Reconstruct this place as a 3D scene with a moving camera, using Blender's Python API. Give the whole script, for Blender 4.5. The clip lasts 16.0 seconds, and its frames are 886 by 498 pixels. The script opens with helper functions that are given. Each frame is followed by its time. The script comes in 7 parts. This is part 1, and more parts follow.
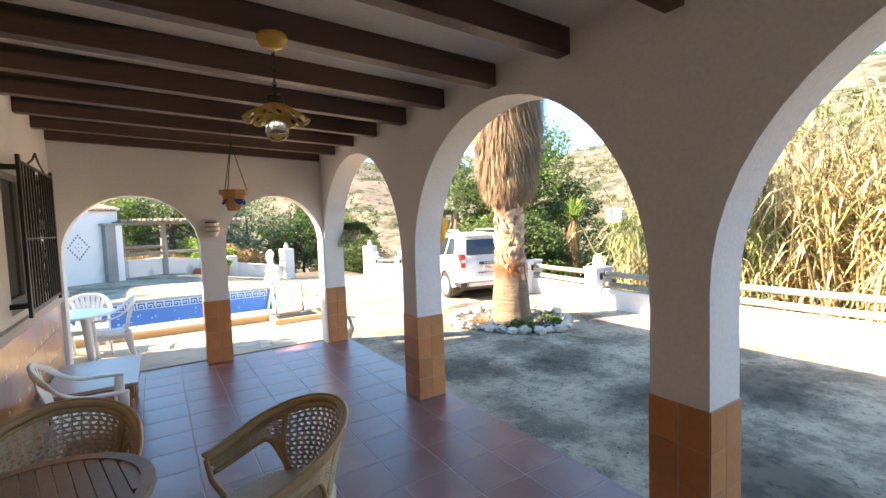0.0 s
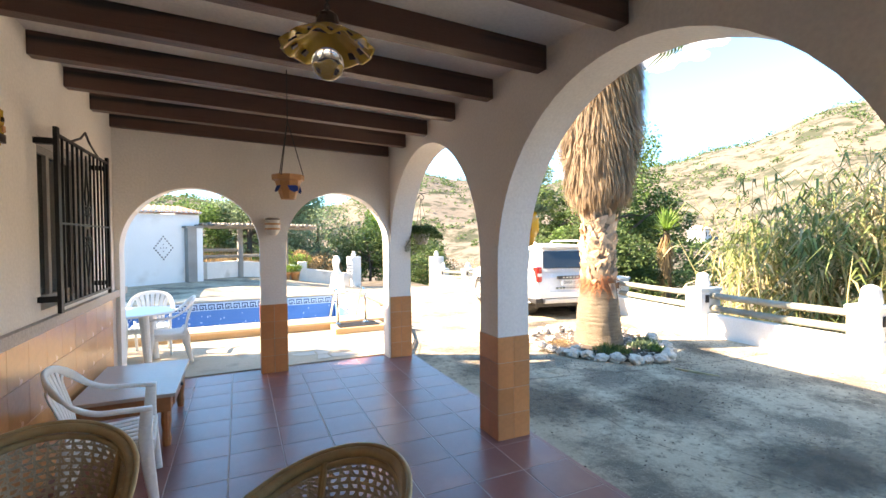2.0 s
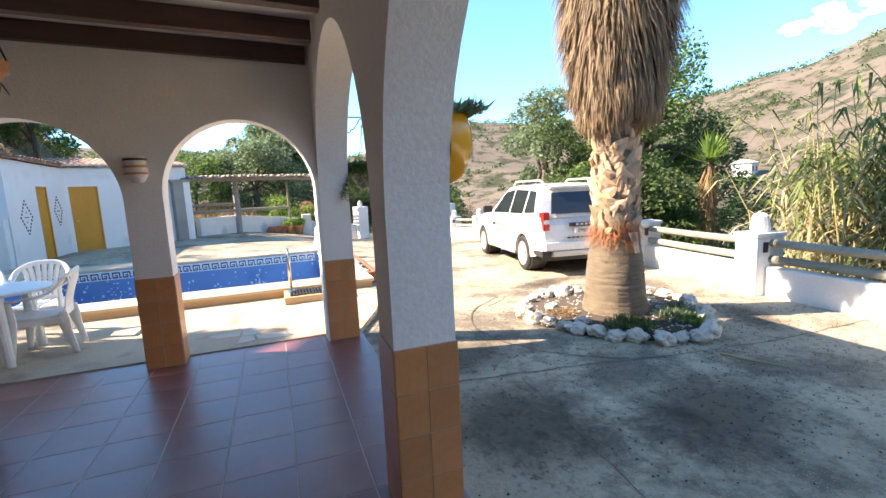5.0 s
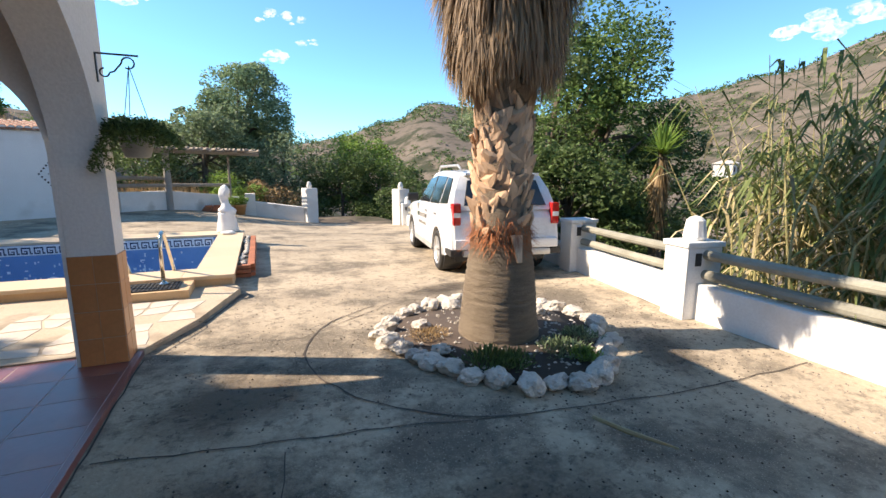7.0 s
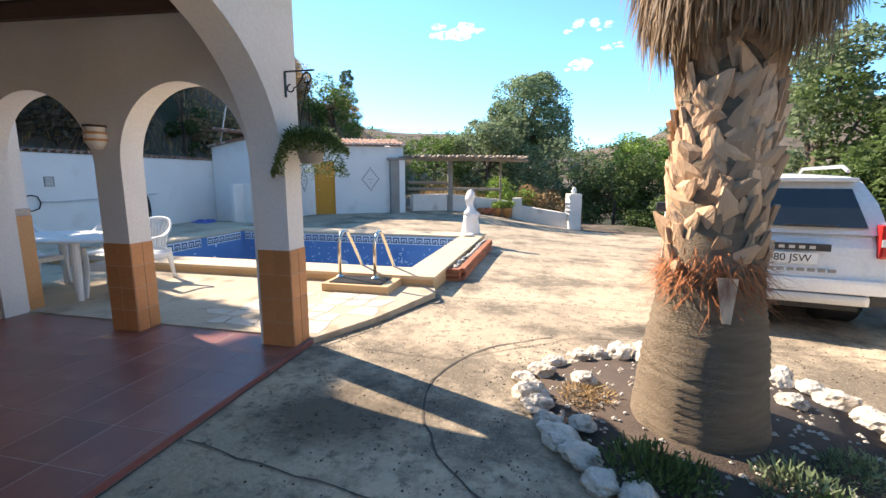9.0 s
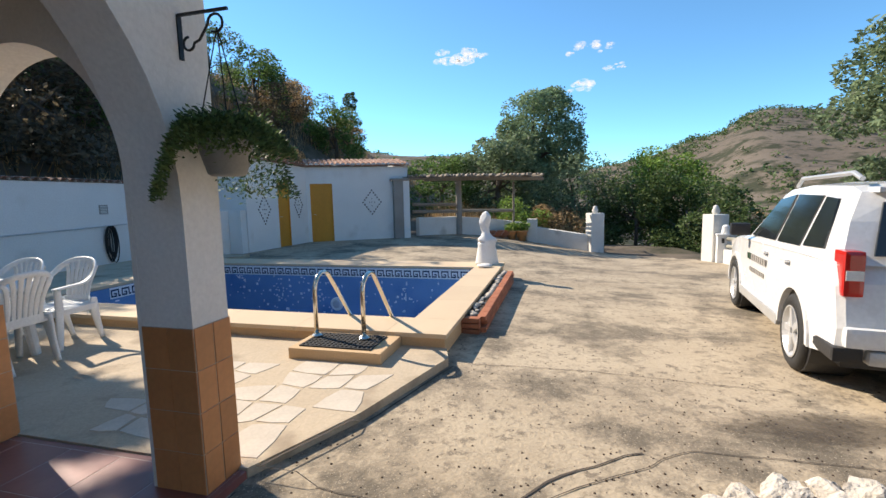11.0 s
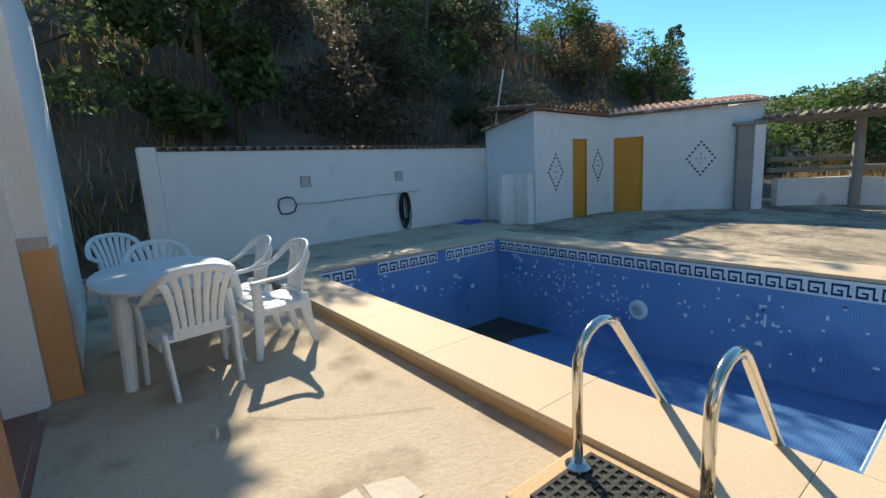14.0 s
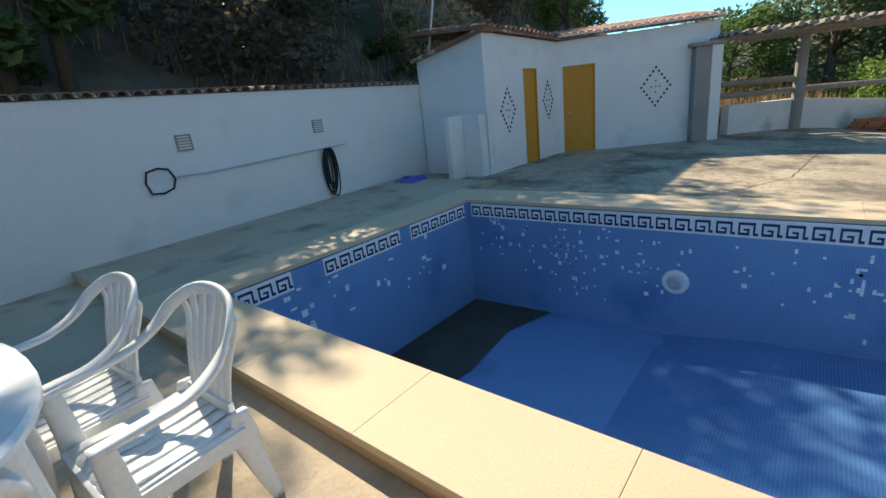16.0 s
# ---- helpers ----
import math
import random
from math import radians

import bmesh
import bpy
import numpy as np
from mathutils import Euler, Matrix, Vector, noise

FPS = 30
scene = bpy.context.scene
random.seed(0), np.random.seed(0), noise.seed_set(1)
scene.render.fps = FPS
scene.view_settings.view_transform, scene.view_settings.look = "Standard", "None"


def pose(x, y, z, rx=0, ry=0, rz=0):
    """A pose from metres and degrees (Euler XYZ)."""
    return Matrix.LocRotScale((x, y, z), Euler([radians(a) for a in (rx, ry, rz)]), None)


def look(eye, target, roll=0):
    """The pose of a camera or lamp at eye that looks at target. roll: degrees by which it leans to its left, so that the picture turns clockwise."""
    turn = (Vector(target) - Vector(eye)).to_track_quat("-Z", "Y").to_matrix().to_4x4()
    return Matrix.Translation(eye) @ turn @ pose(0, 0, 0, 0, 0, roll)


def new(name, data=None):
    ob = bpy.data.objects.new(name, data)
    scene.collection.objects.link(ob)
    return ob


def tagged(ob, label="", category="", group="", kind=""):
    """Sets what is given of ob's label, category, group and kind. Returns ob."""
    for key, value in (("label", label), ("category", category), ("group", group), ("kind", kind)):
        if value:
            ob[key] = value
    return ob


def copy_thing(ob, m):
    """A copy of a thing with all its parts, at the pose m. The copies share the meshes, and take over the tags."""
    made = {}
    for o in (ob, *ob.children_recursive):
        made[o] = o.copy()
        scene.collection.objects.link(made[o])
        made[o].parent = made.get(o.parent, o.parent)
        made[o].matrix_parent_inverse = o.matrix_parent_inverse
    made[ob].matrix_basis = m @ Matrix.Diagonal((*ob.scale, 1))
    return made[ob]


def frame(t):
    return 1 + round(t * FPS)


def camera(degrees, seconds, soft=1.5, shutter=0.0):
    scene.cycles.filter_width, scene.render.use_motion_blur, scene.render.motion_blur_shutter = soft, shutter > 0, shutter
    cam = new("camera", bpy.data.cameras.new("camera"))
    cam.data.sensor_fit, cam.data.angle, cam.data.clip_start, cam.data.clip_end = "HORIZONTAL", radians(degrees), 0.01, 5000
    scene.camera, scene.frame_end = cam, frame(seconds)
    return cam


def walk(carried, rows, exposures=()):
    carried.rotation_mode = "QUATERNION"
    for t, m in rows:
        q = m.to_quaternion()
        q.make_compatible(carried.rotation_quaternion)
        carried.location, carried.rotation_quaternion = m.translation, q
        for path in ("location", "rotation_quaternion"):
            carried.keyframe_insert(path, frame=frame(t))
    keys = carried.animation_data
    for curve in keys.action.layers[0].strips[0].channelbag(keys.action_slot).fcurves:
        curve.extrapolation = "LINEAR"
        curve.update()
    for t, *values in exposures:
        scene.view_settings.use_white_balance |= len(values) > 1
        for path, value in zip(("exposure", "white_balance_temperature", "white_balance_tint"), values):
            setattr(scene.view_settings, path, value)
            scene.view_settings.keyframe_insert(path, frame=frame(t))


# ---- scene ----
cam = camera(89.5, 16.0)
PATH = [
    (0, (-0.004, -0.999, 1.828), (1.077, 0.679, 1.707), -2.0),
    (0.5, (-0.003, -0.942, 1.837), (0.889, 0.846, 1.751), -1.4),
    (1, (0.035, -0.755, 1.797), (0.825, 1.082, 1.742), -0.7),
    (1.5, (0.119, -0.479, 1.753), (0.933, 1.347, 1.714), -0.5),
    (2, (0.275, -0.188, 1.688), (1.106, 1.631, 1.637), -0.4),
    (2.5, (0.51, 0.139, 1.662), (1.339, 1.956, 1.555), -0.7),
    (3, (0.767, 0.492, 1.619), (1.596, 2.301, 1.417), -1.4),
    (3.2, (0.867, 0.59, 1.626), (1.704, 2.392, 1.4), -1.5),
    (5.3, (1.971, 1.177, 1.568), (2.653, 3.035, 1.28), -2.7),
    (5.5, (2.137, 1.267, 1.547), (2.827, 3.121, 1.253), -2.9),
    (6, (2.62, 1.41, 1.571), (3.337, 3.249, 1.254), -2.4),
    (6.5, (3.109, 1.541, 1.525), (3.846, 3.371, 1.196), -0.8),
    (7, (3.543, 1.759, 1.495), (4.288, 3.584, 1.153), 0.2),
    (7.5, (3.914, 2.043, 1.453), (4.508, 3.92, 1.102), -0.2),
    (8, (4.225, 2.253, 1.478), (4.43, 4.211, 1.128), 0.1),
    (8.5, (4.449, 2.489, 1.494), (4.39, 4.463, 1.173), 1.2),
    (9, (4.656, 2.453, 1.489), (4.193, 4.372, 1.168), -0.0),
    (11.3, (4.12, 4.435, 1.463), (3.621, 6.362, 1.27), -1.2),
    (11.5, (4.067, 4.676, 1.468), (3.551, 6.6, 1.294), -0.6),
    (12, (3.948, 5.249, 1.467), (3.079, 7.043, 1.303), -0.2),
    (12.5, (3.703, 5.762, 1.433), (2.538, 7.379, 1.261), 0.8),
    (13, (3.483, 6.139, 1.432), (1.961, 7.421, 1.231), -1.2),
    (13.5, (3.28, 6.35, 1.436), (1.639, 7.457, 1.153), -1.5),
    (14, (2.943, 6.469, 1.411), (1.377, 7.666, 1.072), -3.3),
    (14.5, (2.483, 6.646, 1.388), (1.0, 7.913, 0.946), -3.9),
    (15, (1.925, 6.818, 1.43), (0.459, 8.076, 0.912), -4.6),
    (15.5, (1.355, 6.965, 1.451), (-0.081, 8.241, 0.895), -5.4),
    (16, (0.835, 7.216, 1.457), (-0.412, 8.66, 0.855), -6.5),
]
walk(cam, [(t, look(*p)) for t, *p in PATH],
     [(0, 3.1, 8800, 18), (1.2, 3.55, 8800, 18), (2.5, 2.8, 8300, 16), (5.5, 2.2, 7800, 17), (7, 1.55, 7600, 16), (9, 1.85, 7700, 17), (11.5, 0.95, 7200, 12),
      (12.5, 0.85, 7100, 10), (13.5, 0.95, 7200, 7), (15, 1.35, 7700, 7), (16, 1.3, 7800, 7)])

SUN_EL, SUN_AZ = 38.0, 69.0      # degrees; azimuth from +y towards -x
sun_dir = Vector((-math.sin(radians(SUN_AZ)) * math.cos(radians(SUN_EL)), math.cos(radians(SUN_AZ)) * math.cos(radians(SUN_EL)), math.sin(radians(SUN_EL))))
world = bpy.data.worlds.new("sky")
scene.world = world
world.use_nodes = True
wn, wl = world.node_tree.nodes, world.node_tree.links
wn.clear()
sky = wn.new("ShaderNodeTexSky")
sky.sky_type, sky.sun_disc = "NISHITA", False
sky.sun_elevation, sky.sun_rotation = radians(SUN_EL), radians(-SUN_AZ)
sky.air_density, sky.dust_density, sky.ozone_density = 0.8, 0.05, 4.5
sky.altitude = 1200
bg = wn.new("ShaderNodeBackground")
bg.inputs["Strength"].default_value = 0.15
clear = wn.new("ShaderNodeMix")          # the deep cyan of dry mountain air
clear.data_type, clear.blend_type = "RGBA", "MULTIPLY"
clear.inputs[0].default_value, clear.inputs[7].default_value = 1.0, (0.50, 0.82, 0.86, 1)
wl.new(sky.outputs[0], clear.inputs[6])
wl.new(clear.outputs[2], bg.inputs["Color"])
wl.new(bg.outputs[0], wn.new("ShaderNodeOutputWorld").inputs[0])
sun_lamp = new("sun", bpy.data.lights.new("sun", "SUN"))
sun_lamp.data.energy, sun_lamp.data.angle, sun_lamp.data.color = 3.3, radians(0.5), (1.0, 0.94, 0.84)
sun_lamp.matrix_world = look(sun_dir * 60, (0, 0, 0))


# ---- materials ----
def material(name, dark, light, rough=0.8, scale=6.0, bump=0.2, fine=60.0, metal=0.0, spec=0.5, spots=None, spot_scale=3.0, spot_edge=(0.55, 0.68),
             stretch=(1, 1, 1), vary=0.0, trans=0.0, alpha_coat=0.0, bump_dist=0.01, grainy=0.35, ragged=0.5, specks=None):
    """A surface of two mixed tones at two scales, with fine relief; spots: a third tone in patches; vary: tone change from object to object."""
    m = bpy.data.materials.new(name)
    m.use_nodes = True
    n, l = m.node_tree.nodes, m.node_tree.links
    p = n["Principled BSDF"]
    tc = n.new("ShaderNodeTexCoord")
    mp = n.new("ShaderNodeMapping")
    mp.inputs["Scale"].default_value = stretch
    l.new(tc.outputs["Object"], mp.inputs[0])

    def tex(s, detail=5.0, broken=0.5):
        t = n.new("ShaderNodeTexNoise")
        t.inputs["Roughness"].default_value = broken
        t.inputs["Scale"].default_value, t.inputs["Detail"].default_value = s, detail
        l.new(mp.outputs[0], t.inputs["Vector"])
        return t

    def ramp(src, a, b):
        r = n.new("ShaderNodeMapRange")
        r.inputs["From Min"].default_value, r.inputs["From Max"].default_value = a, b
        l.new(src, r.inputs["Value"])
        return r.outputs["Result"]

    def mix(f, a, b, kind="MIX"):
        x = n.new("ShaderNodeMix")
        x.data_type, x.blend_type = "RGBA", kind
        for sock, v in ((x.inputs[0], f), (x.inputs[6], a), (x.inputs[7], b)):
            if hasattr(v, "is_output"):
                l.new(v, sock)
            else:
                sock.default_value = v if isinstance(v, (int, float)) else (*v, 1)
        return x.outputs[2]

    big, small = tex(scale), tex(fine, 3.0)
    col = mix(ramp(big.outputs[0], 0.3, 0.7), dark, light)
    grain = mix(ramp(small.outputs[0], 0.3, 0.7), tuple(c * 0.82 for c in light), tuple(min(1, c * 1.1) for c in light))
    col = mix(grainy, col, grain)
    if spots:
        col = mix(ramp(tex(spot_scale, 6.0 if ragged < 0.6 else 12.0, ragged).outputs[0], *spot_edge), col, spots)
    if specks:
        col = mix(ramp(tex(11.0, 9.0, 0.72).outputs[0], 0.53, 0.62), col, specks)
        col = mix(ramp(tex(95.0, 3.0, 0.6).outputs[0], 0.60, 0.68), col, tuple(c * 2.3 for c in specks))
    if vary:
        oi = n.new("ShaderNodeObjectInfo")
        hv = n.new("ShaderNodeHueSaturation")
        l.new(col, hv.inputs["Color"])
        vr = n.new("ShaderNodeMapRange")
        vr.inputs["To Min"].default_value, vr.inputs["To Max"].default_value = 1 - vary, 1 + vary
        l.new(oi.outputs["Random"], vr.inputs["Value"])
        l.new(vr.outputs["Result"], hv.inputs["Value"])
        col = hv.outputs[0]
    l.new(col, p.inputs["Base Color"])
    rr = n.new("ShaderNodeMapRange")
    rr.inputs["To Min"].default_value, rr.inputs["To Max"].default_value = max(0.03, rough - 0.12), min(1, rough + 0.1)
    l.new(big.outputs[0], rr.inputs["Value"])
    l.new(rr.outputs["Result"], p.inputs["Roughness"])
    p.inputs["Metallic"].default_value = metal
    p.inputs["Specular IOR Level"].default_value = spec
    p.inputs["Transmission Weight"].default_value = trans
    p.inputs["Coat Weight"].default_value = alpha_coat
    if bump:
        b = n.new("ShaderNodeBump")
        b.inputs["Strength"].default_value, b.inputs["Distance"].default_value = bump, bump_dist
        add = n.new("ShaderNodeMath")
        add.operation = "ADD"
        l.new(big.outputs[0], add.inputs[0])
        l.new(small.outputs[0], add.inputs[1])
        l.new(add.outputs[0], b.inputs["Height"])
        l.new(b.outputs[0], p.inputs["Normal"])
    return m


def leaf_material(name, dark, light, scale=0.8):
    m = material(name, dark, light, rough=0.6, scale=scale, bump=0.0, fine=9.0, spec=0.3)
    n, l = m.node_tree.nodes, m.node_tree.links
    p = n["Principled BSDF"]
    g = n.new("ShaderNodeNewGeometry")
    hv = n.new("ShaderNodeHueSaturation")
    vr = n.new("ShaderNodeMapRange")
    vr.inputs["To Min"].default_value, vr.inputs["To Max"].default_value = 0.55, 1.5
    l.new(g.outputs["Random Per Island"], vr.inputs["Value"])
    l.new(vr.outputs["Result"], hv.inputs["Value"])
    src = p.inputs["Base Color"].links[0].from_socket
    l.new(src, hv.inputs["Color"])
    l.new(hv.outputs[0], p.inputs["Base Color"])
    tr = n.new("ShaderNodeBsdfTranslucent")
    l.new(hv.outputs[0], tr.inputs["Color"])
    mx = n.new("ShaderNodeMixShader")
    mx.inputs[0].default_value = 0.4
    l.new(p.outputs[0], mx.inputs[1])
    l.new(tr.outputs[0], mx.inputs[2])
    l.new(mx.outputs[0], n["Material Output"].inputs["Surface"])
    return m


WHITEWASH = material("whitewash", (0.74, 0.73, 0.70), (0.82, 0.81, 0.78), 0.9, 1.2, 0.35, 40, spots=(0.66, 0.63, 0.58), spot_scale=1.1, spot_edge=(0.60, 0.8))
PLASTER = material("porch plaster", (0.78, 0.74, 0.69), (0.86, 0.82, 0.77), 0.9, 1.0, 0.3, 45, spots=(0.70, 0.66, 0.61), spot_scale=0.8, spot_edge=(0.58, 0.85))
ROUGHWALL = material("weathered whitewash", (0.62, 0.60, 0.55), (0.76, 0.74, 0.70), 0.95, 1.6, 0.5, 30, spots=(0.42, 0.39, 0.34), spot_scale=1.4, spot_edge=(0.60, 0.78))
TERRACOTTA = material("terracotta tile", (0.52, 0.20, 0.07), (0.62, 0.26, 0.10), 0.35, 4.0, 0.1, 30, vary=0.10)
PEACHTILE = material("peach glazed tile", (0.60, 0.29, 0.12), (0.68, 0.34, 0.15), 0.25, 3.0, 0.08, 30, vary=0.08)
GROUT = material("pale grout", (0.45, 0.36, 0.30), (0.55, 0.45, 0.38), 0.9, 20, 0.2)
FLOORTILE = material("glazed red floor tile", (0.20, 0.068, 0.058), (0.27, 0.096, 0.082), 0.36, 2.0, 0.06, 25, vary=0.12, spec=0.8, spots=(0.30, 0.13, 0.10), spot_scale=2.2)
FLOORGROUT = material("floor joint", (0.40, 0.29, 0.25), (0.54, 0.42, 0.37), 0.8, 12, 0.2)
BEAM = material("dark stained beam", (0.062, 0.030, 0.021), (0.12, 0.060, 0.043), 0.45, 3.0, 0.35, 40, stretch=(0.25, 4, 4), spots=(0.012, 0.008, 0.007), spot_scale=3)
CONCRETE = material("stained concrete", (0.27, 0.21, 0.145), (0.52, 0.43, 0.315), 0.95, 0.9, 0.8, 34, spots=(0.165, 0.138, 0.104), spot_scale=0.8, spot_edge=(0.475, 0.585), grainy=0.45, ragged=0.74, specks=(0.225, 0.185, 0.138), spec=0.25)
TERRACE = material("pale terrace concrete", (0.40, 0.32, 0.23), (0.56, 0.46, 0.34), 0.95, 1.2, 0.6, 40, spec=0.25, grainy=0.45, spots=(0.27, 0.21, 0.15), spot_scale=2.0, spot_edge=(0.55, 0.75))
COPING = material("sand coloured coping", (0.56, 0.42, 0.275), (0.64, 0.495, 0.335), 0.75, 1.5, 0.2, 80, vary=0.05)
COPINGSIDE = material("sand coloured riser", (0.52, 0.34, 0.18), (0.62, 0.42, 0.24), 0.8, 2.0, 0.25, 60)
EARTH = material("dry hillside earth", (0.115, 0.092, 0.072), (0.190, 0.155, 0.120), 1.0, 0.03, 0.6, 0.9, spots=(0.055, 0.058, 0.036), spot_scale=0.13, spot_edge=(0.49, 0.58), ragged=0.68, spec=0.1, bump_dist=0.4)
SOIL = material("dark garden soil", (0.045, 0.033, 0.026), (0.09, 0.065, 0.05), 1.0, 6, 0.8, 70)
STONE = material("white limestone", (0.42, 0.36, 0.29), (0.66, 0.61, 0.54), 0.95, 7.0, 0.8, 35, vary=0.15, spots=(0.26, 0.20, 0.15), spot_scale=7, bump_dist=0.03)
YELLOW = material("ochre painted door", (0.58, 0.238, 0.02), (0.68, 0.295, 0.03), 0.6, 2.5, 0.15, 40, stretch=(1, 1, 0.3))
GREY = material("grey cement", (0.24, 0.22, 0.20), (0.34, 0.32, 0.29), 0.95, 2.0, 0.4, 40)
OLDWOOD = material("weathered wood", (0.20, 0.165, 0.13), (0.36, 0.31, 0.25), 0.9, 3.0, 0.5, 40, stretch=(6, 6, 0.6), vary=0.15)
GREYPOLE = material("greyed pole", (0.20, 0.19, 0.15), (0.34, 0.33, 0.27), 0.9, 4.0, 0.5, 40, vary=0.15)
IRON = material("black wrought iron", (0.010, 0.010, 0.010), (0.022, 0.021, 0.020), 0.45, 8, 0.2, 60, metal=0.3)
DARK = material("dark opening", (0.008, 0.008, 0.008), (0.014, 0.013, 0.012), 0.8, 3, 0.0)
PLASTIC = material("white garden plastic", (0.74, 0.75, 0.74), (0.82, 0.83, 0.82), 0.38, 3.0, 0.05, 50)
POOLBLUE = material("blue glass mosaic", (0.085, 0.225, 0.45), (0.125, 0.295, 0.55), 0.22, 1.1, 0.0, 30, spots=(0.055, 0.18, 0.42), spot_scale=0.9)
POOLFLOOR = material("blue floor mosaic", (0.055, 0.165, 0.38), (0.085, 0.22, 0.46), 0.25, 1.1, 0.0, 30, spots=(0.05, 0.15, 0.34), spot_scale=0.9)
POOLDEEP = material("smooth blue pool render", (0.10, 0.24, 0.46), (0.135, 0.29, 0.53), 0.45, 1.0, 0.1, 30, spots=(0.07, 0.17, 0.34), spot_scale=0.8)


def mosaic_joints(m, size, axes, tone, strength):
    """Pale joints between small square pieces, laid over a material's colour."""
    n, l = m.node_tree.nodes, m.node_tree.links
    p = n["Principled BSDF"]
    src = p.inputs["Base Color"].links[0].from_socket
    tc = n.new("ShaderNodeTexCoord")
    mp = n.new("ShaderNodeMapping")
    mp.inputs["Scale"].default_value = tuple(a / size for a in axes)
    mp.inputs["Location"].default_value = (0.5, 0.5, 0.5)
    sp = n.new("ShaderNodeSeparateXYZ")
    l.new(tc.outputs["Object"], mp.inputs[0])
    l.new(mp.outputs[0], sp.inputs[0])
    lines = []
    for k in range(3):
        fr = n.new("ShaderNodeMath")
        fr.operation = "FRACT"
        l.new(sp.outputs[k], fr.inputs[0])
        lt = n.new("ShaderNodeMath")
        lt.operation = "LESS_THAN"
        lt.inputs[1].default_value = 0.13
        l.new(fr.outputs[0], lt.inputs[0])
        lines.append(lt.outputs[0])
    a = n.new("ShaderNodeMath")
    a.operation = "MAXIMUM"
    l.new(lines[0], a.inputs[0])
    l.new(lines[1], a.inputs[1])
    b = n.new("ShaderNodeMath")
    b.operation = "MAXIMUM"
    l.new(a.outputs[0], b.inputs[0])
    l.new(lines[2], b.inputs[1])
    f = n.new("ShaderNodeMath")
    f.operation = "MULTIPLY"
    f.inputs[1].default_value = strength
    l.new(b.outputs[0], f.inputs[0])
    x = n.new("ShaderNodeMix")
    x.data_type = "RGBA"
    x.inputs[7].default_value = (*tone, 1)
    l.new(f.outputs[0], x.inputs[0])
    l.new(src, x.inputs[6])
    l.new(x.outputs[2], p.inputs["Base Color"])


mosaic_joints(POOLBLUE, 0.025, (1, 1, 1), (0.30, 0.42, 0.58), 0.5)
mosaic_joints(POOLFLOOR, 0.025, (1, 1, 0), (0.22, 0.36, 0.55), 0.6)
MOSAICWHITE = material("white mosaic piece", (0.70, 0.74, 0.78), (0.80, 0.83, 0.85), 0.3, 9, 0.0)
MOSAICNAVY = material("navy mosaic piece", (0.012, 0.022, 0.06), (0.022, 0.04, 0.10), 0.25, 9, 0.0)
CHROME = material("polished steel", (0.62, 0.58, 0.50), (0.72, 0.68, 0.60), 0.15, 5, 0.0, 40, metal=1.0)
RUBBER = material("black rubber", (0.014, 0.014, 0.014), (0.026, 0.025, 0.024), 0.75, 8, 0.3, 60)
ROOFTILE = material("old roof tile", (0.20, 0.085, 0.055), (0.36, 0.18, 0.115), 0.9, 3.0, 0.5, 40, vary=0.25, spots=(0.60, 0.55, 0.48), spot_scale=5)
MORTAR = material("white mortar", (0.62, 0.58, 0.52), (0.74, 0.70, 0.64), 0.95, 8, 0.5, 40)
PALMTRUNK = material("palm trunk", (0.17, 0.125, 0.085), (0.32, 0.25, 0.175), 0.95, 5.0, 1.0, 60, stretch=(1, 1, 6), bump_dist=0.02)
BOOT = material("cut palm leaf base", (0.36, 0.20, 0.115), (0.62, 0.44, 0.29), 0.85, 9.0, 0.8, 60, spots=(0.22, 0.10, 0.06), spot_scale=8, spot_edge=(0.52, 0.64), vary=0.35, stretch=(1, 1, 0.3))
FIBRE = material("reddish palm fibre", (0.30, 0.09, 0.035), (0.46, 0.18, 0.075), 0.95, 12, 0.5, 80)
SKIRT = leaf_material("dry palm leaf", (0.21, 0.135, 0.080), (0.40, 0.29, 0.185), 3.0)
CARPAINT = material("white car paint", (0.78, 0.79, 0.79), (0.83, 0.83, 0.83), 0.28, 1.5, 0.0, 30, alpha_coat=0.6)
CARGLASS = material("tinted car glass", (0.012, 0.015, 0.017), (0.020, 0.024, 0.026), 0.05, 2, 0.0, 30, spec=0.9)
TRIM = material("black car plastic", (0.018, 0.018, 0.019), (0.032, 0.032, 0.033), 0.55, 6, 0.15, 90)
ALLOY = material("grey alloy", (0.50, 0.50, 0.50), (0.62, 0.62, 0.62), 0.4, 5, 0.0, metal=0.45)
REDLENS = material("red tail light", (0.42, 0.012, 0.012), (0.55, 0.025, 0.02), 0.12, 6, 0.0)
SILVER = material("silver plastic", (0.48, 0.48, 0.47), (0.58, 0.58, 0.57), 0.4, 6, 0.0, metal=0.4)
WICKER = material("woven cane", (0.44, 0.33, 0.20), (0.62, 0.49, 0.33), 0.6, 14, 0.5, 90, vary=0.06)
RATTAN = material("honey rattan pole", (0.34, 0.22, 0.095), (0.50, 0.345, 0.17), 0.4, 9, 0.2, 50)
TEAK = material("brown slatted wood", (0.26, 0.12, 0.055), (0.40, 0.205, 0.10), 0.45, 4, 0.25, 50, stretch=(1, 6, 6), vary=0.12)
PINE = material("reddish pine", (0.26, 0.095, 0.035), (0.38, 0.16, 0.065), 0.4, 4, 0.2, 50, stretch=(5, 1, 5))
TABLETOP = material("pale worn table top", (0.40, 0.31, 0.26), (0.52, 0.42, 0.36), 0.35, 3, 0.2, 50)
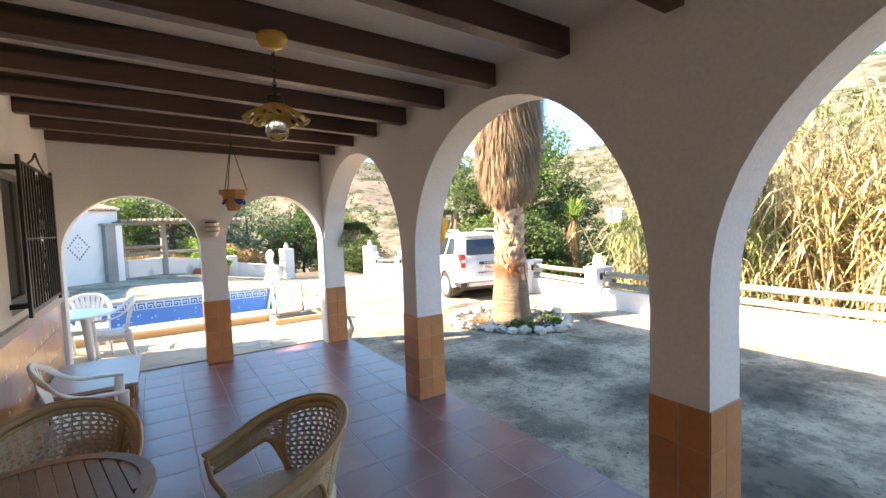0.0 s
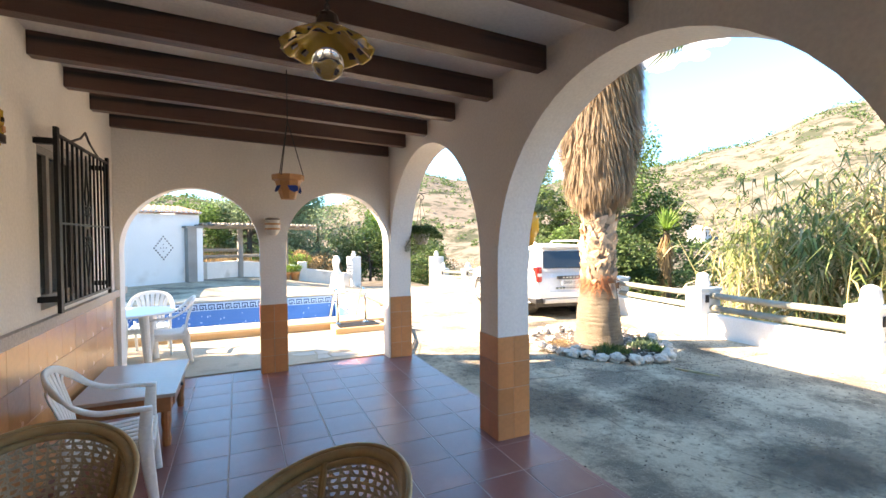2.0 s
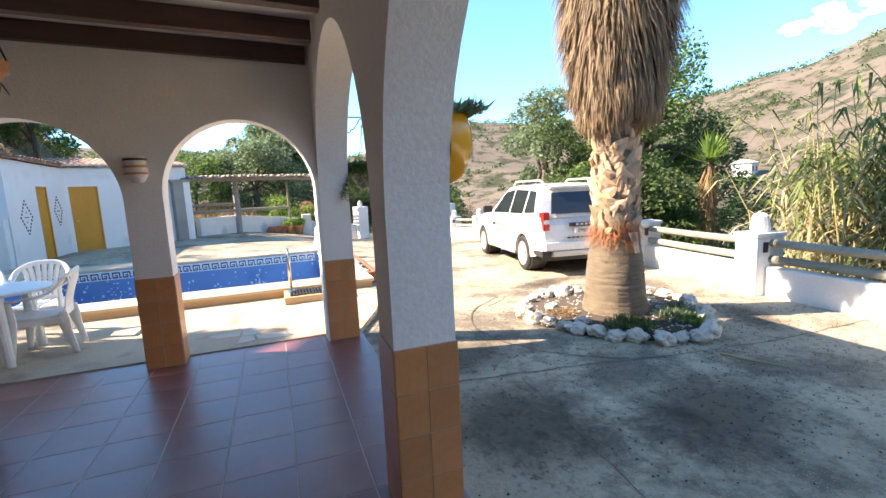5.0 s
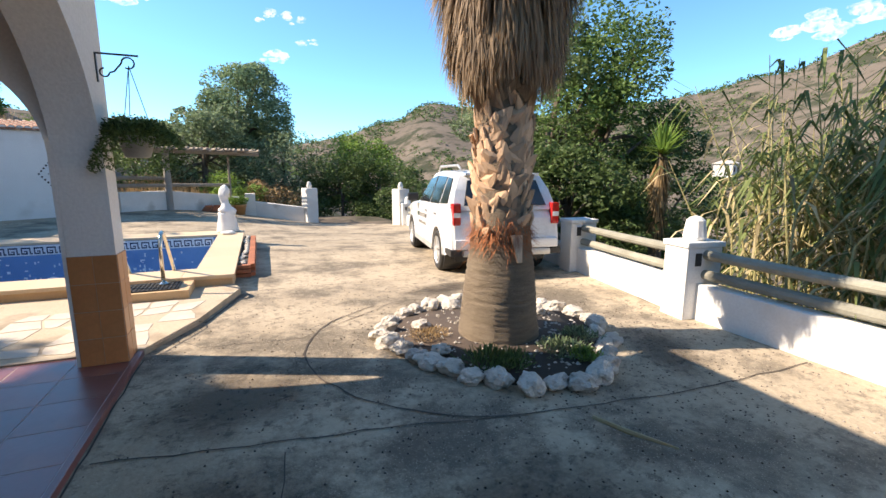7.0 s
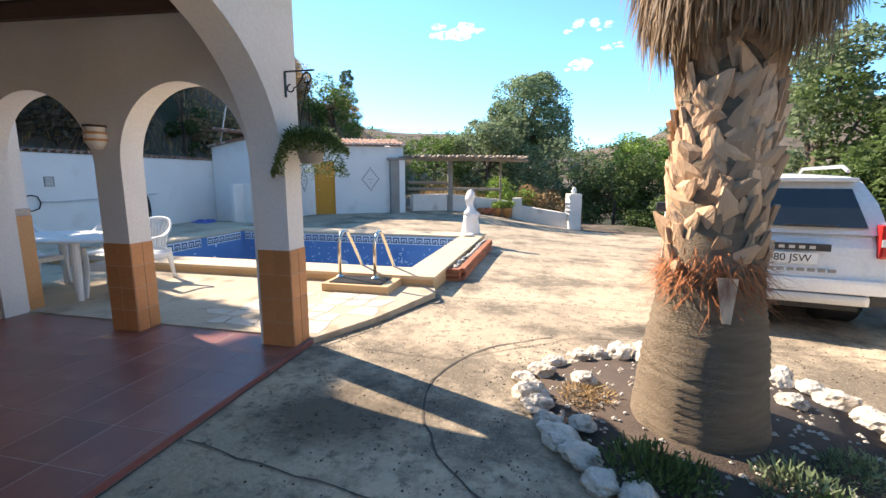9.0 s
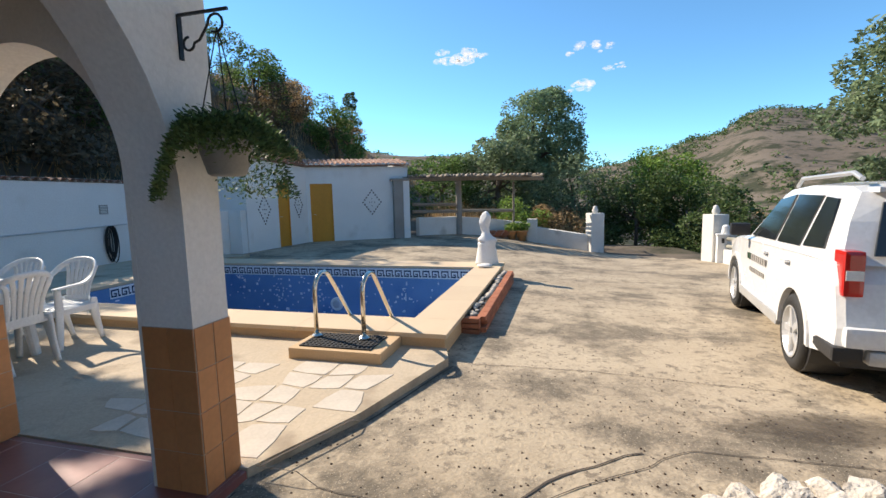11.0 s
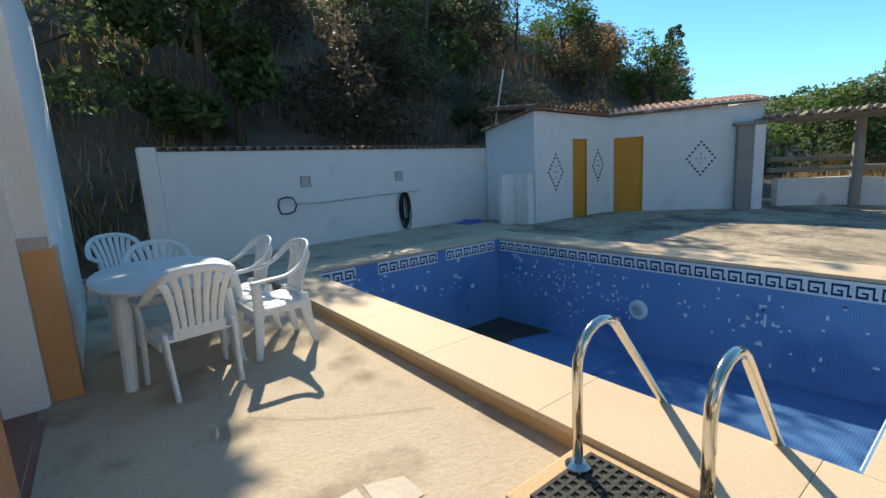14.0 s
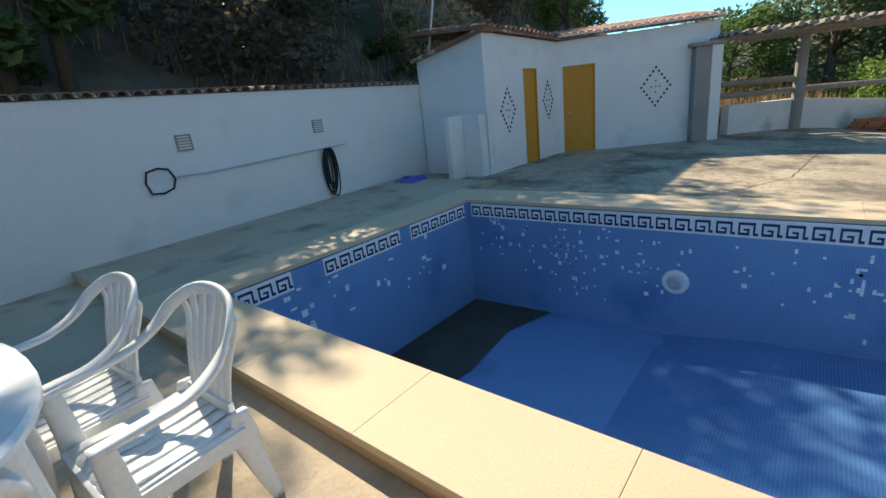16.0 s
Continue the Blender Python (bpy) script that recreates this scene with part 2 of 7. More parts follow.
CERAMIC = material("yellow glazed ceramic", (0.50, 0.30, 0.03), (0.66, 0.42, 0.07), 0.2, 9, 0.1, 40)
CLAY = material("painted clay", (0.46, 0.20, 0.075), (0.60, 0.30, 0.12), 0.5, 8, 0.3, 50)
BLUEGLAZE = material("blue glaze", (0.03, 0.05, 0.22), (0.05, 0.09, 0.34), 0.25, 8, 0.0)
BROWNGLAZE = material("dark brown glaze", (0.030, 0.016, 0.008), (0.06, 0.03, 0.015), 0.3, 8, 0.0)
GREENGLAZE = material("green glaze", (0.03, 0.10, 0.04), (0.06, 0.20, 0.07), 0.3, 8, 0.0)
BRICK = material("red brick", (0.32, 0.10, 0.05), (0.46, 0.17, 0.085), 0.9, 12, 0.5, 60, vary=0.2)
POTGREY = material("grey plastic pot", (0.22, 0.22, 0.21), (0.32, 0.32, 0.30), 0.6, 5, 0.1)
BLUETARP = material("blue plastic cover", (0.02, 0.06, 0.32), (0.04, 0.11, 0.46), 0.35, 5, 0.6, 12)
GREENPAINT = material("dark green painted metal", (0.012, 0.04, 0.022), (0.025, 0.065, 0.035), 0.5, 8, 0.1)
BARK = material("tree bark", (0.07, 0.052, 0.038), (0.15, 0.115, 0.085), 0.95, 6, 0.8, 40, stretch=(3, 3, 0.6))
LEAF_DARK = leaf_material("dark evergreen leaf", (0.045, 0.078, 0.027), (0.120, 0.180, 0.060))
LEAF_MID = leaf_material("green leaf", (0.060, 0.112, 0.027), (0.150, 0.240, 0.068))
LEAF_SCRUB = leaf_material("brown scrub leaf", (0.065, 0.055, 0.035), (0.155, 0.125, 0.080))
LEAF_OLIVE = leaf_material("grey green leaf", (0.105, 0.155, 0.080), (0.225, 0.295, 0.165))
LEAF_PINE = leaf_material("pine needle", (0.120, 0.185, 0.095), (0.265, 0.360, 0.200))
LEAF_BRIGHT = leaf_material("bright green leaf", (0.112, 0.195, 0.033), (0.240, 0.360, 0.083))
LEAF_BROWN = leaf_material("dry straw", (0.26, 0.165, 0.075), (0.46, 0.32, 0.17))
CANE_LEAF = leaf_material("cane leaf", (0.09, 0.135, 0.035), (0.22, 0.26, 0.10))
CANE_DRY = leaf_material("dry cane", (0.40, 0.31, 0.15), (0.62, 0.52, 0.31))
CANE_STEM = material("cane stem", (0.24, 0.24, 0.09), (0.46, 0.39, 0.19), 0.7, 5, 0.1, 30, stretch=(4, 4, 0.5))
CLOUD = bpy.data.materials.new("cloud white")
CLOUD.use_nodes = True
cn, cl = CLOUD.node_tree.nodes, CLOUD.node_tree.links
cn.clear()
em, tp, mx, no, mr = cn.new("ShaderNodeEmission"), cn.new("ShaderNodeBsdfTransparent"), cn.new("ShaderNodeMixShader"), cn.new("ShaderNodeTexNoise"), cn.new("ShaderNodeMapRange")
em.inputs["Color"].default_value, em.inputs["Strength"].default_value = (1, 1, 1, 1), 0.5
no.inputs["Scale"].default_value, no.inputs["Detail"].default_value = 0.05, 6
tcn = cn.new("ShaderNodeTexCoord")
cl.new(tcn.outputs["Object"], no.inputs["Vector"])
mr.inputs["From Min"].default_value, mr.inputs["From Max"].default_value, mr.inputs["To Max"].default_value = 0.42, 0.70, 0.5
cl.new(no.outputs[0], mr.inputs["Value"])
cl.new(mr.outputs[0], mx.inputs[0])
cl.new(tp.outputs[0], mx.inputs[1])
cl.new(em.outputs[0], mx.inputs[2])
cl.new(mx.outputs[0], cn.new("ShaderNodeOutputMaterial").inputs[0])
CLEARGLASS = material("clear bulb glass", (0.9, 0.9, 0.9), (1, 1, 1), 0.04, 2, 0.0, trans=1.0)



# ---- mesh helpers ----
def part(name, bm, mat, parent=None, label="", smooth=False):
    """Links a bmesh as one mesh object, under parent if given."""
    me = bpy.data.meshes.new(name)
    if smooth:
        for f in bm.faces:
            f.smooth = True
    bm.to_mesh(me)
    bm.free()
    mats = mat if isinstance(mat, (list, tuple)) else [mat]
    for m in mats:
        me.materials.append(m)
    ob = new(name, me)
    if parent:
        ob.parent = parent
    if label:
        ob["label"] = label
    return ob


def empty(name, m=None):
    ob = new(name)
    if m:
        ob.matrix_world = m
    return ob


def box(bm, x0, x1, y0, y1, z0, z1, bevel=0.0, m=None):
    v = [bm.verts.new((x, y, z)) for z in (z0, z1) for y in (y0, y1) for x in (x0, x1)]
    fs = [bm.faces.new([v[i] for i in q]) for q in ((0, 2, 3, 1), (4, 5, 7, 6), (0, 1, 5, 4), (2, 6, 7, 3), (0, 4, 6, 2), (1, 3, 7, 5))]
    if m:
        bmesh.ops.transform(bm, matrix=m, verts=v)
    if bevel:
        es = list({e for f in fs for e in f.edges})
        bmesh.ops.bevel(bm, geom=es, offset=bevel, segments=2, affect="EDGES", profile=0.7)
    return bm


def cbox(x0, x1, y0, y1, z0, z1, bevel=0.0, m=None):
    return box(bmesh.new(), x0, x1, y0, y1, z0, z1, bevel, m)


def tube(bm, pts, radii, seg=10, cap=True):
    """A round tube along pts."""
    pts = [Vector(p) for p in pts]
    if isinstance(radii, (int, float)):
        radii = [radii] * len(pts)
    rings, ref = [], None
    for i, p in enumerate(pts):
        d = (pts[min(i + 1, len(pts) - 1)] - pts[max(i - 1, 0)]).normalized()
        if ref is None:
            ref = Vector((0, 0, 1)) if abs(d.z) < 0.9 else Vector((1, 0, 0))
        u = d.cross(ref)
        u = u.normalized() if u.length > 1e-5 else Vector((1, 0, 0))
        w = u.cross(d).normalized()
        ref = w
        rings.append([bm.verts.new(p + (u * math.cos(a) + w * math.sin(a)) * radii[i]) for a in (2 * math.pi * k / seg for k in range(seg))])
    for a, b in zip(rings, rings[1:]):
        for k in range(seg):
            bm.faces.new((a[k], a[(k + 1) % seg], b[(k + 1) % seg], b[k]))
    if cap:
        bm.faces.new(rings[0][::-1])
        bm.faces.new(rings[-1])
    return bm


def lathe(bm, profile, seg=20, at=(0, 0, 0)):
    """A turned shape: profile of (radius, z)."""
    rings = [[bm.verts.new((at[0] + r * math.cos(2 * math.pi * k / seg), at[1] + r * math.sin(2 * math.pi * k / seg), at[2] + z)) for k in range(seg)] for r, z in profile]
    for a, b in zip(rings, rings[1:]):
        for k in range(seg):
            bm.faces.new((a[k], a[(k + 1) % seg], b[(k + 1) % seg], b[k]))
    bm.faces.new(rings[0][::-1])
    bm.faces.new(rings[-1])
    return bm


def step(x, a, b):
    u = min(1.0, max(0.0, (x - a) / (b - a)))
    return u * u * (3 - 2 * u)


def yard(x, y):
    """Height of the paved yard: level by the house, falling towards the gate."""
    a = step(x, -1, 7)
    fall = 0.11 + 0.02 * max(0, min(y, 11.3) - 7) + 0.057 * max(0, y - 11.3)
    return -a * fall + 0.06 * step(y, 9, 14) * (1 - a)


YARD = [(-6.4, -9), (8.15, -9), (8.1, 5.3), (8.55, 8), (9.1, 19.3), (5.6, 22.3), (3.2, 23.3), (0.3, 22.0), (-1.2, 20.4), (-6.4, 20.4)]


def in_yard(x, y):
    c = False
    for (x0, y0), (x1, y1) in zip(YARD, YARD[1:] + YARD[:1]):
        if (y0 > y) != (y1 > y) and x < (x1 - x0) * (y - y0) / (y1 - y0) + x0:
            c = not c
    return c


# the skyline of the hills: bearing and height in degrees
RIDGE = ((-180, 9), (-120, 10), (-75, 8), (-40, 6.5), (-15, 4.6), (3, 4.2), (10, 5.0), (15.5, 6.4), (21, 8.7), (27, 7.8), (36, 7.0), (45, 8.0), (52, 8.9), (58, 10.0), (67, 12.6), (78, 14.0), (95, 14.5), (140, 10), (180, 9))


def terrain(x, y):
    """Height of the land round the yard."""
    z = yard(min(max(x, -6), 9), min(max(y, -9), 22.5))
    east = step(x, 8.8, 15)
    z -= 2.6 * east * (1 - step(x, 30, 60))
    north = step(y, 23, 34)
    z -= 1.2 * north * step(x, -2, 6)
    d = max(0.0, -6.7 - x)
    bank = 15.0 * (1 - math.exp(-d * 0.085)) * (1 - 0.6 * step(y, 25, 65)) * (1 - 0.5 * step(y, 65, 120))
    z += bank
    z += 0.9 * step(y, 22.5, 30) * (1 - step(x, 0, 8)) * (1 - step(y, 40, 80))
    r = math.hypot(x - 3.5, y - 4)

    az = math.degrees(math.atan2(x - 3.5, y - 4))
    for (a0, e0), (a1, e1) in zip(RIDGE, RIDGE[1:]):
        if a0 <= az <= a1:
            crest = 270 * math.tan(radians(e0 + (e1 - e0) * step(az, a0, a1)))
    up = step(r, 40, 270)
    z += crest * (0.55 * up + 0.45 * up * up) * (1 - 0.7 * step(r, 275, 700))
    gully = abs(noise.noise((x * 0.016, y * 0.016, 0.3)))
    z += step(r, 50, 150) * (1 - 0.75 * step(r, 200, 262)) * (3.6 * gully - 0.8) + step(r, 30, 120) * 1.3 * noise.noise((x * 0.045, y * 0.045, 5))
    z += step(r, 12, 30) * 0.5 * noise.noise((x * 0.2, y * 0.2, 1))
    return z


# ---- ground, yard and hills: one sheet ----
PX0, PX1, PY0, PY1 = -3.0, 2.65, 8.7, 12.3       # inside of the pool


def spread(inner, far, n):
    """Grid lines: the inner ones, then ever wider steps out to far on both sides."""
    lo, hi, w0, w1 = inner[0], inner[-1], inner[1] - inner[0], inner[-1] - inner[-2]
    out = list(inner)
    for k in range(1, n + 1):
        f = (k / n) ** 3.0
        out.append(hi + w1 * k + (far - w1 * n) * f)
        out.insert(0, lo - w0 * k - (far - w0 * n) * f)
    return out


def lines(a, b, stepsize, must):
    g = [a + stepsize * k for k in range(int(round((b - a) / stepsize)) + 1)]
    g = [v for v in g if all(abs(v - q) > stepsize * 0.45 for q in must)] + list(must)
    return sorted(g)


gx = spread(lines(-7, 10, 0.5, [PX0 - 0.3, PX1 + 0.3]), 900, 90)
gy = spread(lines(-9.5, 24, 0.5, [PY0 - 0.3, PY1 + 0.3]), 900, 90)
pave, land = bmesh.new(), bmesh.new()
cache = {}


def gv(bm, i, j):
    key = (id(bm), i, j)
    if key not in cache:
        x, y = gx[i], gy[j]
        inside = -6.5 <= x <= 9.2 and -9 <= y <= 23.4
        cache[key] = bm.verts.new((x, y, yard(x, y) if inside else terrain(x, y)))
    return cache[key]


for i in range(len(gx) - 1):
    for j in range(len(gy) - 1):
        cx, cy = (gx[i] + gx[i + 1]) / 2, (gy[j] + gy[j + 1]) / 2
        if PX0 - 0.3 < cx < PX1 + 0.3 and PY0 - 0.3 < cy < PY1 + 0.3:
            continue
        bm = pave if in_yard(cx, cy) else land
        bm.faces.new((gv(bm, i, j), gv(bm, i + 1, j), gv(bm, i + 1, j + 1), gv(bm, i, j + 1)))
tagged(part("pavement", pave, CONCRETE, smooth=True), "stained, cracked concrete yard in sun and shade", "pavement", kind="structure")
tagged(part("ground", land, EARTH, smooth=True), "dry scrubby hillside earth rising into brown hills", "ground", kind="structure")

# ---- the house and its porch ----
HX, PX, PO = -0.98, 2.20, 2.50          # house wall, inner and outer face of the arcade
EY0, EY1 = 5.80, 6.04                   # end wall of the porch
SOUTH = -5.2


def ceiling_z(x):
    return 3.08 - (x - HX) * 0.035


def arch_wall(name, along, s_list, openings, face0, face1, ztop, mat, label):
    """A wall along x or y with round-headed openings (s0, s1, spring, top) that go down to the floor."""
    bm = bmesh.new()

    def v(s, d, z):
        return bm.verts.new((s, d, z) if along == "x" else (d, s, z))
    profile, s = [], s_list[0]
    for o0, o1, spring, top in openings:
        profile.append((s, o0, None))
        profile.append((o0, o1, (spring, top)))
        s = o1
    profile.append((s, s_list[1], None))
    n = 28
    for a, b, arch in profile:
        if arch is None:
            if b - a < 0.01:
                continue
            pts, lows = [a, b], [-0.3, -0.3]
        else:
            mid, half = (a + b) / 2, (b - a) / 2
            pts = [mid - half * math.cos(math.pi * k / n) for k in range(n + 1)]
            lows = [arch[0] + (arch[1] - arch[0]) * math.sqrt(max(0, 1 - ((p - mid) / half) ** 2)) for p in pts]
        for k in range(len(pts) - 1):
            p, q, l0, l1 = pts[k], pts[k + 1], lows[k], lows[k + 1]
            for d in (face0, face1):
                bm.faces.new((v(p, d, l0), v(q, d, l1), v(q, d, ztop), v(p, d, ztop)))
            bm.faces.new((v(p, face0, ztop), v(q, face0, ztop), v(q, face1, ztop), v(p, face1, ztop)))
            if arch:
                bm.faces.new((v(p, face0, l0), v(q, face0, l1), v(q, face1, l1), v(p, face1, l0)))
        if arch:
            for p in (a, b):
                bm.faces.new((v(p, face0, -0.3), v(p, face1, -0.3), v(p, face1, arch[0]), v(p, face0, arch[0])))
    for p in (s_list[0], s_list[1]):
        bm.faces.new((v(p, face0, -0.3), v(p, face1, -0.3), v(p, face1, ztop), v(p, face0, ztop)))
    bmesh.ops.remove_doubles(bm, verts=bm.verts, dist=0.0004)
    bmesh.ops.recalc_face_normals(bm, faces=bm.faces)
    return tagged(part(name, bm, mat), label, "wall", kind="structure")


ARC = [(-5.2, -2.79, 1.45, 2.74), (-2.49, 0.09, 1.45, 2.74), (0.40, 2.95, 1.45, 2.74), (3.24, 5.80, 1.45, 2.74)]
wall_arcade = arch_wall("wall_east", "y", (SOUTH, EY1), ARC, PX, PO, 3.3, PLASTER, "whitewashed porch arcade with tall round arches")
wall_end = arch_wall("wall_north", "x", (HX, PX - 0.002), [(-0.93, 0.514, 1.57, 2.29), (0.82, 2.168, 1.60, 2.29)], EY0, EY1 - 0.002, 3.3, PLASTER,
                     "whitewashed porch end wall with two round arches")
# the house behind the porch
WY0, WY1, WZ0, WZ1 = 3.78, 5.02, 1.2, 2.42     # window behind the grille
WGAP = 3.05                                    # the second window lies this far south
bm = bmesh.new()
for y0, y1, z0, z1 in ((SOUTH, WY0 - WGAP, -0.3, 3.3), (WY1 - WGAP, WY0, -0.3, 3.3), (WY1, EY1 + 0.16, -0.3, 3.3), (WY0, WY1, -0.3, WZ0), (WY0, WY1, WZ1, 3.3),
                       (WY0 - WGAP, WY1 - WGAP, -0.3, WZ0), (WY0 - WGAP, WY1 - WGAP, WZ1, 3.3)):
    box(bm, HX - 0.3, HX, y0, y1, z0, z1)
wall_house = tagged(part("wall_west", bm, PLASTER), "whitewashed house wall under the porch", "wall", kind="structure")
bm = cbox(HX - 3.2, HX - 0.302, EY1 - 0.14, EY1 + 0.16, -0.3, 3.3)
tagged(part("wall_house_gable", bm, WHITEWASH), "whitewashed house end wall", "wall", kind="structure")
bm = cbox(HX - 3.2, HX - 2.9, SOUTH, EY1 - 0.142, -0.3, 3.3)
tagged(part("wall_house_back", bm, WHITEWASH), "whitewashed back wall of the house", "wall", kind="structure")
bm = cbox(HX - 3.2, PO, SOUTH - 0.3, SOUTH - 0.002, -0.3, 3.3)
tagged(part("wall_south", bm, WHITEWASH), "whitewashed wall closing the porch", "wall", kind="structure")
# ceiling and roof
bm = bmesh.new()
box(bm, HX, PX, SOUTH, EY0, 3.0, 3.02)
for v in bm.verts:
    v.co.z = ceiling_z(v.co.x) + (0.05 if v.co.z > 3.01 else 0)
tagged(part("ceiling", bm, PLASTER), "whitewashed porch ceiling between dark beams", "ceiling", kind="structure")
bm = bmesh.new()
box(bm, HX - 3.4, PO + 0.2, SOUTH - 0.4, EY1 + 0.14, 3.302, 3.42)
tagged(part("roof", bm, MORTAR), "flat tiled porch and house roof", "roof", kind="structure")
# beams
first = None
for k in range(-7, 9):
    y0 = 0.19 + 0.693 * k
    if y0 < SOUTH or y0 > 5.75:
        continue
    if first is None:
        bm = bmesh.new()
        box(bm, HX + 0.001, PX - 0.03, 0, 0.10, -0.16, -0.001, 0.006)
        for v in bm.verts:
            v.co.z += ceiling_z(v.co.x)
        first = tagged(part("ceiling_beam", bm, BEAM), "dark brown stained wooden ceiling beam", "beam", "porch beams")
        first.matrix_world = pose(0, y0, 0)
    else:
        copy_thing(first, pose(0, y0, 0))
# porch slab under the tiles
bm = cbox(HX, 2.55, SOUTH, 6.02, -0.25, -0.0016)
floor = tagged(part("floor", bm, FLOORGROUT), "porch floor of large dark red glazed tiles", "floor", kind="structure")

# ---- pool ----
COPZ = 0.152
DEEP, SHALLOW = -1.42, -1.15
pool = empty("pool_basin")
for x0, x1, y0, y1 in ((PX0 - 0.25, PX0, PY0 - 0.25, PY1 + 0.25), (PX1, PX1 + 0.25, PY0 - 0.25, PY1 + 0.25), (PX0, PX1, PY0 - 0.25, PY0), (PX0, PX1, PY1, PY1 + 0.25)):
    part("pool_wall", cbox(x0, x1, y0, y1, -2.0, COPZ - 0.05), POOLBLUE, pool)
tagged(pool, "blue mosaic swimming pool, drained empty", "pool", kind="structure")
prof = ((PX0, -1.42), (-0.33, -1.34), (0.6, -1.20), (PX1, -1.10))
for (xa, za), (xb, zb) in zip(prof, prof[1:]):
    bm = bmesh.new()
    vs = [bm.verts.new(p) for p in ((xa, PY0, za), (xb, PY0, zb), (xb, PY1, zb), (xa, PY1, za))]
    bm.faces.new(vs)
    bm.faces.new([bm.verts.new((q.co.x, q.co.y, -2.0)) for q in reversed(vs)])
    part("pool_floor", bm, POOLDEEP if xa == PX0 else POOLFLOOR, pool)



def shared(name, mesh, mat_parent, m):
    """Another object on a mesh that is already there, under a parent."""
    ob = new(name, mesh)
    ob.parent = mat_parent
    ob.matrix_basis = m
    return ob


def mesh_of(bm, mat):
    me = bpy.data.meshes.new("piece")
    bm.to_mesh(me)
    bm.free()
    me.materials.append(mat)
    return me


def slab(w, d, h, bevel):
    """A thin piece centred on the origin, its top edges chamfered."""
    bm = bmesh.new()
    lo = [bm.verts.new((sx * w / 2, sy * d / 2, 0)) for sx, sy in ((-1, -1), (1, -1), (1, 1), (-1, 1))]
    md = [bm.verts.new((v.co.x, v.co.y, h - bevel)) for v in lo]
    hi = [bm.verts.new((v.co.x - math.copysign(bevel, v.co.x), v.co.y - math.copysign(bevel, v.co.y), h)) for v in lo]
    for a, b in ((lo, md), (md, hi)):
        for k in range(4):
            bm.faces.new((a[k], a[(k + 1) % 4], b[(k + 1) % 4], b[k]))
    bm.faces.new(hi)
    return bm


rng = random.Random(4)

# ---- pool: coping, border, ladder, step ----
cop_outer = (PX0 - 0.62, 3.17, 8.13, 13.02)
bm = bmesh.new()
ox0, ox1, oy0, oy1 = cop_outer
for x0, x1, y0, y1 in ((ox0 + 0.03, PX0 - 0.25, oy0 + 0.03, oy1 - 0.03), (PX1 + 0.25, ox1 - 0.03, oy0 + 0.03, oy1 - 0.03),
                       (PX0 - 0.25, PX1 + 0.25, oy0 + 0.03, PY0 - 0.25), (PX0 - 0.25, PX1 + 0.25, PY1 + 0.25, oy1 - 0.03)):
    box(bm, x0, x1, y0, y1, -0.35, COPZ - 0.045)
part("pool_surround", bm, COPINGSIDE, pool, "sand coloured tiled riser of the pool edge")


def coping_run(x0, x1, y0, y1, along, n):
    for k in range(n):
        a, b = k / n, (k + 1) / n
        g = 0.001
        if along == "x":
            part("coping_stone", cbox(x0 + (x1 - x0) * a + g, x0 + (x1 - x0) * b - g, y0, y1, COPZ - 0.045, COPZ, 0.004), COPING, pool)
        else:
            part("coping_stone", cbox(x0, x1, y0 + (y1 - y0) * a + g, y0 + (y1 - y0) * b - g, COPZ - 0.045, COPZ, 0.004), COPING, pool)


JOINTS = (ox0, -2.70, -1.65, -0.60, 0.45, 1.50, 2.55, ox1)
for xa, xb in zip(JOINTS, JOINTS[1:]):
    coping_run(xa, xb, oy0, PY0 - 0.02, "x", 1)
coping_run(ox0, ox1, PY1 + 0.02, oy1, "x", 7)
coping_run(PX1 + 0.02, ox1, PY0 - 0.02, PY1 + 0.02, "y", 4)
coping_run(ox0, PX0 - 0.02, PY0 - 0.02, PY1 + 0.02, "y", 4)


def key_border(length, gaps):
    """A Greek key in navy on white; runs along +x, faces -y, hangs down from z = 0."""
    bmw, bmn = bmesh.new(), bmesh.new()
    pitch, h, t = 0.19, 0.19, 0.026
    n = int(length / pitch)
    off = (length - n * pitch) / 2
    for k in range(n):
        x = off + k * pitch
        if any(a < x < b for a, b in gaps):
            continue
        box(bmw, x, x + pitch, -0.005, 0.001, -h, 0)
        u = t
        for a, b, c, d in ((1, 8.6, 5.6, 6.6), (1, 2, 1.6, 5.6), (2, 6.4, 1.6, 2.6), (5.4, 6.4, 2.6, 4.2), (3.6, 5.4, 3.4, 4.2), (8.0, 9.0, 1.6, 6.6), (9.0, 10.4, 1.6, 2.6)):
            box(bmn, x + a * u * 0.68, x + min(b * u * 0.68, pitch), -0.009, -0.0051, -h + (c - 0.6) * u, -h + (d - 0.6) * u)
    return bmw, bmn


for nm, length, gaps, m in (("north", PX1 - PX0, (), pose(PX0, PY1, COPZ - 0.05)), ("west", PY1 - PY0, ((0.5, 0.95), (2.0, 2.3)), pose(PX0, PY0, COPZ - 0.05, 0, 0, 90)),
                            ("east", PY1 - PY0, (), pose(PX1, PY1, COPZ - 0.05, 0, 0, -90)), ("south", PX1 - PX0, (), pose(PX1, PY0, COPZ - 0.05, 0, 0, 180))):
    a, b = key_border(length, gaps)
    o = part("key_border", a, MOSAICWHITE, pool, "white mosaic band")
    o.matrix_basis = m
    o2 = part("key_pattern", b, MOSAICNAVY, o, "navy Greek key mosaic")
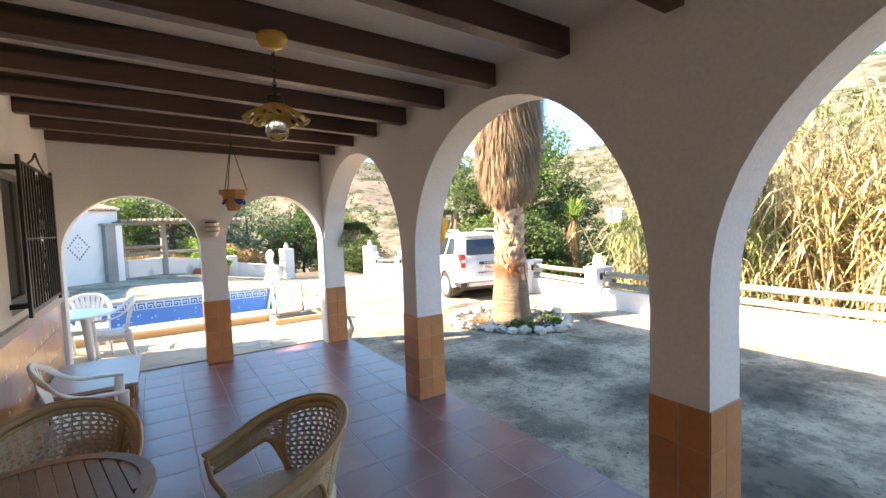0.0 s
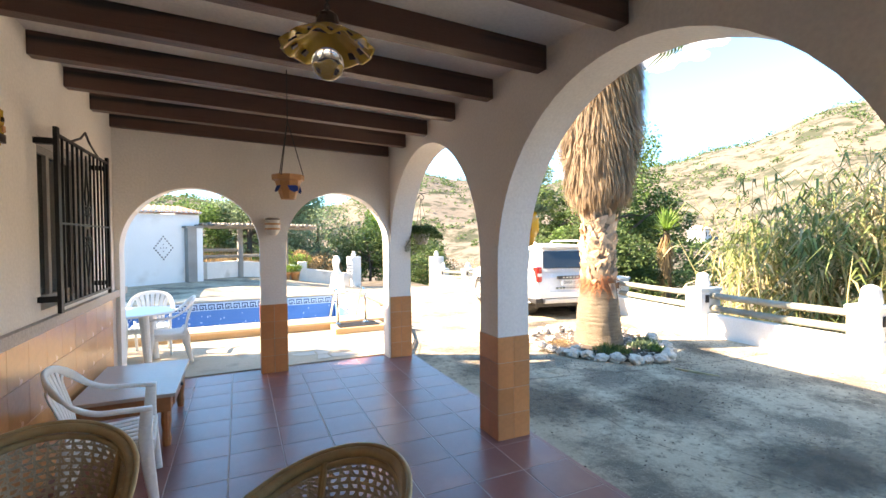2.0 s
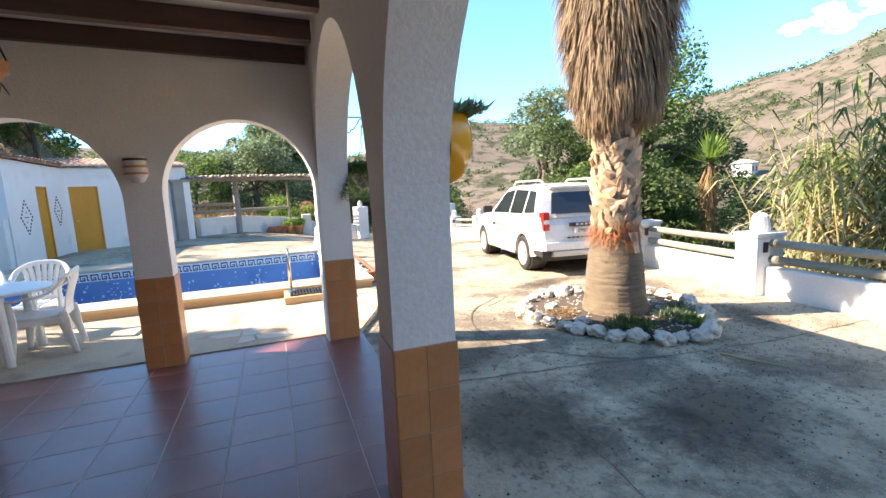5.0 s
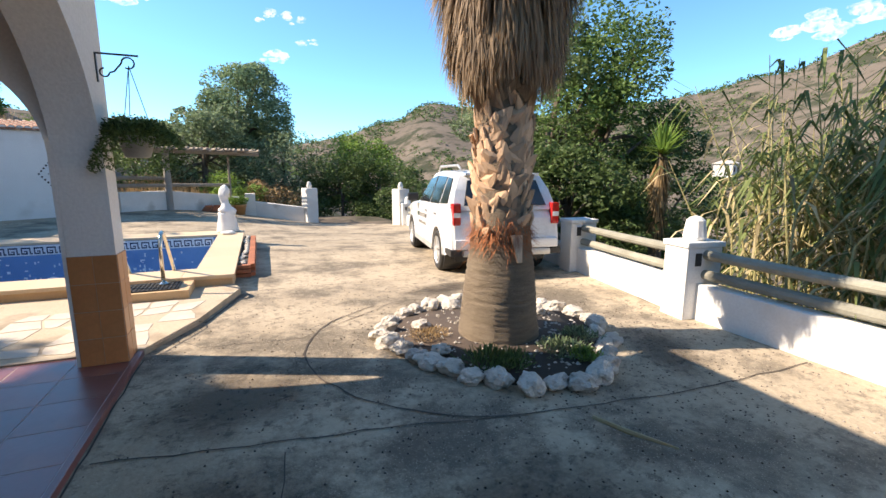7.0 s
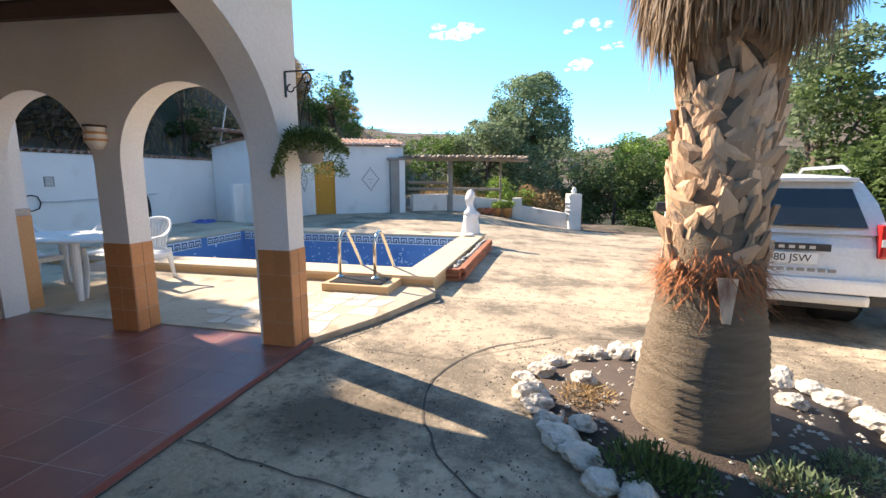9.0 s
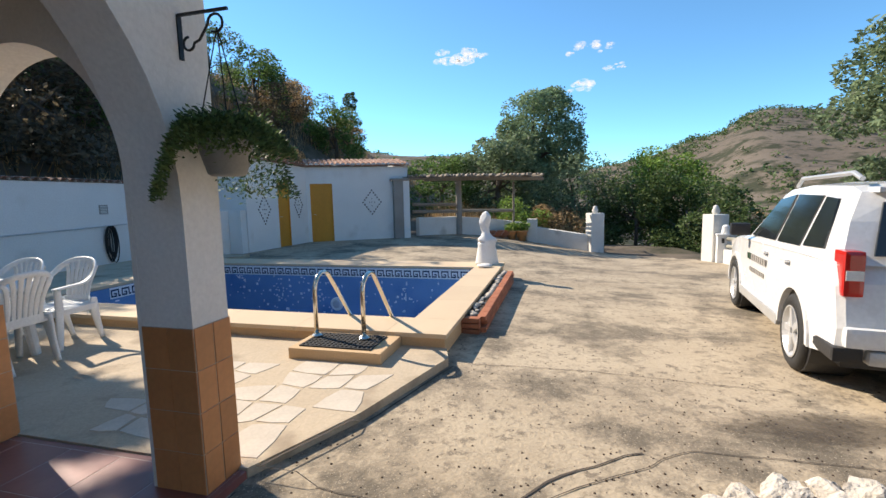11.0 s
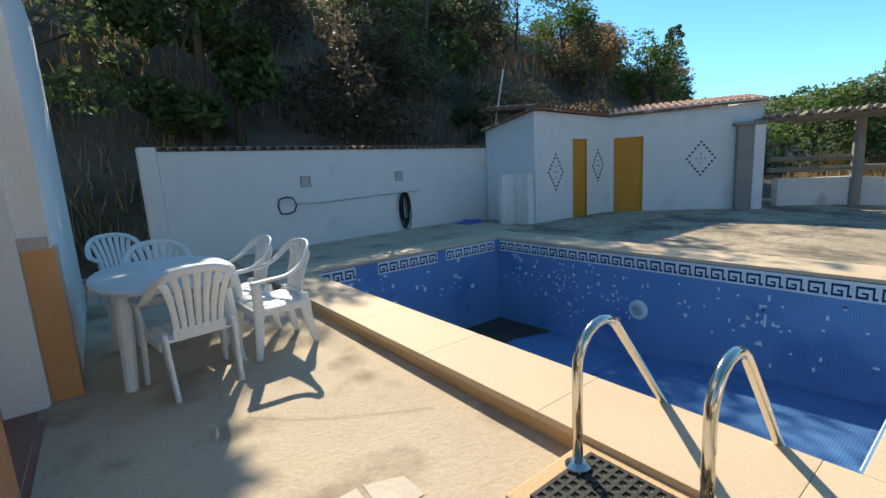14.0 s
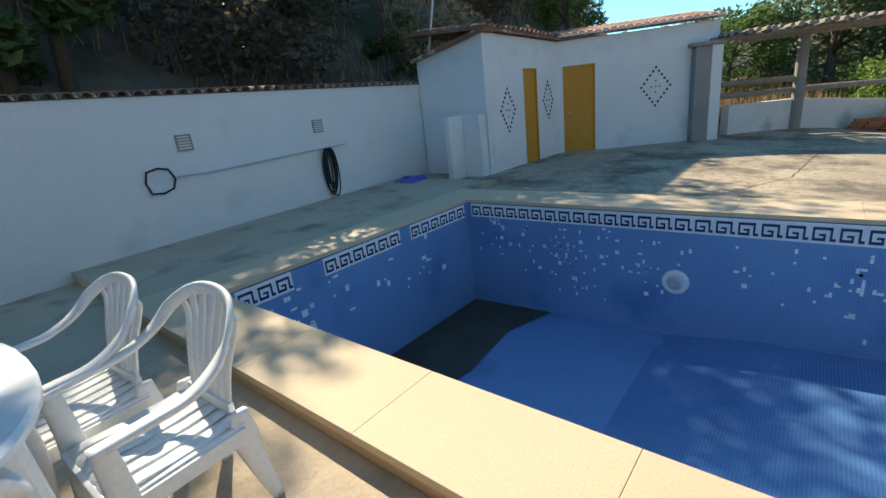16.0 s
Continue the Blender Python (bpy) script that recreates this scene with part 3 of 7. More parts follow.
# lost tesserae: pale specks in clusters
bm = bmesh.new()
for cx, cz, n, sp in ((-2.5, -0.3, 30, 0.3), (-1.55, -0.45, 34, 0.12), (-1.1, -0.25, 16, 0.2), (-1.2, -0.75, 16, 0.2), (-0.55, -0.6, 22, 0.15), (0.75, -0.3, 16, 0.2), (1.25, -0.35, 16, 0.06), (1.8, -0.4, 12, 0.4), (0, -0.5, 26, 2.0)):
    for k in range(n):
        x, z = cx + rng.gauss(0, sp), cz + rng.gauss(0, 0.24)
        x, z = round(x / 0.026) * 0.026, round(z / 0.026) * 0.026
        if PX0 + 0.05 < x < PX1 - 0.05 and -1.05 < z < -0.11:
            w = 0.024 * rng.choice((1, 1, 1, 2))
            box(bm, x, x + w, PY1 - 0.004, PY1 + 0.001, z, z + 0.024 * rng.choice((1, 1, 2)))
for k in range(50):
    y, z = rng.choice((rng.gauss(9.3, 0.2), rng.uniform(8.8, 12.2))), -0.35 + rng.gauss(0, 0.25)
    if PY0 + 0.05 < y < PY1 - 0.05 and -1.2 < z < -0.11:
        box(bm, PX0 - 0.001, PX0 + 0.004, y, y + 0.024 * rng.choice((1, 2, 3)), z, z + 0.024 * rng.choice((1, 1, 2, 3)))
lost = part("lost_tile", bm, MOSAICWHITE, pool, "pale spots where mosaic pieces are gone")
lost["kind"] = "stuff"
# underwater lamp
lamp_thing = empty("pool_lamp", pose(-0.22, PY1 - 0.012, -0.66))
tagged(lamp_thing, "round white underwater lamp in the pool wall", "lamp")
bm = bmesh.new()
tube(bm, [(0, 0.012, 0), (0, -0.012, 0), (0, -0.024, 0)], [0.14, 0.14, 0.12], 24)
part("ring", bm, PLASTIC, lamp_thing)
bm = bmesh.new()
tube(bm, [(0, -0.024, 0), (0, -0.032, 0), (0, -0.040, 0)], [0.085, 0.08, 0.05], 20)
part("lens", bm, ALLOY, lamp_thing, "dull metal lens")
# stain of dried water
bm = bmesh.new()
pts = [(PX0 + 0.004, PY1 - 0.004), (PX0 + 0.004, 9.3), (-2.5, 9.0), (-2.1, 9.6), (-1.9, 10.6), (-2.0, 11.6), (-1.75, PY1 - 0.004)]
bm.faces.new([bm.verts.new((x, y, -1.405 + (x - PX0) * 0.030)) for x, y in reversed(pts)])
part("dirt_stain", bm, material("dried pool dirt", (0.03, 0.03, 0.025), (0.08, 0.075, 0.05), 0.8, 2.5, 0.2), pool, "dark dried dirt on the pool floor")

# step with rubber mat and ladder
stp = empty("pool_step", pose(0, 0, 0))
tagged(stp, "low sand coloured step with a black rubber mat", "step")
part("body", cbox(1.78, 2.70, 7.60, 8.155, -0.06, 0.115, 0.012), COPINGSIDE, stp)
bm = bmesh.new()
for i in range(17):
    box(bm, 1.86 + i * 0.044, 1.878 + i * 0.044, 7.66, 8.07, 0.116, 0.128)
for j in range(9):
    box(bm, 1.86, 2.582, 7.66 + j * 0.049, 7.678 + j * 0.049, 0.1165, 0.127)
tagged(part("rubber_mat", bm, RUBBER, stp, "black perforated rubber mat"), kind="stuff")
ladder = empty("pool_ladder")
tagged(ladder, "two bent steel handrails of the pool ladder", "ladder")
for x in (1.885, 2.395):
    pts = [(x, 7.94, 0.115), (x, 7.94, 0.46)]
    for k in range(9):
        a = math.pi * k / 8 * 0.80
        pts.append((x, 8.11 - 0.17 * math.cos(a), 0.57 + 0.175 * math.sin(a)))
    pts += [(x, 8.42, 0.47), (x, 8.68, 0.16), (x, 8.76, 0.0), (x, 8.78, -0.30), (x, 8.78, -1.0)]
    bm = bmesh.new()
    tube(bm, pts, 0.022, 12)
    rail = part("handrail", bm, CHROME, ladder, smooth=True)
    bm = bmesh.new()
    lathe(bm, [(0.055, 0), (0.055, 0.012), (0.03, 0.03)], 16, (x, 7.94, 0.129))
    part("foot_plate", bm, CHROME, rail)
for z in (-0.35, -0.65):
    part("rung", cbox(1.885, 2.395, 8.75, 8.815, z, z + 0.03, 0.006), CHROME, ladder)

# brick planter along the pool's outer side
planter = empty("brick_planter")
tagged(planter, "narrow red brick planter beside the pool", "planter")
bmesh_b = mesh_of(slab(0.24, 0.055, 0.10, 0.006), BRICK)
for row in range(5):
    for k in range(13):
        y = 9.15 + k * 0.25 + (0.12 if row % 2 else 0)
        if y < 12.35:
            shared("brick", bmesh_b, planter, Matrix.Translation((3.31, y, -0.19 + row * 0.066)) @ pose(0, 0, 0, 90, 0, 90))
    shared("brick", bmesh_b, planter, Matrix.Translation((3.23, 9.03, -0.19 + row * 0.066)) @ pose(0, 0, 0, 90, 0, 0))
part("infill", cbox(3.172, 3.308, 9.05, 12.4, -0.30, 0.08), SOIL, planter, "soil with white pebbles")
for k in range(34):
    bm = bmesh.new()
    bmesh.ops.create_icosphere(bm, subdivisions=1, radius=rng.uniform(0.03, 0.055))
    o = part("pebble", bm, STONE, planter, smooth=True)
    o.matrix_basis = Matrix.Translation((rng.uniform(3.20, 3.28), 9.12 + k * 0.095, 0.095)) @ pose(0, 0, 0, 0, 0, rng.uniform(0, 360)) @ Matrix.Diagonal((1.2, 0.9, 0.7, 1))

# statue on the pool corner: plain shape
bm = bmesh.new()
lathe(bm, [(0.235, 0), (0.225, 0.05), (0.20, 0.20), (0.172, 0.36), (0.180, 0.39), (0.175, 0.42), (0.155, 0.43), (0.168, 0.46), (0.150, 0.51), (0.110, 0.56), (0.090, 0.62), (0.078, 0.70),
           (0.092, 0.78), (0.106, 0.86), (0.104, 0.94), (0.085, 1.0), (0.04, 1.035)], 22)
for v in bm.verts:
    if v.co.z > 0.43:
        v.co += Vector((1, 1, 0.3)) * 0.045 * noise.noise(v.co * 9)
        v.co.x += 0.03 * math.sin(6 * v.co.z)
    else:
        v.co *= 1 + 0.03 * noise.noise(v.co * 14)
bmesh.ops.translate(bm, verts=bm.verts, vec=(2.84, 12.78, COPZ))
tagged(part("garden_statue", bm, WHITEWASH, smooth=True), "small weathered white statue on a round pedestal", "statue")
bm = bmesh.new()
bmesh.ops.create_icosphere(bm, subdivisions=2, radius=0.15)
for v in bm.verts:
    v.co.z = v.co.z * 0.28 + 0.02 * noise.noise(v.co * 12)
    v.co.z = max(v.co.z, -0.03)
tagged(part("shell_ornament", bm, WHITEWASH, smooth=True), "flat white shell ornament lying on the coping", "ornament").matrix_world = pose(2.86, 12.35, COPZ + 0.03)

# ---- boundary wall, sheds ----
WALL_A, WALL_B = Vector((-5.50, 7.35, 0)), Vector((-5.98, 14.95, 0))
wdir = (WALL_B - WALL_A).normalized()
wall_m = Matrix.Translation(WALL_A) @ Matrix.Rotation(math.atan2(wdir.y, wdir.x), 4, "Z")
wlen = (WALL_B - WALL_A).length
boundary = tagged(part("wall_boundary", cbox(0, wlen, 0.0, 0.22, -0.3, 1.98, 0.02), WHITEWASH), "whitewashed boundary wall beside the pool", "wall", kind="structure")
boundary.matrix_world = wall_m
o = tagged(part("wall_boundary_end", cbox(-0.001, 0.24, -0.012, 0.24, -0.3, 2.05, 0.02), WHITEWASH), "whitewashed pier ending the boundary wall", "wall", kind="structure")
o.matrix_world = wall_m @ Matrix.Translation((-0.24, 0, 0))


def roof_tile(l, r):
    """Half-round clay tile along +x, 1 cm thick."""
    bm = bmesh.new()
    n = 6
    rows = []
    for x, rr in ((0, r), (l, r * 0.85)):
        rows.append([bm.verts.new((x, rr * math.cos(math.pi * k / n), rr * math.sin(math.pi * k / n) * 0.8)) for k in range(n + 1)])
        rows.append([bm.verts.new((x, (rr - 0.014) * math.cos(math.pi * k / n), (rr - 0.014) * math.sin(math.pi * k / n) * 0.8)) for k in range(n + 1)])
    for k in range(n):
        bm.faces.new((rows[0][k], rows[0][k + 1], rows[2][k + 1], rows[2][k]))
        bm.faces.new((rows[1][k + 1], rows[1][k], rows[3][k], rows[3][k + 1]))
        bm.faces.new((rows[0][k + 1], rows[0][k], rows[1][k], rows[1][k + 1]))
        bm.faces.new((rows[2][k], rows[2][k + 1], rows[3][k + 1], rows[3][k]))
    return bm


tile_me = mesh_of(roof_tile(0.36, 0.085), ROOFTILE)
for k in range(42):
    shared("clay_tile", tile_me, boundary, pose(0.08 + k * 0.178, -0.06, 1.985, 0, -6, 90))

shed = empty("pool_shed")
tagged(shed, "whitewashed L-shaped pool shed with ochre doors", "shed")
SA, SB, SC = Vector((-4.20, 14.80, 0)), Vector((-4.10, 17.75, 0)), Vector((-1.12, 19.68, 0))


def wall_piece(name, a, b, z0, z1a, z1b, thick, mat, holes=()):
    """A straight wall from a to b with a sloping top and door holes (s0, s1, top); its thickness goes to the left of a-b."""
    L = (b - a).length
    bm = bmesh.new()
    cuts = [0] + [c for h in holes for c in h[:2]] + [L]

    def ztop(s):
        return z1a + (z1b - z1a) * s / L
    for k in range(len(cuts) - 1):
        s0, s1 = cuts[k], cuts[k + 1]
        lo = z0 if k % 2 == 0 else holes[k // 2][2]
        vs = [bm.verts.new((s, d, z)) for d in (0, thick) for s, z in ((s0, lo), (s1, lo), (s1, ztop(s1)), (s0, ztop(s0)))]
        for q in ((0, 1, 2, 3), (7, 6, 5, 4), (0, 4, 5, 1), (3, 2, 6, 7), (0, 3, 7, 4), (1, 5, 6, 2)):
            bm.faces.new([vs[i] for i in q])
    bmesh.ops.recalc_face_normals(bm, faces=bm.faces)
    o = part(name, bm, mat, shed)
    d = b - a
    o.matrix_basis = Matrix.Translation(a) @ Matrix.Rotation(math.atan2(d.y, d.x), 4, "Z")
    return o


w_south = wall_piece("wall", Vector((-5.95, 14.9, 0)), SA, -0.2, 2.42, 2.70, 0.2, WHITEWASH)
w_door1 = wall_piece("wall", SA, SB, -0.2, 2.70, 2.60, 0.2, WHITEWASH, ((1.40, 1.98, 2.05),))
w_door2 = wall_piece("wall", SB, SC, -0.2, 2.60, 2.64, 0.2, WHITEWASH, ((0.12, 0.86, 2.05),))
w_back = wall_piece("wall", SC, SC + Vector((-1.4, 2.2, 0)), -0.2, 2.64, 2.9, 0.2, WHITEWASH)


def plank_door(parent, s0, s1, top):
    d = part("door", cbox(s0 + 0.01, s1 - 0.01, 0.035, 0.075, 0.02, top - 0.015, 0.004), YELLOW, parent, "ochre painted plank door, closed")
    part("door_frame", box(box(cbox(s0, s0 + 0.035, 0.0, 0.06, 0.0, top), s1 - 0.035, s1, 0.0, 0.06, 0.0, top), s0 + 0.0351, s1 - 0.0351, 0.0, 0.06, top - 0.04, top), YELLOW, parent)
    bm = bmesh.new()
    tube(bm, [(s0 + 0.10, 0.036, 1.0), (s0 + 0.10, 0.0, 1.0), (s0 + 0.17, -0.005, 1.0)], 0.008, 8)
    part("handle", bm, ALLOY, d)


plank_door(w_door1, 1.40, 1.98, 2.05)
plank_door(w_door2, 0.12, 0.86, 2.05)


def diamond(parent, s, z, h, w):
    """A diamond of pebbles pressed into the plaster."""
    n = 5
    for k in range(4 * n):
        side, f = divmod(k, n)
        f /= n
        c = ((0, 1), (1, 0), (0, -1), (-1, 0))
        x = c[side][0] * (1 - f) + c[(side + 1) % 4][0] * f
        y = c[side][1] * (1 - f) + c[(side + 1) % 4][1] * f
        bm = bmesh.new()
        bmesh.ops.create_icosphere(bm, subdivisions=1, radius=0.030)
        o = part("wall_pebble", bm, BROWNGLAZE if k % 3 else IRON, parent)
        o.matrix_basis = Matrix.Translation((s + x * w, -0.003, z + y * h)) @ Matrix.Diagonal((1, 0.5, 1.1, 1))
    for x, y in ((0, 0.3), (0.3, 0), (-0.3, 0), (0, -0.3), (0, 0)):
        bm = bmesh.new()
        bmesh.ops.create_icosphere(bm, subdivisions=1, radius=0.02)
        part("wall_pebble", bm, BROWNGLAZE, parent).matrix_basis = Matrix.Translation((s + x * w, -0.003, z + y * h)) @ Matrix.Diagonal((1, 0.5, 1, 1))


diamond(w_door2, 2.22, 1.38, 0.42, 0.32)
diamond(w_door1, 0.75, 1.25, 0.42, 0.26)
diamond(w_door1, 2.45, 1.35, 0.40, 0.22)
# shed roofs
bm = bmesh.new()
vs = [[bm.verts.new((0.074 * math.cos(math.pi * k / 8), y, 0.060 * math.sin(math.pi * k / 8))) for k in range(9)] for y in (0.0, 0.03)]
bm.faces.new(vs[0][::-1])
for k in range(8):
    bm.faces.new((vs[0][k], vs[0][k + 1], vs[1][k + 1], vs[1][k]))
bmesh.ops.recalc_face_normals(bm, faces=bm.faces)
plug_me = mesh_of(bm, WHITEWASH)
for a, b, za, zb, rise, depth in ((SA, SB, 2.72, 2.62, 0.10, 1.9), (SB, SC, 2.62, 2.66, 0.14, 1.7)):
    d = (b - a).normalized()
    m = Matrix.Translation((a.x, a.y, 0)) @ Matrix.Rotation(math.atan2(d.y, d.x), 4, "Z")
    L = (b - a).length
    bm = bmesh.new()
    vs = [bm.verts.new(p) for p in ((-0.05, -0.10, za), (L + 0.05, -0.10, zb), (L + 0.05, depth, zb + rise * 2.2), (-0.05, depth, za + rise * 2.2))]
    vs2 = [bm.verts.new(v.co + Vector((0, 0, 0.05))) for v in vs]
    bm.faces.new(vs[::-1])
    bm.faces.new(vs2)
    for k in range(4):
        bm.faces.new((vs[k], vs[(k + 1) % 4], vs2[(k + 1) % 4], vs2[k]))
    o = part("roof", bm, ROOFTILE, shed, "clay tiled lean-to roof")
    o.matrix_basis = m
    n = int(L / 0.175)
    slope = math.degrees(math.atan2(rise * 2.2, depth + 0.1))
    for k in range(n + 1):
        for row in range(5):
            s = k * 0.175 + 0.02
            z = za + (zb - za) * s / L + 0.05 + (row * 0.34) * math.tan(radians(slope))
            if row == 0 and a is SB:
                shared("mortar_plug", plug_me, o, Matrix.Translation((s, -0.1435, z)))
            q = shared("roof_tile", tile_me, o, Matrix.Translation((s, -0.14 + row * 0.34, z)) @ pose(0, 0, 0, 0, 0, 90) @ pose(0, 0, 0, 0, -slope, 0))
# south lean-to edge board and aerial
part("verge", cbox(0, 1.9, -0.08, 0.3, 0, 0.07), ROOFTILE, shed).matrix_basis = Matrix.Translation((-6.0, 14.88, 2.40)) @ pose(0, 0, 0, 0, -9, -3)
bm = bmesh.new()
tube(bm, [(-5.76, 15.0, 2.2), (-5.32, 15.0, 3.85)], 0.02, 8)
tagged(part("aerial_pole", bm, WHITEWASH), "thin white leaning pole beside the shed", "pole")
# low shower wall in front of the shed
bm = cbox(-4.76, -4.62, 14.12, 14.9, -0.2, 1.26, 0.02)
tagged(part("shower_screen", bm, WHITEWASH), "low whitewashed screen wall in front of the shed", "wall")
bm = cbox(-4.615, -4.22, 14.55, 14.78, -0.2, 1.26, 0.02)
tagged(part("shower_screen", bm, WHITEWASH), "low whitewashed screen wall in front of the shed", "wall")
bm = bmesh.new()
bmesh.ops.create_grid(bm, x_segments=14, y_segments=8, size=0.5)
for v in bm.verts:
    v.co.x *= 0.8
    v.co.y *= 0.6
    v.co.z = 0.13 + 0.10 * noise.noise((v.co.x * 5, v.co.y * 5, 0)) - 0.16 * (abs(v.co.x / 0.4) ** 4 + abs(v.co.y / 0.3) ** 4) * 0.5
tagged(part("pool_cover", bm, BLUETARP, smooth=True), "crumpled blue plastic pool cover lying by the wall", "cover").matrix_world = pose(-5.35, 13.7, 0.06)
# grey pillar with cap at the end of the shed
pil = empty("cement_pillar", Matrix.Translation((-1.42, 19.40, 0)) @ pose(0, 0, 0, 0, 0, 33))
tagged(pil, "bare grey cement pillar carrying the pergola", "pillar")
part("shaft", cbox(-0.17, 0.17, -0.17, 0.15, -0.1, 2.12, 0.01), GREY, pil)
part("cap", cbox(-0.26, 0.42, -0.22, 0.18, 2.121, 2.2, 0.01), GREY, pil)
part("white_face", cbox(0.172, 0.40, -0.17, 0.15, -0.1, 2.119, 0.01), WHITEWASH, pil, "whitewashed side")

# ---- low wall, pergola, gate ----
def low_wall(name, pts, h, t, mat, label):
    for (x0, y0, z0), (x1, y1, z1) in zip(pts, pts[1:]):
        d = Vector((x1 - x0, y1 - y0, 0))
        bm = bmesh.new()
        box(bm, 0, d.length, -t / 2, t / 2, -0.5, h, 0.02)
        for v in bm.verts:
            v.co.z += z0 + (z1 - z0) * v.co.x / d.length
        o = tagged(part(name, bm, mat), label, "wall", kind="structure")
        o.matrix_world = Matrix.Translation((x0, y0, 0)) @ Matrix.Rotation(math.atan2(d.y, d.x), 4, "Z")


low_wall("wall_low_north", [(-1.0, 20.35, 0.03), (0.30, 21.9, 0.0), (1.95, 23.0, -0.22), (3.1, 23.2, -0.40)], 0.72, 0.24, ROUGHWALL, "low weathered whitewashed garden wall")
low_wall("wall_low_gate", [(3.2, 23.1, -0.42), (5.35, 22.35, -0.70)], 0.62, 0.24, ROUGHWALL, "low weathered whitewashed garden wall")
tagged(part("wall_pier", cbox(2.95, 3.35, 22.9, 23.35, -0.9, 0.52, 0.02), ROUGHWALL), "short whitewashed wall pier", "pier")


def gate_post(x, y, z, h, w):
    g = empty("gate_post", pose(x, y, z, 0, 0, 20))
    tagged(g, "weathered whitewashed gate post with a small turned finial", "gate post", "gate posts")
    part("shaft", cbox(-w / 2, w / 2, -w / 2, w / 2, -0.4, h, 0.025), ROUGHWALL, g)
    part("finial", lathe(bmesh.new(), [(0.09, 0), (0.10, 0.05), (0.12, 0.10), (0.08, 0.2), (0.07, 0.25), (0.02, 0.28)], 14, (0, 0, h)), ROUGHWALL, g, smooth=True)


gate_post(5.58, 22.35, -0.79, 1.55, 0.52)
gate_post(8.85, 19.35, -0.66, 1.45, 0.50)
gate = empty("iron_gate", pose(5.9, 22.3, -0.75, 0, 0, 95))
tagged(gate, "dark green iron gate leaf standing open", "gate")
part("gate_frame", box(box(cbox(0, 1.6, -0.02, 0.02, 0.06, 0.11), 0, 1.6, -0.02, 0.02, 1.38, 1.43), 0, 0.05, -0.02, 0.02, 0.11, 1.38), GREENPAINT, gate)
for k in range(12):
    part("bar", cbox(0.12 + k * 0.125, 0.138 + k * 0.125, -0.009, 0.009, 0.111, 1.379), GREENPAINT, gate)

perg = empty("pergola")
tagged(perg, "rustic pergola of weathered poles with a reed roof", "pergola")
for x, y, z, h, r in ((0.32, 21.7, 0.0, 2.15, 0.13), (2.4, 22.75, -0.28, 2.35, 0.05), (2.0, 20.2, -0.15, 2.2, 0.0)):
    if r:
        bm = bmesh.new()
        tube(bm, [(x, y, z - 0.2), (x + 0.01, y, z + 1.1), (x, y, z + h)], [r, r * 0.95, r * 0.9], 12)
        part("post", bm, OLDWOOD if r < 0.1 else GREY, perg)
for z0, off in ((2.20, 0.0), (2.18, 1.3)):
    bm = bmesh.new()
    tube(bm, [(-1.25 + off * 0.3, 19.5 + off, z0), (1.2, 20.9 + off * 0.7, z0 + 0.02), (3.6, 22.0 + off * 0.6, z0 - 0.03)], 0.06, 10)
    part("beam", bm, OLDWOOD, perg)
for k in range(34):
    f = k / 33
    x, y = -1.2 + 4.6 * f, 19.75 + 2.3 * f
    bm = bmesh.new()
    tube(bm, [(x + rng.uniform(-.05, .05) + 0.25, y - 0.45 + rng.uniform(-.15, .1), 2.29 + rng.uniform(-.01, .02)), (x - 0.6, y + 1.6, 2.27 + rng.uniform(-.02, .03))], 0.05 + rng.uniform(-.012, .01), 7)
    part("roof_pole", bm, OLDWOOD, perg)
for a, b, z in (((-1.1, 20.1), (0.3, 21.75), 0.98), ((0.3, 21.75), (2.4, 22.8), 0.95), ((-1.1, 20.15), (0.3, 21.8), 1.25)):
    bm = bmesh.new()
    tube(bm, [(*a, z), (*b, z - 0.05)], 0.07, 10)
    part("rail", bm, OLDWOOD, perg)

# ---- eastern fence ----
FENCE = [(7.95, -4.5), (7.95, -2.05), (7.95, 0.4), (7.95, 2.85), (8.02, 5.28), (8.42, 7.75), (8.75, 10.6), (8.95, 13.5), (9.0, 16.4), (9.0, 18.9)]
low_wall("wall_fence", [(x, y, yard(x, y)) for x, y in FENCE], 0.40, 0.2, WHITEWASH, "low whitewashed parapet along the yard")


def fence_post(x, y, ang, finial):
    z = yard(x, y)
    p = empty("fence_post", pose(x, y, z, 0, 0, ang))
    tagged(p, "whitewashed square fence post" + (" with a chimney-like finial" if finial else ", flat topped"), "fence post", "fence posts")
    part("shaft", cbox(-0.23, 0.23, -0.17, 0.17, -0.3, 0.80, 0.02), WHITEWASH, p)
    part("cap", cbox(-0.25, 0.25, -0.19, 0.19, 0.801, 0.86, 0.015), WHITEWASH, p)
    if finial:
        part("finial", lathe(bmesh.new(), [(0.105, 0.861), (0.125, 0.90), (0.10, 1.08), (0.07, 1.11), (0.02, 1.13)], 12), WHITEWASH, p)
    l = part("wall_light", cbox(-0.13, -0.06, -0.19, -0.171, 0.60, 0.74, 0.004), TRIM, p, "small dark wall light")


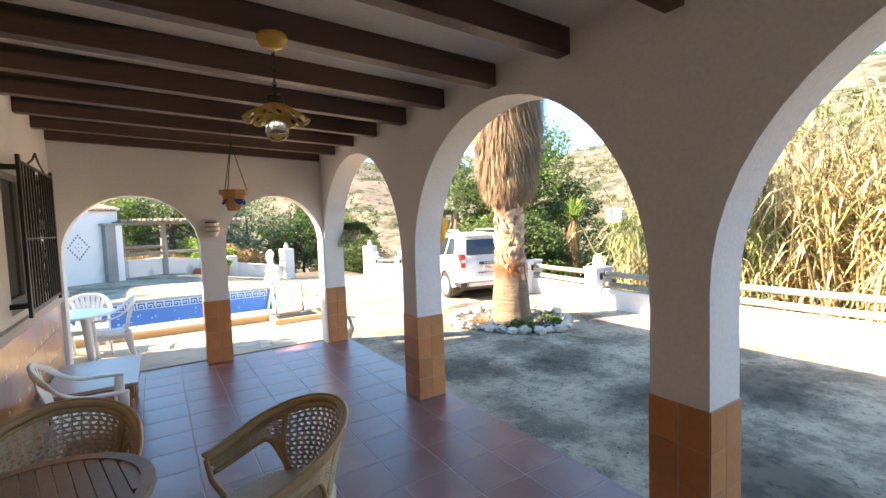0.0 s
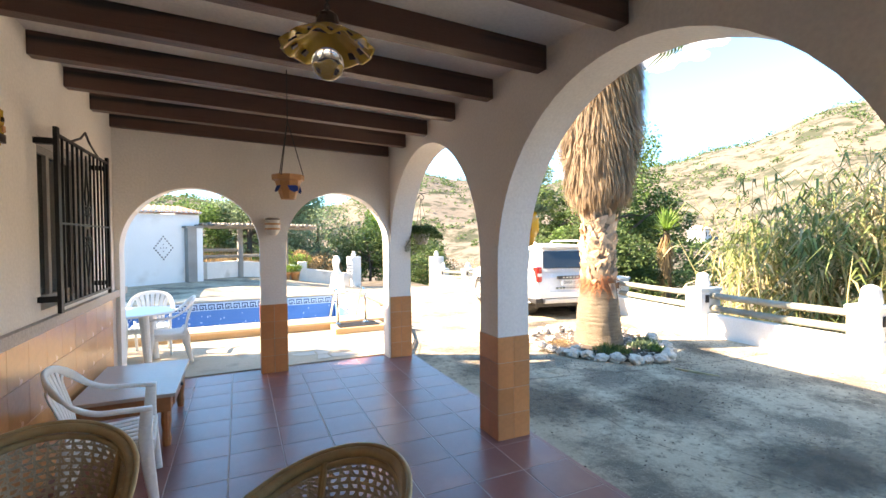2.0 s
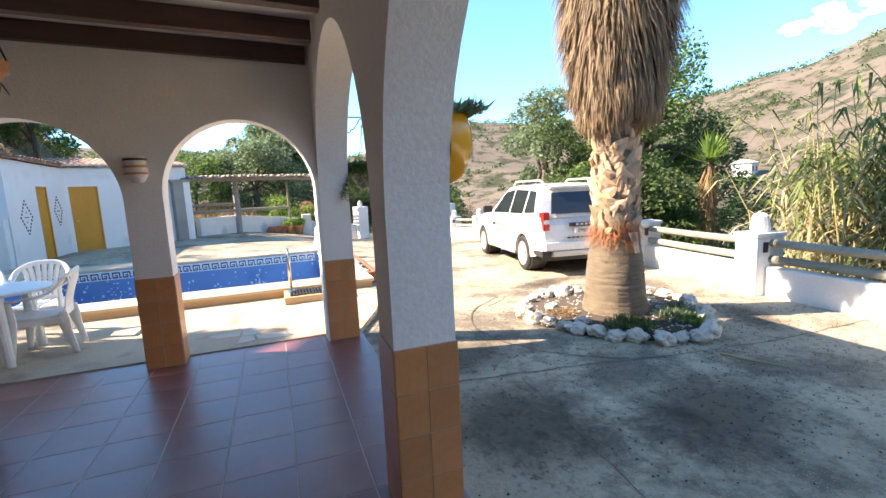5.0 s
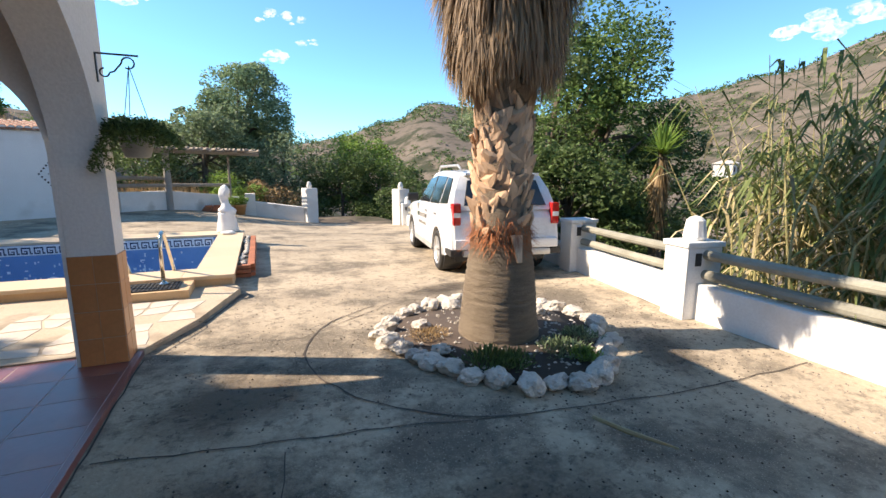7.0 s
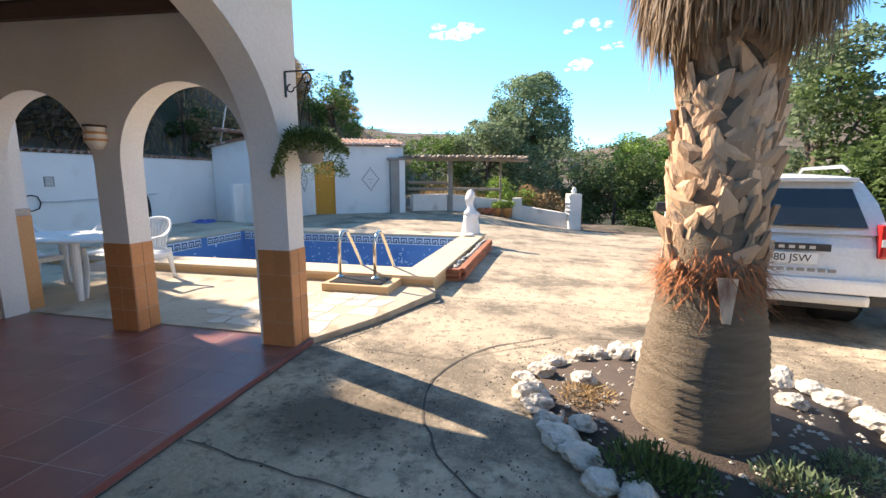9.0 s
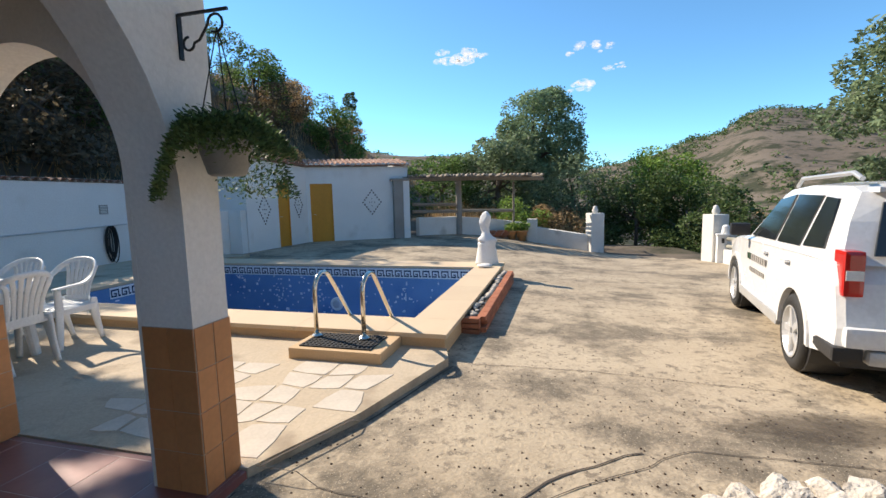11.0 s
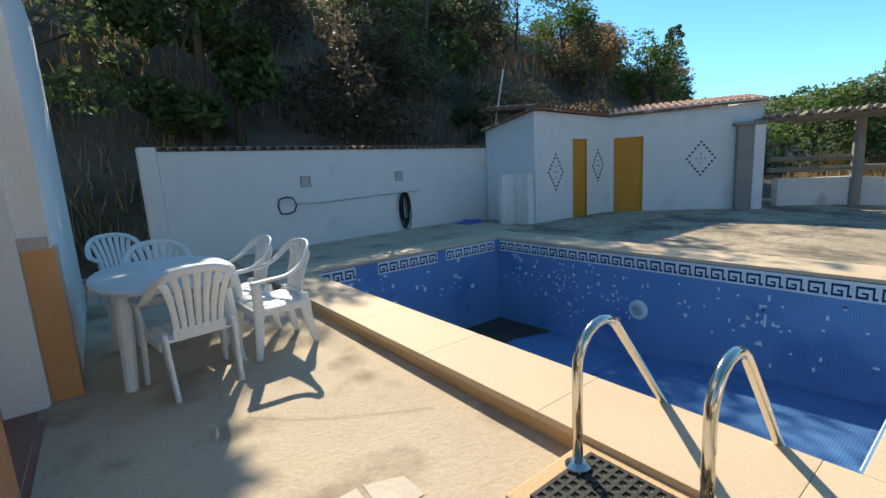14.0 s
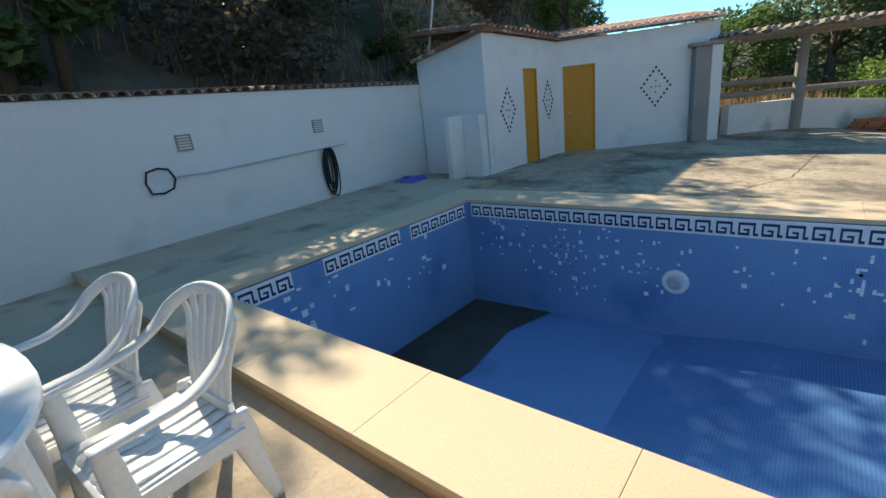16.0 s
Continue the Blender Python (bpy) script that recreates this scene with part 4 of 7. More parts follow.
for k, (x, y) in enumerate(FENCE):
    fence_post(x, y, -7 if k > 3 else 0, k not in (5,))
fence = empty("rail_fence")
tagged(fence, "two greyed round timber rails between the posts", "fence")
for (x0, y0), (x1, y1) in zip(FENCE, FENCE[1:]):
    for zz in (0.72, 0.50):
        bm = bmesh.new()
        a, b = Vector((x0, y0, yard(x0, y0) + zz)), Vector((x1, y1, yard(x1, y1) + zz))
        tube(bm, [a, (a + b) / 2 + Vector((0.01, 0, -0.01)), b], 0.055, 10)
        part("rail", bm, GREYPOLE, fence)

# ---- white plastic table and armchairs ----
def curve_through(pts, n=5):
    """Points of a smooth curve through pts, n to each span."""
    pts = [Vector(p) for p in pts]
    out = []
    for i in range(len(pts) - 1):
        a, b, c, d = pts[max(i - 1, 0)], pts[i], pts[i + 1], pts[min(i + 2, len(pts) - 1)]
        for k in range(n):
            t = k / n
            out.append(0.5 * (2 * b + (c - a) * t + (2 * a - 5 * b + 4 * c - d) * t * t + (3 * b - a - 3 * c + d) * t ** 3))
    out.append(pts[-1])
    return out


def ribbon(bm, pts, sides, widths, thick):
    """A flat moulded bar with rounded edges along pts; sides: the way of its width at each point."""
    rings = []
    for i, p in enumerate(pts):
        d = (pts[min(i + 1, len(pts) - 1)] - pts[max(i - 1, 0)]).normalized()
        w = Vector(sides[i])
        w = (w - d * w.dot(d)).normalized()
        nn = d.cross(w)
        rings.append([bm.verts.new(p + w * widths[i] * a + nn * thick * b) for a, b in ((-1, -0.4), (-0.8, -1), (0.8, -1), (1, -0.4), (1, 0.4), (0.8, 1), (-0.8, 1), (-1, 0.4))])
    for a, b in zip(rings, rings[1:]):
        for k in range(8):
            bm.faces.new((a[k], a[(k + 1) % 8], b[(k + 1) % 8], b[k]))
    bm.faces.new(rings[0][::-1])
    bm.faces.new(rings[-1])
    return bm


def armchair():
    """Moulded garden armchair, front towards -y, origin on the floor."""
    c = empty("plastic_armchair")
    tagged(c, "white moulded plastic garden armchair with a slatted back", "chair", "plastic chairs")
    bm = bmesh.new()
    box(bm, -0.235, 0.235, -0.24, 0.19, 0.392, 0.415, 0.010)
    part("seat", bm, PLASTIC, c)
    for k in range(6):
        bm = bmesh.new()
        x = -0.185 + k * 0.074
        pts = curve_through([(x, -0.245, 0.405), (x, -0.20, 0.424), (x, 0.0, 0.416), (x, 0.18, 0.428)], 4)
        ribbon(bm, pts, [(1, 0, 0)] * len(pts), [0.030] * len(pts), 0.005)
        part("seat_slat", bm, PLASTIC, c, smooth=True)
    part("front_rail", cbox(-0.24, 0.24, -0.262, -0.2405, 0.345, 0.412, 0.006), PLASTIC, c)
    for sx in (-1, 1):
        part("side_rail", cbox(sx * 0.243 - 0.008, sx * 0.243 + 0.008, -0.235, 0.18, 0.345, 0.405, 0.004), PLASTIC, c)
        for pts, w in (([(sx * 0.272, -0.225, 0.63), (sx * 0.262, -0.215, 0.42), (sx * 0.268, -0.235, 0.20), (sx * 0.275, -0.26, 0.0)], (0.032, 0.040, 0.034, 0.024)),
                       ([(sx * 0.215, 0.185, 0.46), (sx * 0.215, 0.18, 0.36), (sx * 0.210, 0.205, 0.20), (sx * 0.205, 0.25, 0.0)], (0.030, 0.052, 0.036, 0.022))):
            bm = bmesh.new()
            q = curve_through(pts, 4)
            ws = [w[min(k // 4, 3)] + (w[min(k // 4 + 1, 3)] - w[min(k // 4, 3)]) * (k % 4) / 4 for k in range(len(q))]
            ribbon(bm, q, [(0, 1, 0)] * len(q), ws, 0.015)
            part("leg", bm, PLASTIC, c, smooth=True)
    ctrl = [(-0.272, -0.255, 0.628), (-0.284, -0.10, 0.640), (-0.286, 0.03, 0.652), (-0.270, 0.14, 0.705), (-0.235, 0.225, 0.790), (-0.145, 0.285, 0.850), (0, 0.305, 0.868)]
    full = ctrl + [(-x, y, z) for x, y, z in ctrl[-2::-1]]
    pts = curve_through(full, 6)
    sides, widths = [], []
    for q in pts:
        f = step(q.z, 0.66, 0.84)
        sides.append((math.copysign(1 - f, q.x), 0.15 * f, f + 0.02))
        widths.append(0.030 - 0.004 * f)
    part("arm_rim", ribbon(bmesh.new(), pts, sides, widths, 0.011), PLASTIC, c, "one bent rim that forms both arms and the top", smooth=True)
    part("back_base", cbox(-0.165, 0.165, 0.172, 0.196, 0.40, 0.475, 0.006), PLASTIC, c)
    for k in range(7):
        f = k - 3
        x1 = f * 0.071
        top = (x1, 0.300 - 0.85 * x1 * x1, 0.855 - 0.95 * x1 * x1)
        q = curve_through([(f * 0.046, 0.185, 0.45), (f * 0.050, 0.215, 0.60), (f * 0.060, 0.262, 0.75), top], 4)
        ribbon_w = [0.018 + 0.008 * i / (len(q) - 1) for i in range(len(q))]
        part("back_slat", ribbon(bmesh.new(), q, [(1, 0, 0)] * len(q), ribbon_w, 0.006), PLASTIC, c, smooth=True)
    return c


chair = armchair()
chair.matrix_world = pose(-0.925, 7.565, 0.012, 0, 0, 2.5)
TABLE_AT = (-1.35, 6.83)
for x, y, a in ((-0.60, 6.885, -82.5), (-2.10, 6.88, 90), (-1.50, 7.43, 4), (-3.60, 6.62, 105)):
    copy_thing(chair, pose(x, y, 0.012, 0, 0, a))
porch_chair = copy_thing(chair, pose(-0.52, 3.36, 0.0, 0, 0, 96))
tagged(porch_chair, "white moulded plastic armchair beside the low wooden table")

gt = empty("plastic_table", pose(*TABLE_AT, 0.012, 0, 0, 2))
tagged(gt, "oval white plastic garden table on the terrace", "table")
bm = bmesh.new()
prof = [(0.94, 0.695), (1.0, 0.70), (1.0, 0.72), (0.97, 0.732), (0.0, 0.734)]
seg = 40
rings = [[bm.verts.new((0.82 * r * math.copysign(abs(math.cos(2 * math.pi * k / seg)) ** 0.85, math.cos(2 * math.pi * k / seg)), 0.50 * r * math.copysign(abs(math.sin(2 * math.pi * k / seg)) ** 0.85, math.sin(2 * math.pi * k / seg)), z)) for k in range(seg)] for r, z in prof[:-1]]
for a, b in zip(rings, rings[1:]):
    for k in range(seg):
        bm.faces.new((a[k], a[(k + 1) % seg], b[(k + 1) % seg], b[k]))
bm.faces.new(rings[-1])
bm.faces.new(rings[0][::-1])
part("tabletop", bm, PLASTIC, gt)
part("parasol_hole", cbox(-0.03, 0.03, -0.008, 0.008, 0.7325, 0.7345), GREY, gt)
for sx in (-1, 1):
    for sy in (-1, 1):
        bm = bmesh.new()
        tube(bm, [(sx * 0.50, sy * 0.32, 0.70), (sx * 0.55, sy * 0.367, 0.0)], [0.058, 0.040], 12)
        part("leg", bm, PLASTIC, gt)

# ---- low pine table in the porch ----
lt = empty("low_table", pose(-0.56, 4.55, 0))
tagged(lt, "low reddish pine table with a worn pale top", "table")
part("tabletop", cbox(-0.35, 0.35, -0.58, 0.56, 0.42, 0.45, 0.006), TABLETOP, lt, "pale worn top")
part("apron", cbox(-0.31, 0.31, -0.53, 0.51, 0.29, 0.419, 0.004), PINE, lt)
for sx in (-1, 1):
    for sy in (-1, 1):
        part("leg", lathe(bmesh.new(), [(0.028, 0), (0.036, 0.06), (0.03, 0.12), (0.04, 0.2), (0.036, 0.30)], 10, (sx * 0.27, sy * 0.48 - 0.01, 0)), PINE, lt)
d = part("drawer", cbox(0.3105, 0.322, -0.40, 0.38, 0.305, 0.405, 0.003), PINE, lt)
part("knob", lathe(bmesh.new(), [(0.006, 0), (0.02, 0.012), (0.012, 0.024)], 10), IRON, d).matrix_basis = pose(0.322, 0, 0.355, 0, 90, 0)



# ---- car ----
def car():
    """White compact off-roader; y forward, origin between the rear wheels on the ground."""
    c = empty("parked_car")
    tagged(c, "white compact off-road car parked on the concrete", "car")
    WB, R = 2.67, 0.345
    hw = 0.90

    def arch(cy, n=12, r=0.41):
        return [(cy + r * math.cos(math.pi * k / n), 0.34 + r * math.sin(math.pi * k / n)) for k in range(n + 1)]
    prof = [(-0.86, 0.40), (-0.42, 0.32)] + arch(0)[::-1] + [(0.45, 0.30), (WB - 0.45, 0.30)] + arch(WB)[::-1] + \
           [(WB + 0.45, 0.34), (WB + 0.76, 0.42), (WB + 0.83, 0.62), (WB + 0.80, 0.78), (WB + 0.62, 0.93), (WB + 0.1, 1.02), (WB - 0.40, 1.06), (1.0, 1.07), (-0.3, 1.09), (-0.74, 1.08), (-0.82, 0.92), (-0.88, 0.60)]
    bm = bmesh.new()
    layers = []
    for f in (-1.0, -0.93, 0.93, 1.0):
        lay = []
        for y, z in prof:
            inset = 0.0 if abs(f) < 0.95 else 0.05
            cy = 1.33 + (y - 1.33) * (1 - 0.012 * (inset > 0))
            cz = z - (0.025 if inset and z > 0.9 else 0)
            lean = 1 - 0.05 * max(0, z - 0.75)
            nose = 1 - 0.10 * max(0, (y - WB - 0.35) / 0.5) ** 2 - 0.05 * max(0, (-0.5 - y) / 0.4) ** 2
            lay.append(bm.verts.new((math.copysign(hw * (1.0 if inset else 0.945), f) * lean * nose, cy, cz)))
        layers.append(lay)
    n = len(prof)
    for a, b in zip(layers, layers[1:]):
        for k in range(n):
            bm.faces.new((a[k], a[(k + 1) % n], b[(k + 1) % n], b[k]))
    bm.faces.new(layers[0])
    bm.faces.new(layers[-1][::-1])
    bmesh.ops.recalc_face_normals(bm, faces=bm.faces)
    body = part("body", bm, CARPAINT, c)
    # cabin
    bm = bmesh.new()
    low = [(-0.80, 1.06), (WB - 0.42, 1.05)]
    st = [(-0.80, 1.05, 0.84), (-0.66, 1.36, 0.76), (-0.52, 1.575, 0.66), (-0.30, 1.625, 0.64), (0.6, 1.66, 0.64), (1.25, 1.635, 0.63), (1.48, 1.58, 0.64), (WB - 0.42, 1.05, 0.82)]
    top = [[bm.verts.new((s * w, y, z)) for s in (-1, -0.5, 0.5, 1)] for y, z, w in st]
    for v in (top[2][1], top[2][2], top[3][1], top[3][2], top[4][1], top[4][2], top[5][1], top[5][2]):
        v.co.z += 0.025
    for a, b in zip(top, top[1:]):
        for k in range(3):
            bm.faces.new((a[k], a[k + 1], b[k + 1], b[k]))
    for s, k in ((-1, 0), (1, 3)):
        base = [bm.verts.new((s * 0.855, y, 1.05)) for y in (-0.80, -0.30, 0.6, 1.25, 1.6, WB - 0.42)]
        t = [r[k] for r in top]
        bm.faces.new((base[0], base[1], t[3], t[2], t[1], t[0]))
        bm.faces.new((base[1], base[2], t[4], t[3]))
        bm.faces.new((base[2], base[3], t[5], t[4]))
        bm.faces.new((base[3], base[4], t[6], t[5]))
        bm.faces.new((base[4], base[5], t[7], t[6]))
    bmesh.ops.recalc_face_normals(bm, faces=bm.faces)
    part("cabin", bm, CARPAINT, c)

    def side_x(y, z):
        w = 0.855 + (0.645 - 0.855) * (z - 1.05) / 0.59
        return w

    def pane(name, yz, s):
        bm = bmesh.new()
        a = [bm.verts.new((s * (side_x(y, z) + 0.012), y, z)) for y, z in yz]
        b = [bm.verts.new((s * (side_x(y, z) - 0.02), y, z)) for y, z in yz]
        bm.faces.new(a)
        bm.faces.new(b[::-1])
        for k in range(len(a)):
            bm.faces.new((a[k], a[(k + 1) % len(a)], b[(k + 1) % len(a)], b[k]))
        bmesh.ops.recalc_face_normals(bm, faces=bm.faces)
        return part(name, bm, CARGLASS, c, "dark tinted glass")
    for s in (-1, 1):
        pane("side_window", [(-0.42, 1.14), (0.06, 1.12), (0.06, 1.55), (-0.22, 1.53)], s)
        pane("side_window", [(0.14, 1.11), (0.84, 1.10), (0.84, 1.58), (0.14, 1.56)], s)
        pane("side_window", [(0.93, 1.10), (1.95, 1.09), (1.42, 1.53), (0.93, 1.58)], s)
        part("sill", cbox(s * 0.86 - 0.06, s * 0.86 + 0.055, 0.43, WB - 0.43, 0.29, 0.40, 0.02), SILVER, c)
        m = part("mirror", cbox(s * 0.99 - 0.11, s * 0.99 + 0.11, WB - 0.78, WB - 0.66, 1.08, 1.24, 0.04), TRIM, c)
        bm = bmesh.new()
        tube(bm, [(s * 0.60, -0.35, 1.68), (s * 0.60, -0.2, 1.735), (s * 0.60, 1.05, 1.745), (s * 0.60, 1.2, 1.67)], 0.02, 8)
        part("roof_rail", bm, SILVER, c)
        for y in (0.22, 1.0):
            part("door_handle", cbox(s * 0.905 - 0.02, s * 0.905 + 0.02, y, y + 0.17, 0.94, 0.97, 0.008), CARPAINT, c)
        # tail light
        bm = cbox(s * 0.79 - 0.055, s * 0.79 + 0.065, -0.875, -0.66, 0.83, 1.16, 0.03)
        tl = part("tail_light", bm, REDLENS, c, "red tail light with a clear band")
        part("clear_band", cbox(s * 0.79 - 0.045, s * 0.79 + 0.055, -0.883, -0.8755, 0.95, 1.02, 0.003), PLASTIC, tl)
        # wheel-arch trims
        for cy in (0, WB):
            bm = bmesh.new()
            n = 14
            ring = []
            for k in range(n + 1):
                a = math.pi * k / n
                ring.append([bm.verts.new((s * xx, cy + r * math.cos(a), 0.34 + r * math.sin(a))) for r, xx in ((0.40, 0.86), (0.40, 0.915), (0.455, 0.915), (0.46, 0.86))])
            for a, b in zip(ring, ring[1:]):
                for k in range(3):
                    bm.faces.new((a[k], a[k + 1], b[k + 1], b[k]))
            part("arch_trim", bm, CARPAINT, c)
            # inner housing
            part("wheel_housing", tube(bmesh.new(), [(s * 0.55, cy, 0.40), (s * 0.86, cy, 0.40)], 0.405, 20), TRIM, c)
            w = part("tyre", lathe(bmesh.new(), [(0.215, -0.02), (0.22, -0.105), (0.30, -0.112), (0.335, -0.09), (R, -0.05), (R, 0.05), (0.335, 0.09), (0.30, 0.112), (0.232, 0.105), (0.225, 0.01)], 32), RUBBER, c, smooth=True)
            w.matrix_basis = Matrix.Translation((s * 0.80, cy, R)) @ pose(0, 0, 0, 0, 90 * s, 0)
            rim = part("rim", lathe(bmesh.new(), [(0.10, 0.02), (0.205, 0.05), (0.235, 0.113), (0.222, 0.114), (0.19, 0.075), (0.06, 0.07)], 28), ALLOY, w)
            for k in range(5):
                part("rim", cbox(-0.03, 0.03, 0.03, 0.215, 0.072, 0.10, 0.008), ALLOY, w, "alloy spoke").matrix_basis = pose(0, 0, 0, 0, 0, 72 * k)
    # rear
    bm = bmesh.new()
    yz = ((-0.795, 1.12), (-0.60, 1.50))
    vs = [bm.verts.new(p) for p in ((-0.66, yz[0][0] - 0.012, yz[0][1]), (0.66, yz[0][0] - 0.012, yz[0][1]), (0.56, yz[1][0] - 0.012, yz[1][1]), (-0.56, yz[1][0] - 0.012, yz[1][1]))]
    vb = [bm.verts.new(v.co + Vector((0, 0.02, 0))) for v in vs]
    bm.faces.new(vs)
    for k in range(4):
        bm.faces.new((vs[k], vs[(k + 1) % 4], vb[(k + 1) % 4], vb[k]))
    part("rear_window", bm, CARGLASS, c, "dark rear window")
    part("spoiler", cbox(-0.60, 0.60, -0.64, -0.45, 1.57, 1.61, 0.012), CARPAINT, c)
    part("wiper", cbox(-0.02, 0.42, -0.84, -0.82, 1.125, 1.14), TRIM, c)
    part("handle_bar", cbox(-0.36, 0.36, -0.905, -0.86, 0.885, 0.955, 0.006), TRIM, c, "black bar with pale lettering-like dashes")
    for k in range(6):
        part("badge_letter", cbox(-0.24 + k * 0.085, -0.19 + k * 0.085, -0.909, -0.9052, 0.905, 0.935), SILVER, c)
    plate = part("number_plate", cbox(-0.26, 0.26, -0.905, -0.875, 0.755, 0.865, 0.004), PLASTIC, c, "white number plate with black characters")
    cu = bpy.data.curves.new("plate_text", "FONT")
    cu.body, cu.size, cu.align_x, cu.extrude = "0980 JSW", 0.105, "CENTER", 0.001
    t = new("plate_text", cu)
    t.data.materials.append(IRON)
    t.parent = plate
    t.matrix_basis = pose(0, -0.907, 0.775, 90, 0, 0)
    for k in range(10):
        part("sticker_letter", cbox(-0.40 + k * 0.085, -0.345 + k * 0.085, -0.904, -0.885, 0.675, 0.705), GREENPAINT if k < 3 else GREY, c)
    for k in range(9):
        part("sticker_letter", cbox(-0.912, -0.895, 1.0 + k * 0.10, 1.07 + k * 0.10, 0.80, 0.87), GREY if k < 7 else GREENPAINT, c)
        part("sticker_letter", cbox(-0.912, -0.895, 1.05 + k * 0.08, 1.10 + k * 0.08, 0.66, 0.71), GREY, c)
    part("bumper", cbox(-0.83, 0.83, -0.93, -0.70, 0.47, 0.62, 0.04), CARPAINT, c)
    part("bumper_skid", cbox(-0.70, 0.70, -0.945, -0.60, 0.36, 0.465, 0.04), SILVER, c, "silver lower bumper")
    for s in (-1, 1):
        part("bumper_corner", cbox(s * 0.80 - 0.09, s * 0.80 + 0.09, -0.90, -0.43, 0.36, 0.47, 0.03), TRIM, c)
    part("underbody", cbox(-0.74, 0.74, -0.6, WB + 0.6, 0.24, 0.36), TRIM, c)
    return c


car_thing = car()
slope = math.degrees(math.atan2(-0.045, 2.67))
car_thing.matrix_world = pose(7.14, 8.50, yard(7.1, 8.5) - 0.005, slope, 0, -9.3)

# ---- palm ----
PCX, PCY = 5.60, 5.38
palm = empty("palm_tree", pose(PCX, PCY, 0))
tagged(palm, "tall fan palm with a skirt of dry hanging leaves", "tree")
bm = bmesh.new()
prof = [(0.42, -0.12), (0.385, 0.0), (0.36, 0.15), (0.345, 0.35), (0.315, 0.6), (0.285, 0.8), (0.27, 0.95), (0.24, 1.4), (0.24, 2.4), (0.22, 5.2)]
fine = []
for (r0, z0), (r1, z1) in zip(prof, prof[1:]):
    n = max(1, int((z1 - z0) / 0.022)) if z1 < 1.0 else 4
    fine += [(r0 + (r1 - r0) * k / n + (0.005 if k % 2 else -0.004) * (z1 < 1.0), z0 + (z1 - z0) * k / n) for k in range(n)]
fine.append(prof[-1])
lathe(bm, fine, 40)
for v in bm.verts:
    a = math.atan2(v.co.y, v.co.x)
    f = 1 + 0.035 * noise.noise((math.cos(a) * 3, math.sin(a) * 3, v.co.z * 2.5)) + 0.012 * noise.noise((math.cos(a) * 14, math.sin(a) * 14, v.co.z * 30))
    v.co.x *= f
    v.co.y *= f
part("trunk", bm, PALMTRUNK, palm, "grey ringed lower trunk", smooth=True)
# cut leaf bases
for row in range(26):
    z = 0.92 + row * 0.062
    for k in range(11):
        a = k * 2 * math.pi / 11 + row * 0.35 + rng.uniform(-0.16, 0.16)
        w, h = rng.uniform(0.038, 0.064), rng.uniform(0.12, 0.21)
        bm = bmesh.new()
        lift = rng.uniform(0.006, 0.032)
        tw = rng.uniform(-0.03, 0.03)
        pts = [(-w * 1.3, 0.0, 0), (w * 1.3, 0.0, 0), (w + tw, lift * 0.5, h * 0.5), (w * rng.uniform(0.05, 0.5) + tw * 2, lift, h * rng.uniform(0.85, 1.1)),
               (-w * rng.uniform(0.05, 0.5) + tw * 2, lift * 1.1, h * rng.uniform(0.8, 1.1)), (-w + tw, lift * 0.5, h * 0.5)]
        fr = [bm.verts.new((x, -y, z2)) for x, y, z2 in pts]
        bk = [bm.verts.new((x * 0.95, -y + 0.022, z2 * 0.98)) for x, y, z2 in pts]
        mid = bm.verts.new((tw * 0.5, -lift * 0.55 - 0.012, h * 0.45))
        for j in range(6):
            bm.faces.new((fr[j], fr[(j + 1) % 6], mid))
            bm.faces.new((fr[(j + 1) % 6], fr[j], bk[j], bk[(j + 1) % 6]))
        bm.faces.new(bk[::-1])
        o = part("leaf_base", bm, BOOT, palm)
        o.matrix_basis = pose(0, 0, z + rng.uniform(-0.03, 0.03), 0, 0, math.degrees(a) + 90) @ pose(0, -0.235, 0, rng.uniform(-2, 11), rng.choice((-1, 1)) * rng.uniform(8, 46), rng.uniform(-16, 16))
# reddish fibre collar
bm = bmesh.new()
for k in range(1100):
    a, z = rng.uniform(0, 2 * math.pi), rng.gauss(0.95, 0.07)
    r = 0.275
    d = Vector((math.cos(a), math.sin(a), 0))
    p = d * r + Vector((0, 0, z))
    q = p + d * rng.uniform(0.02, 0.13) + Vector((rng.uniform(-.09, .09), rng.uniform(-.09, .09), rng.uniform(-0.18, 0.07)))
    s = Vector((-d.y, d.x, 0)) * 0.004
    bm.faces.new([bm.verts.new(v) for v in (p - s, p + s, q)])
part("fibre_collar", bm, FIBRE, palm, "frayed reddish fibres")
for a, l in ((268, 0.24),):
    bm = bmesh.new()
    box(bm, -0.05, 0.05, -0.012, 0.012, -l, 0.0)
    for v in bm.verts:
        if v.co.z < -0.1:
            v.co.x *= 0.4
            v.co.y -= 0.05
    part("leaf_base", bm, BOOT, palm).matrix_basis = pose(0, 0, 0.95, 0, 0, a + 90) @ pose(0, -0.30, 0, -12, 0, rng.uniform(-20, 20))


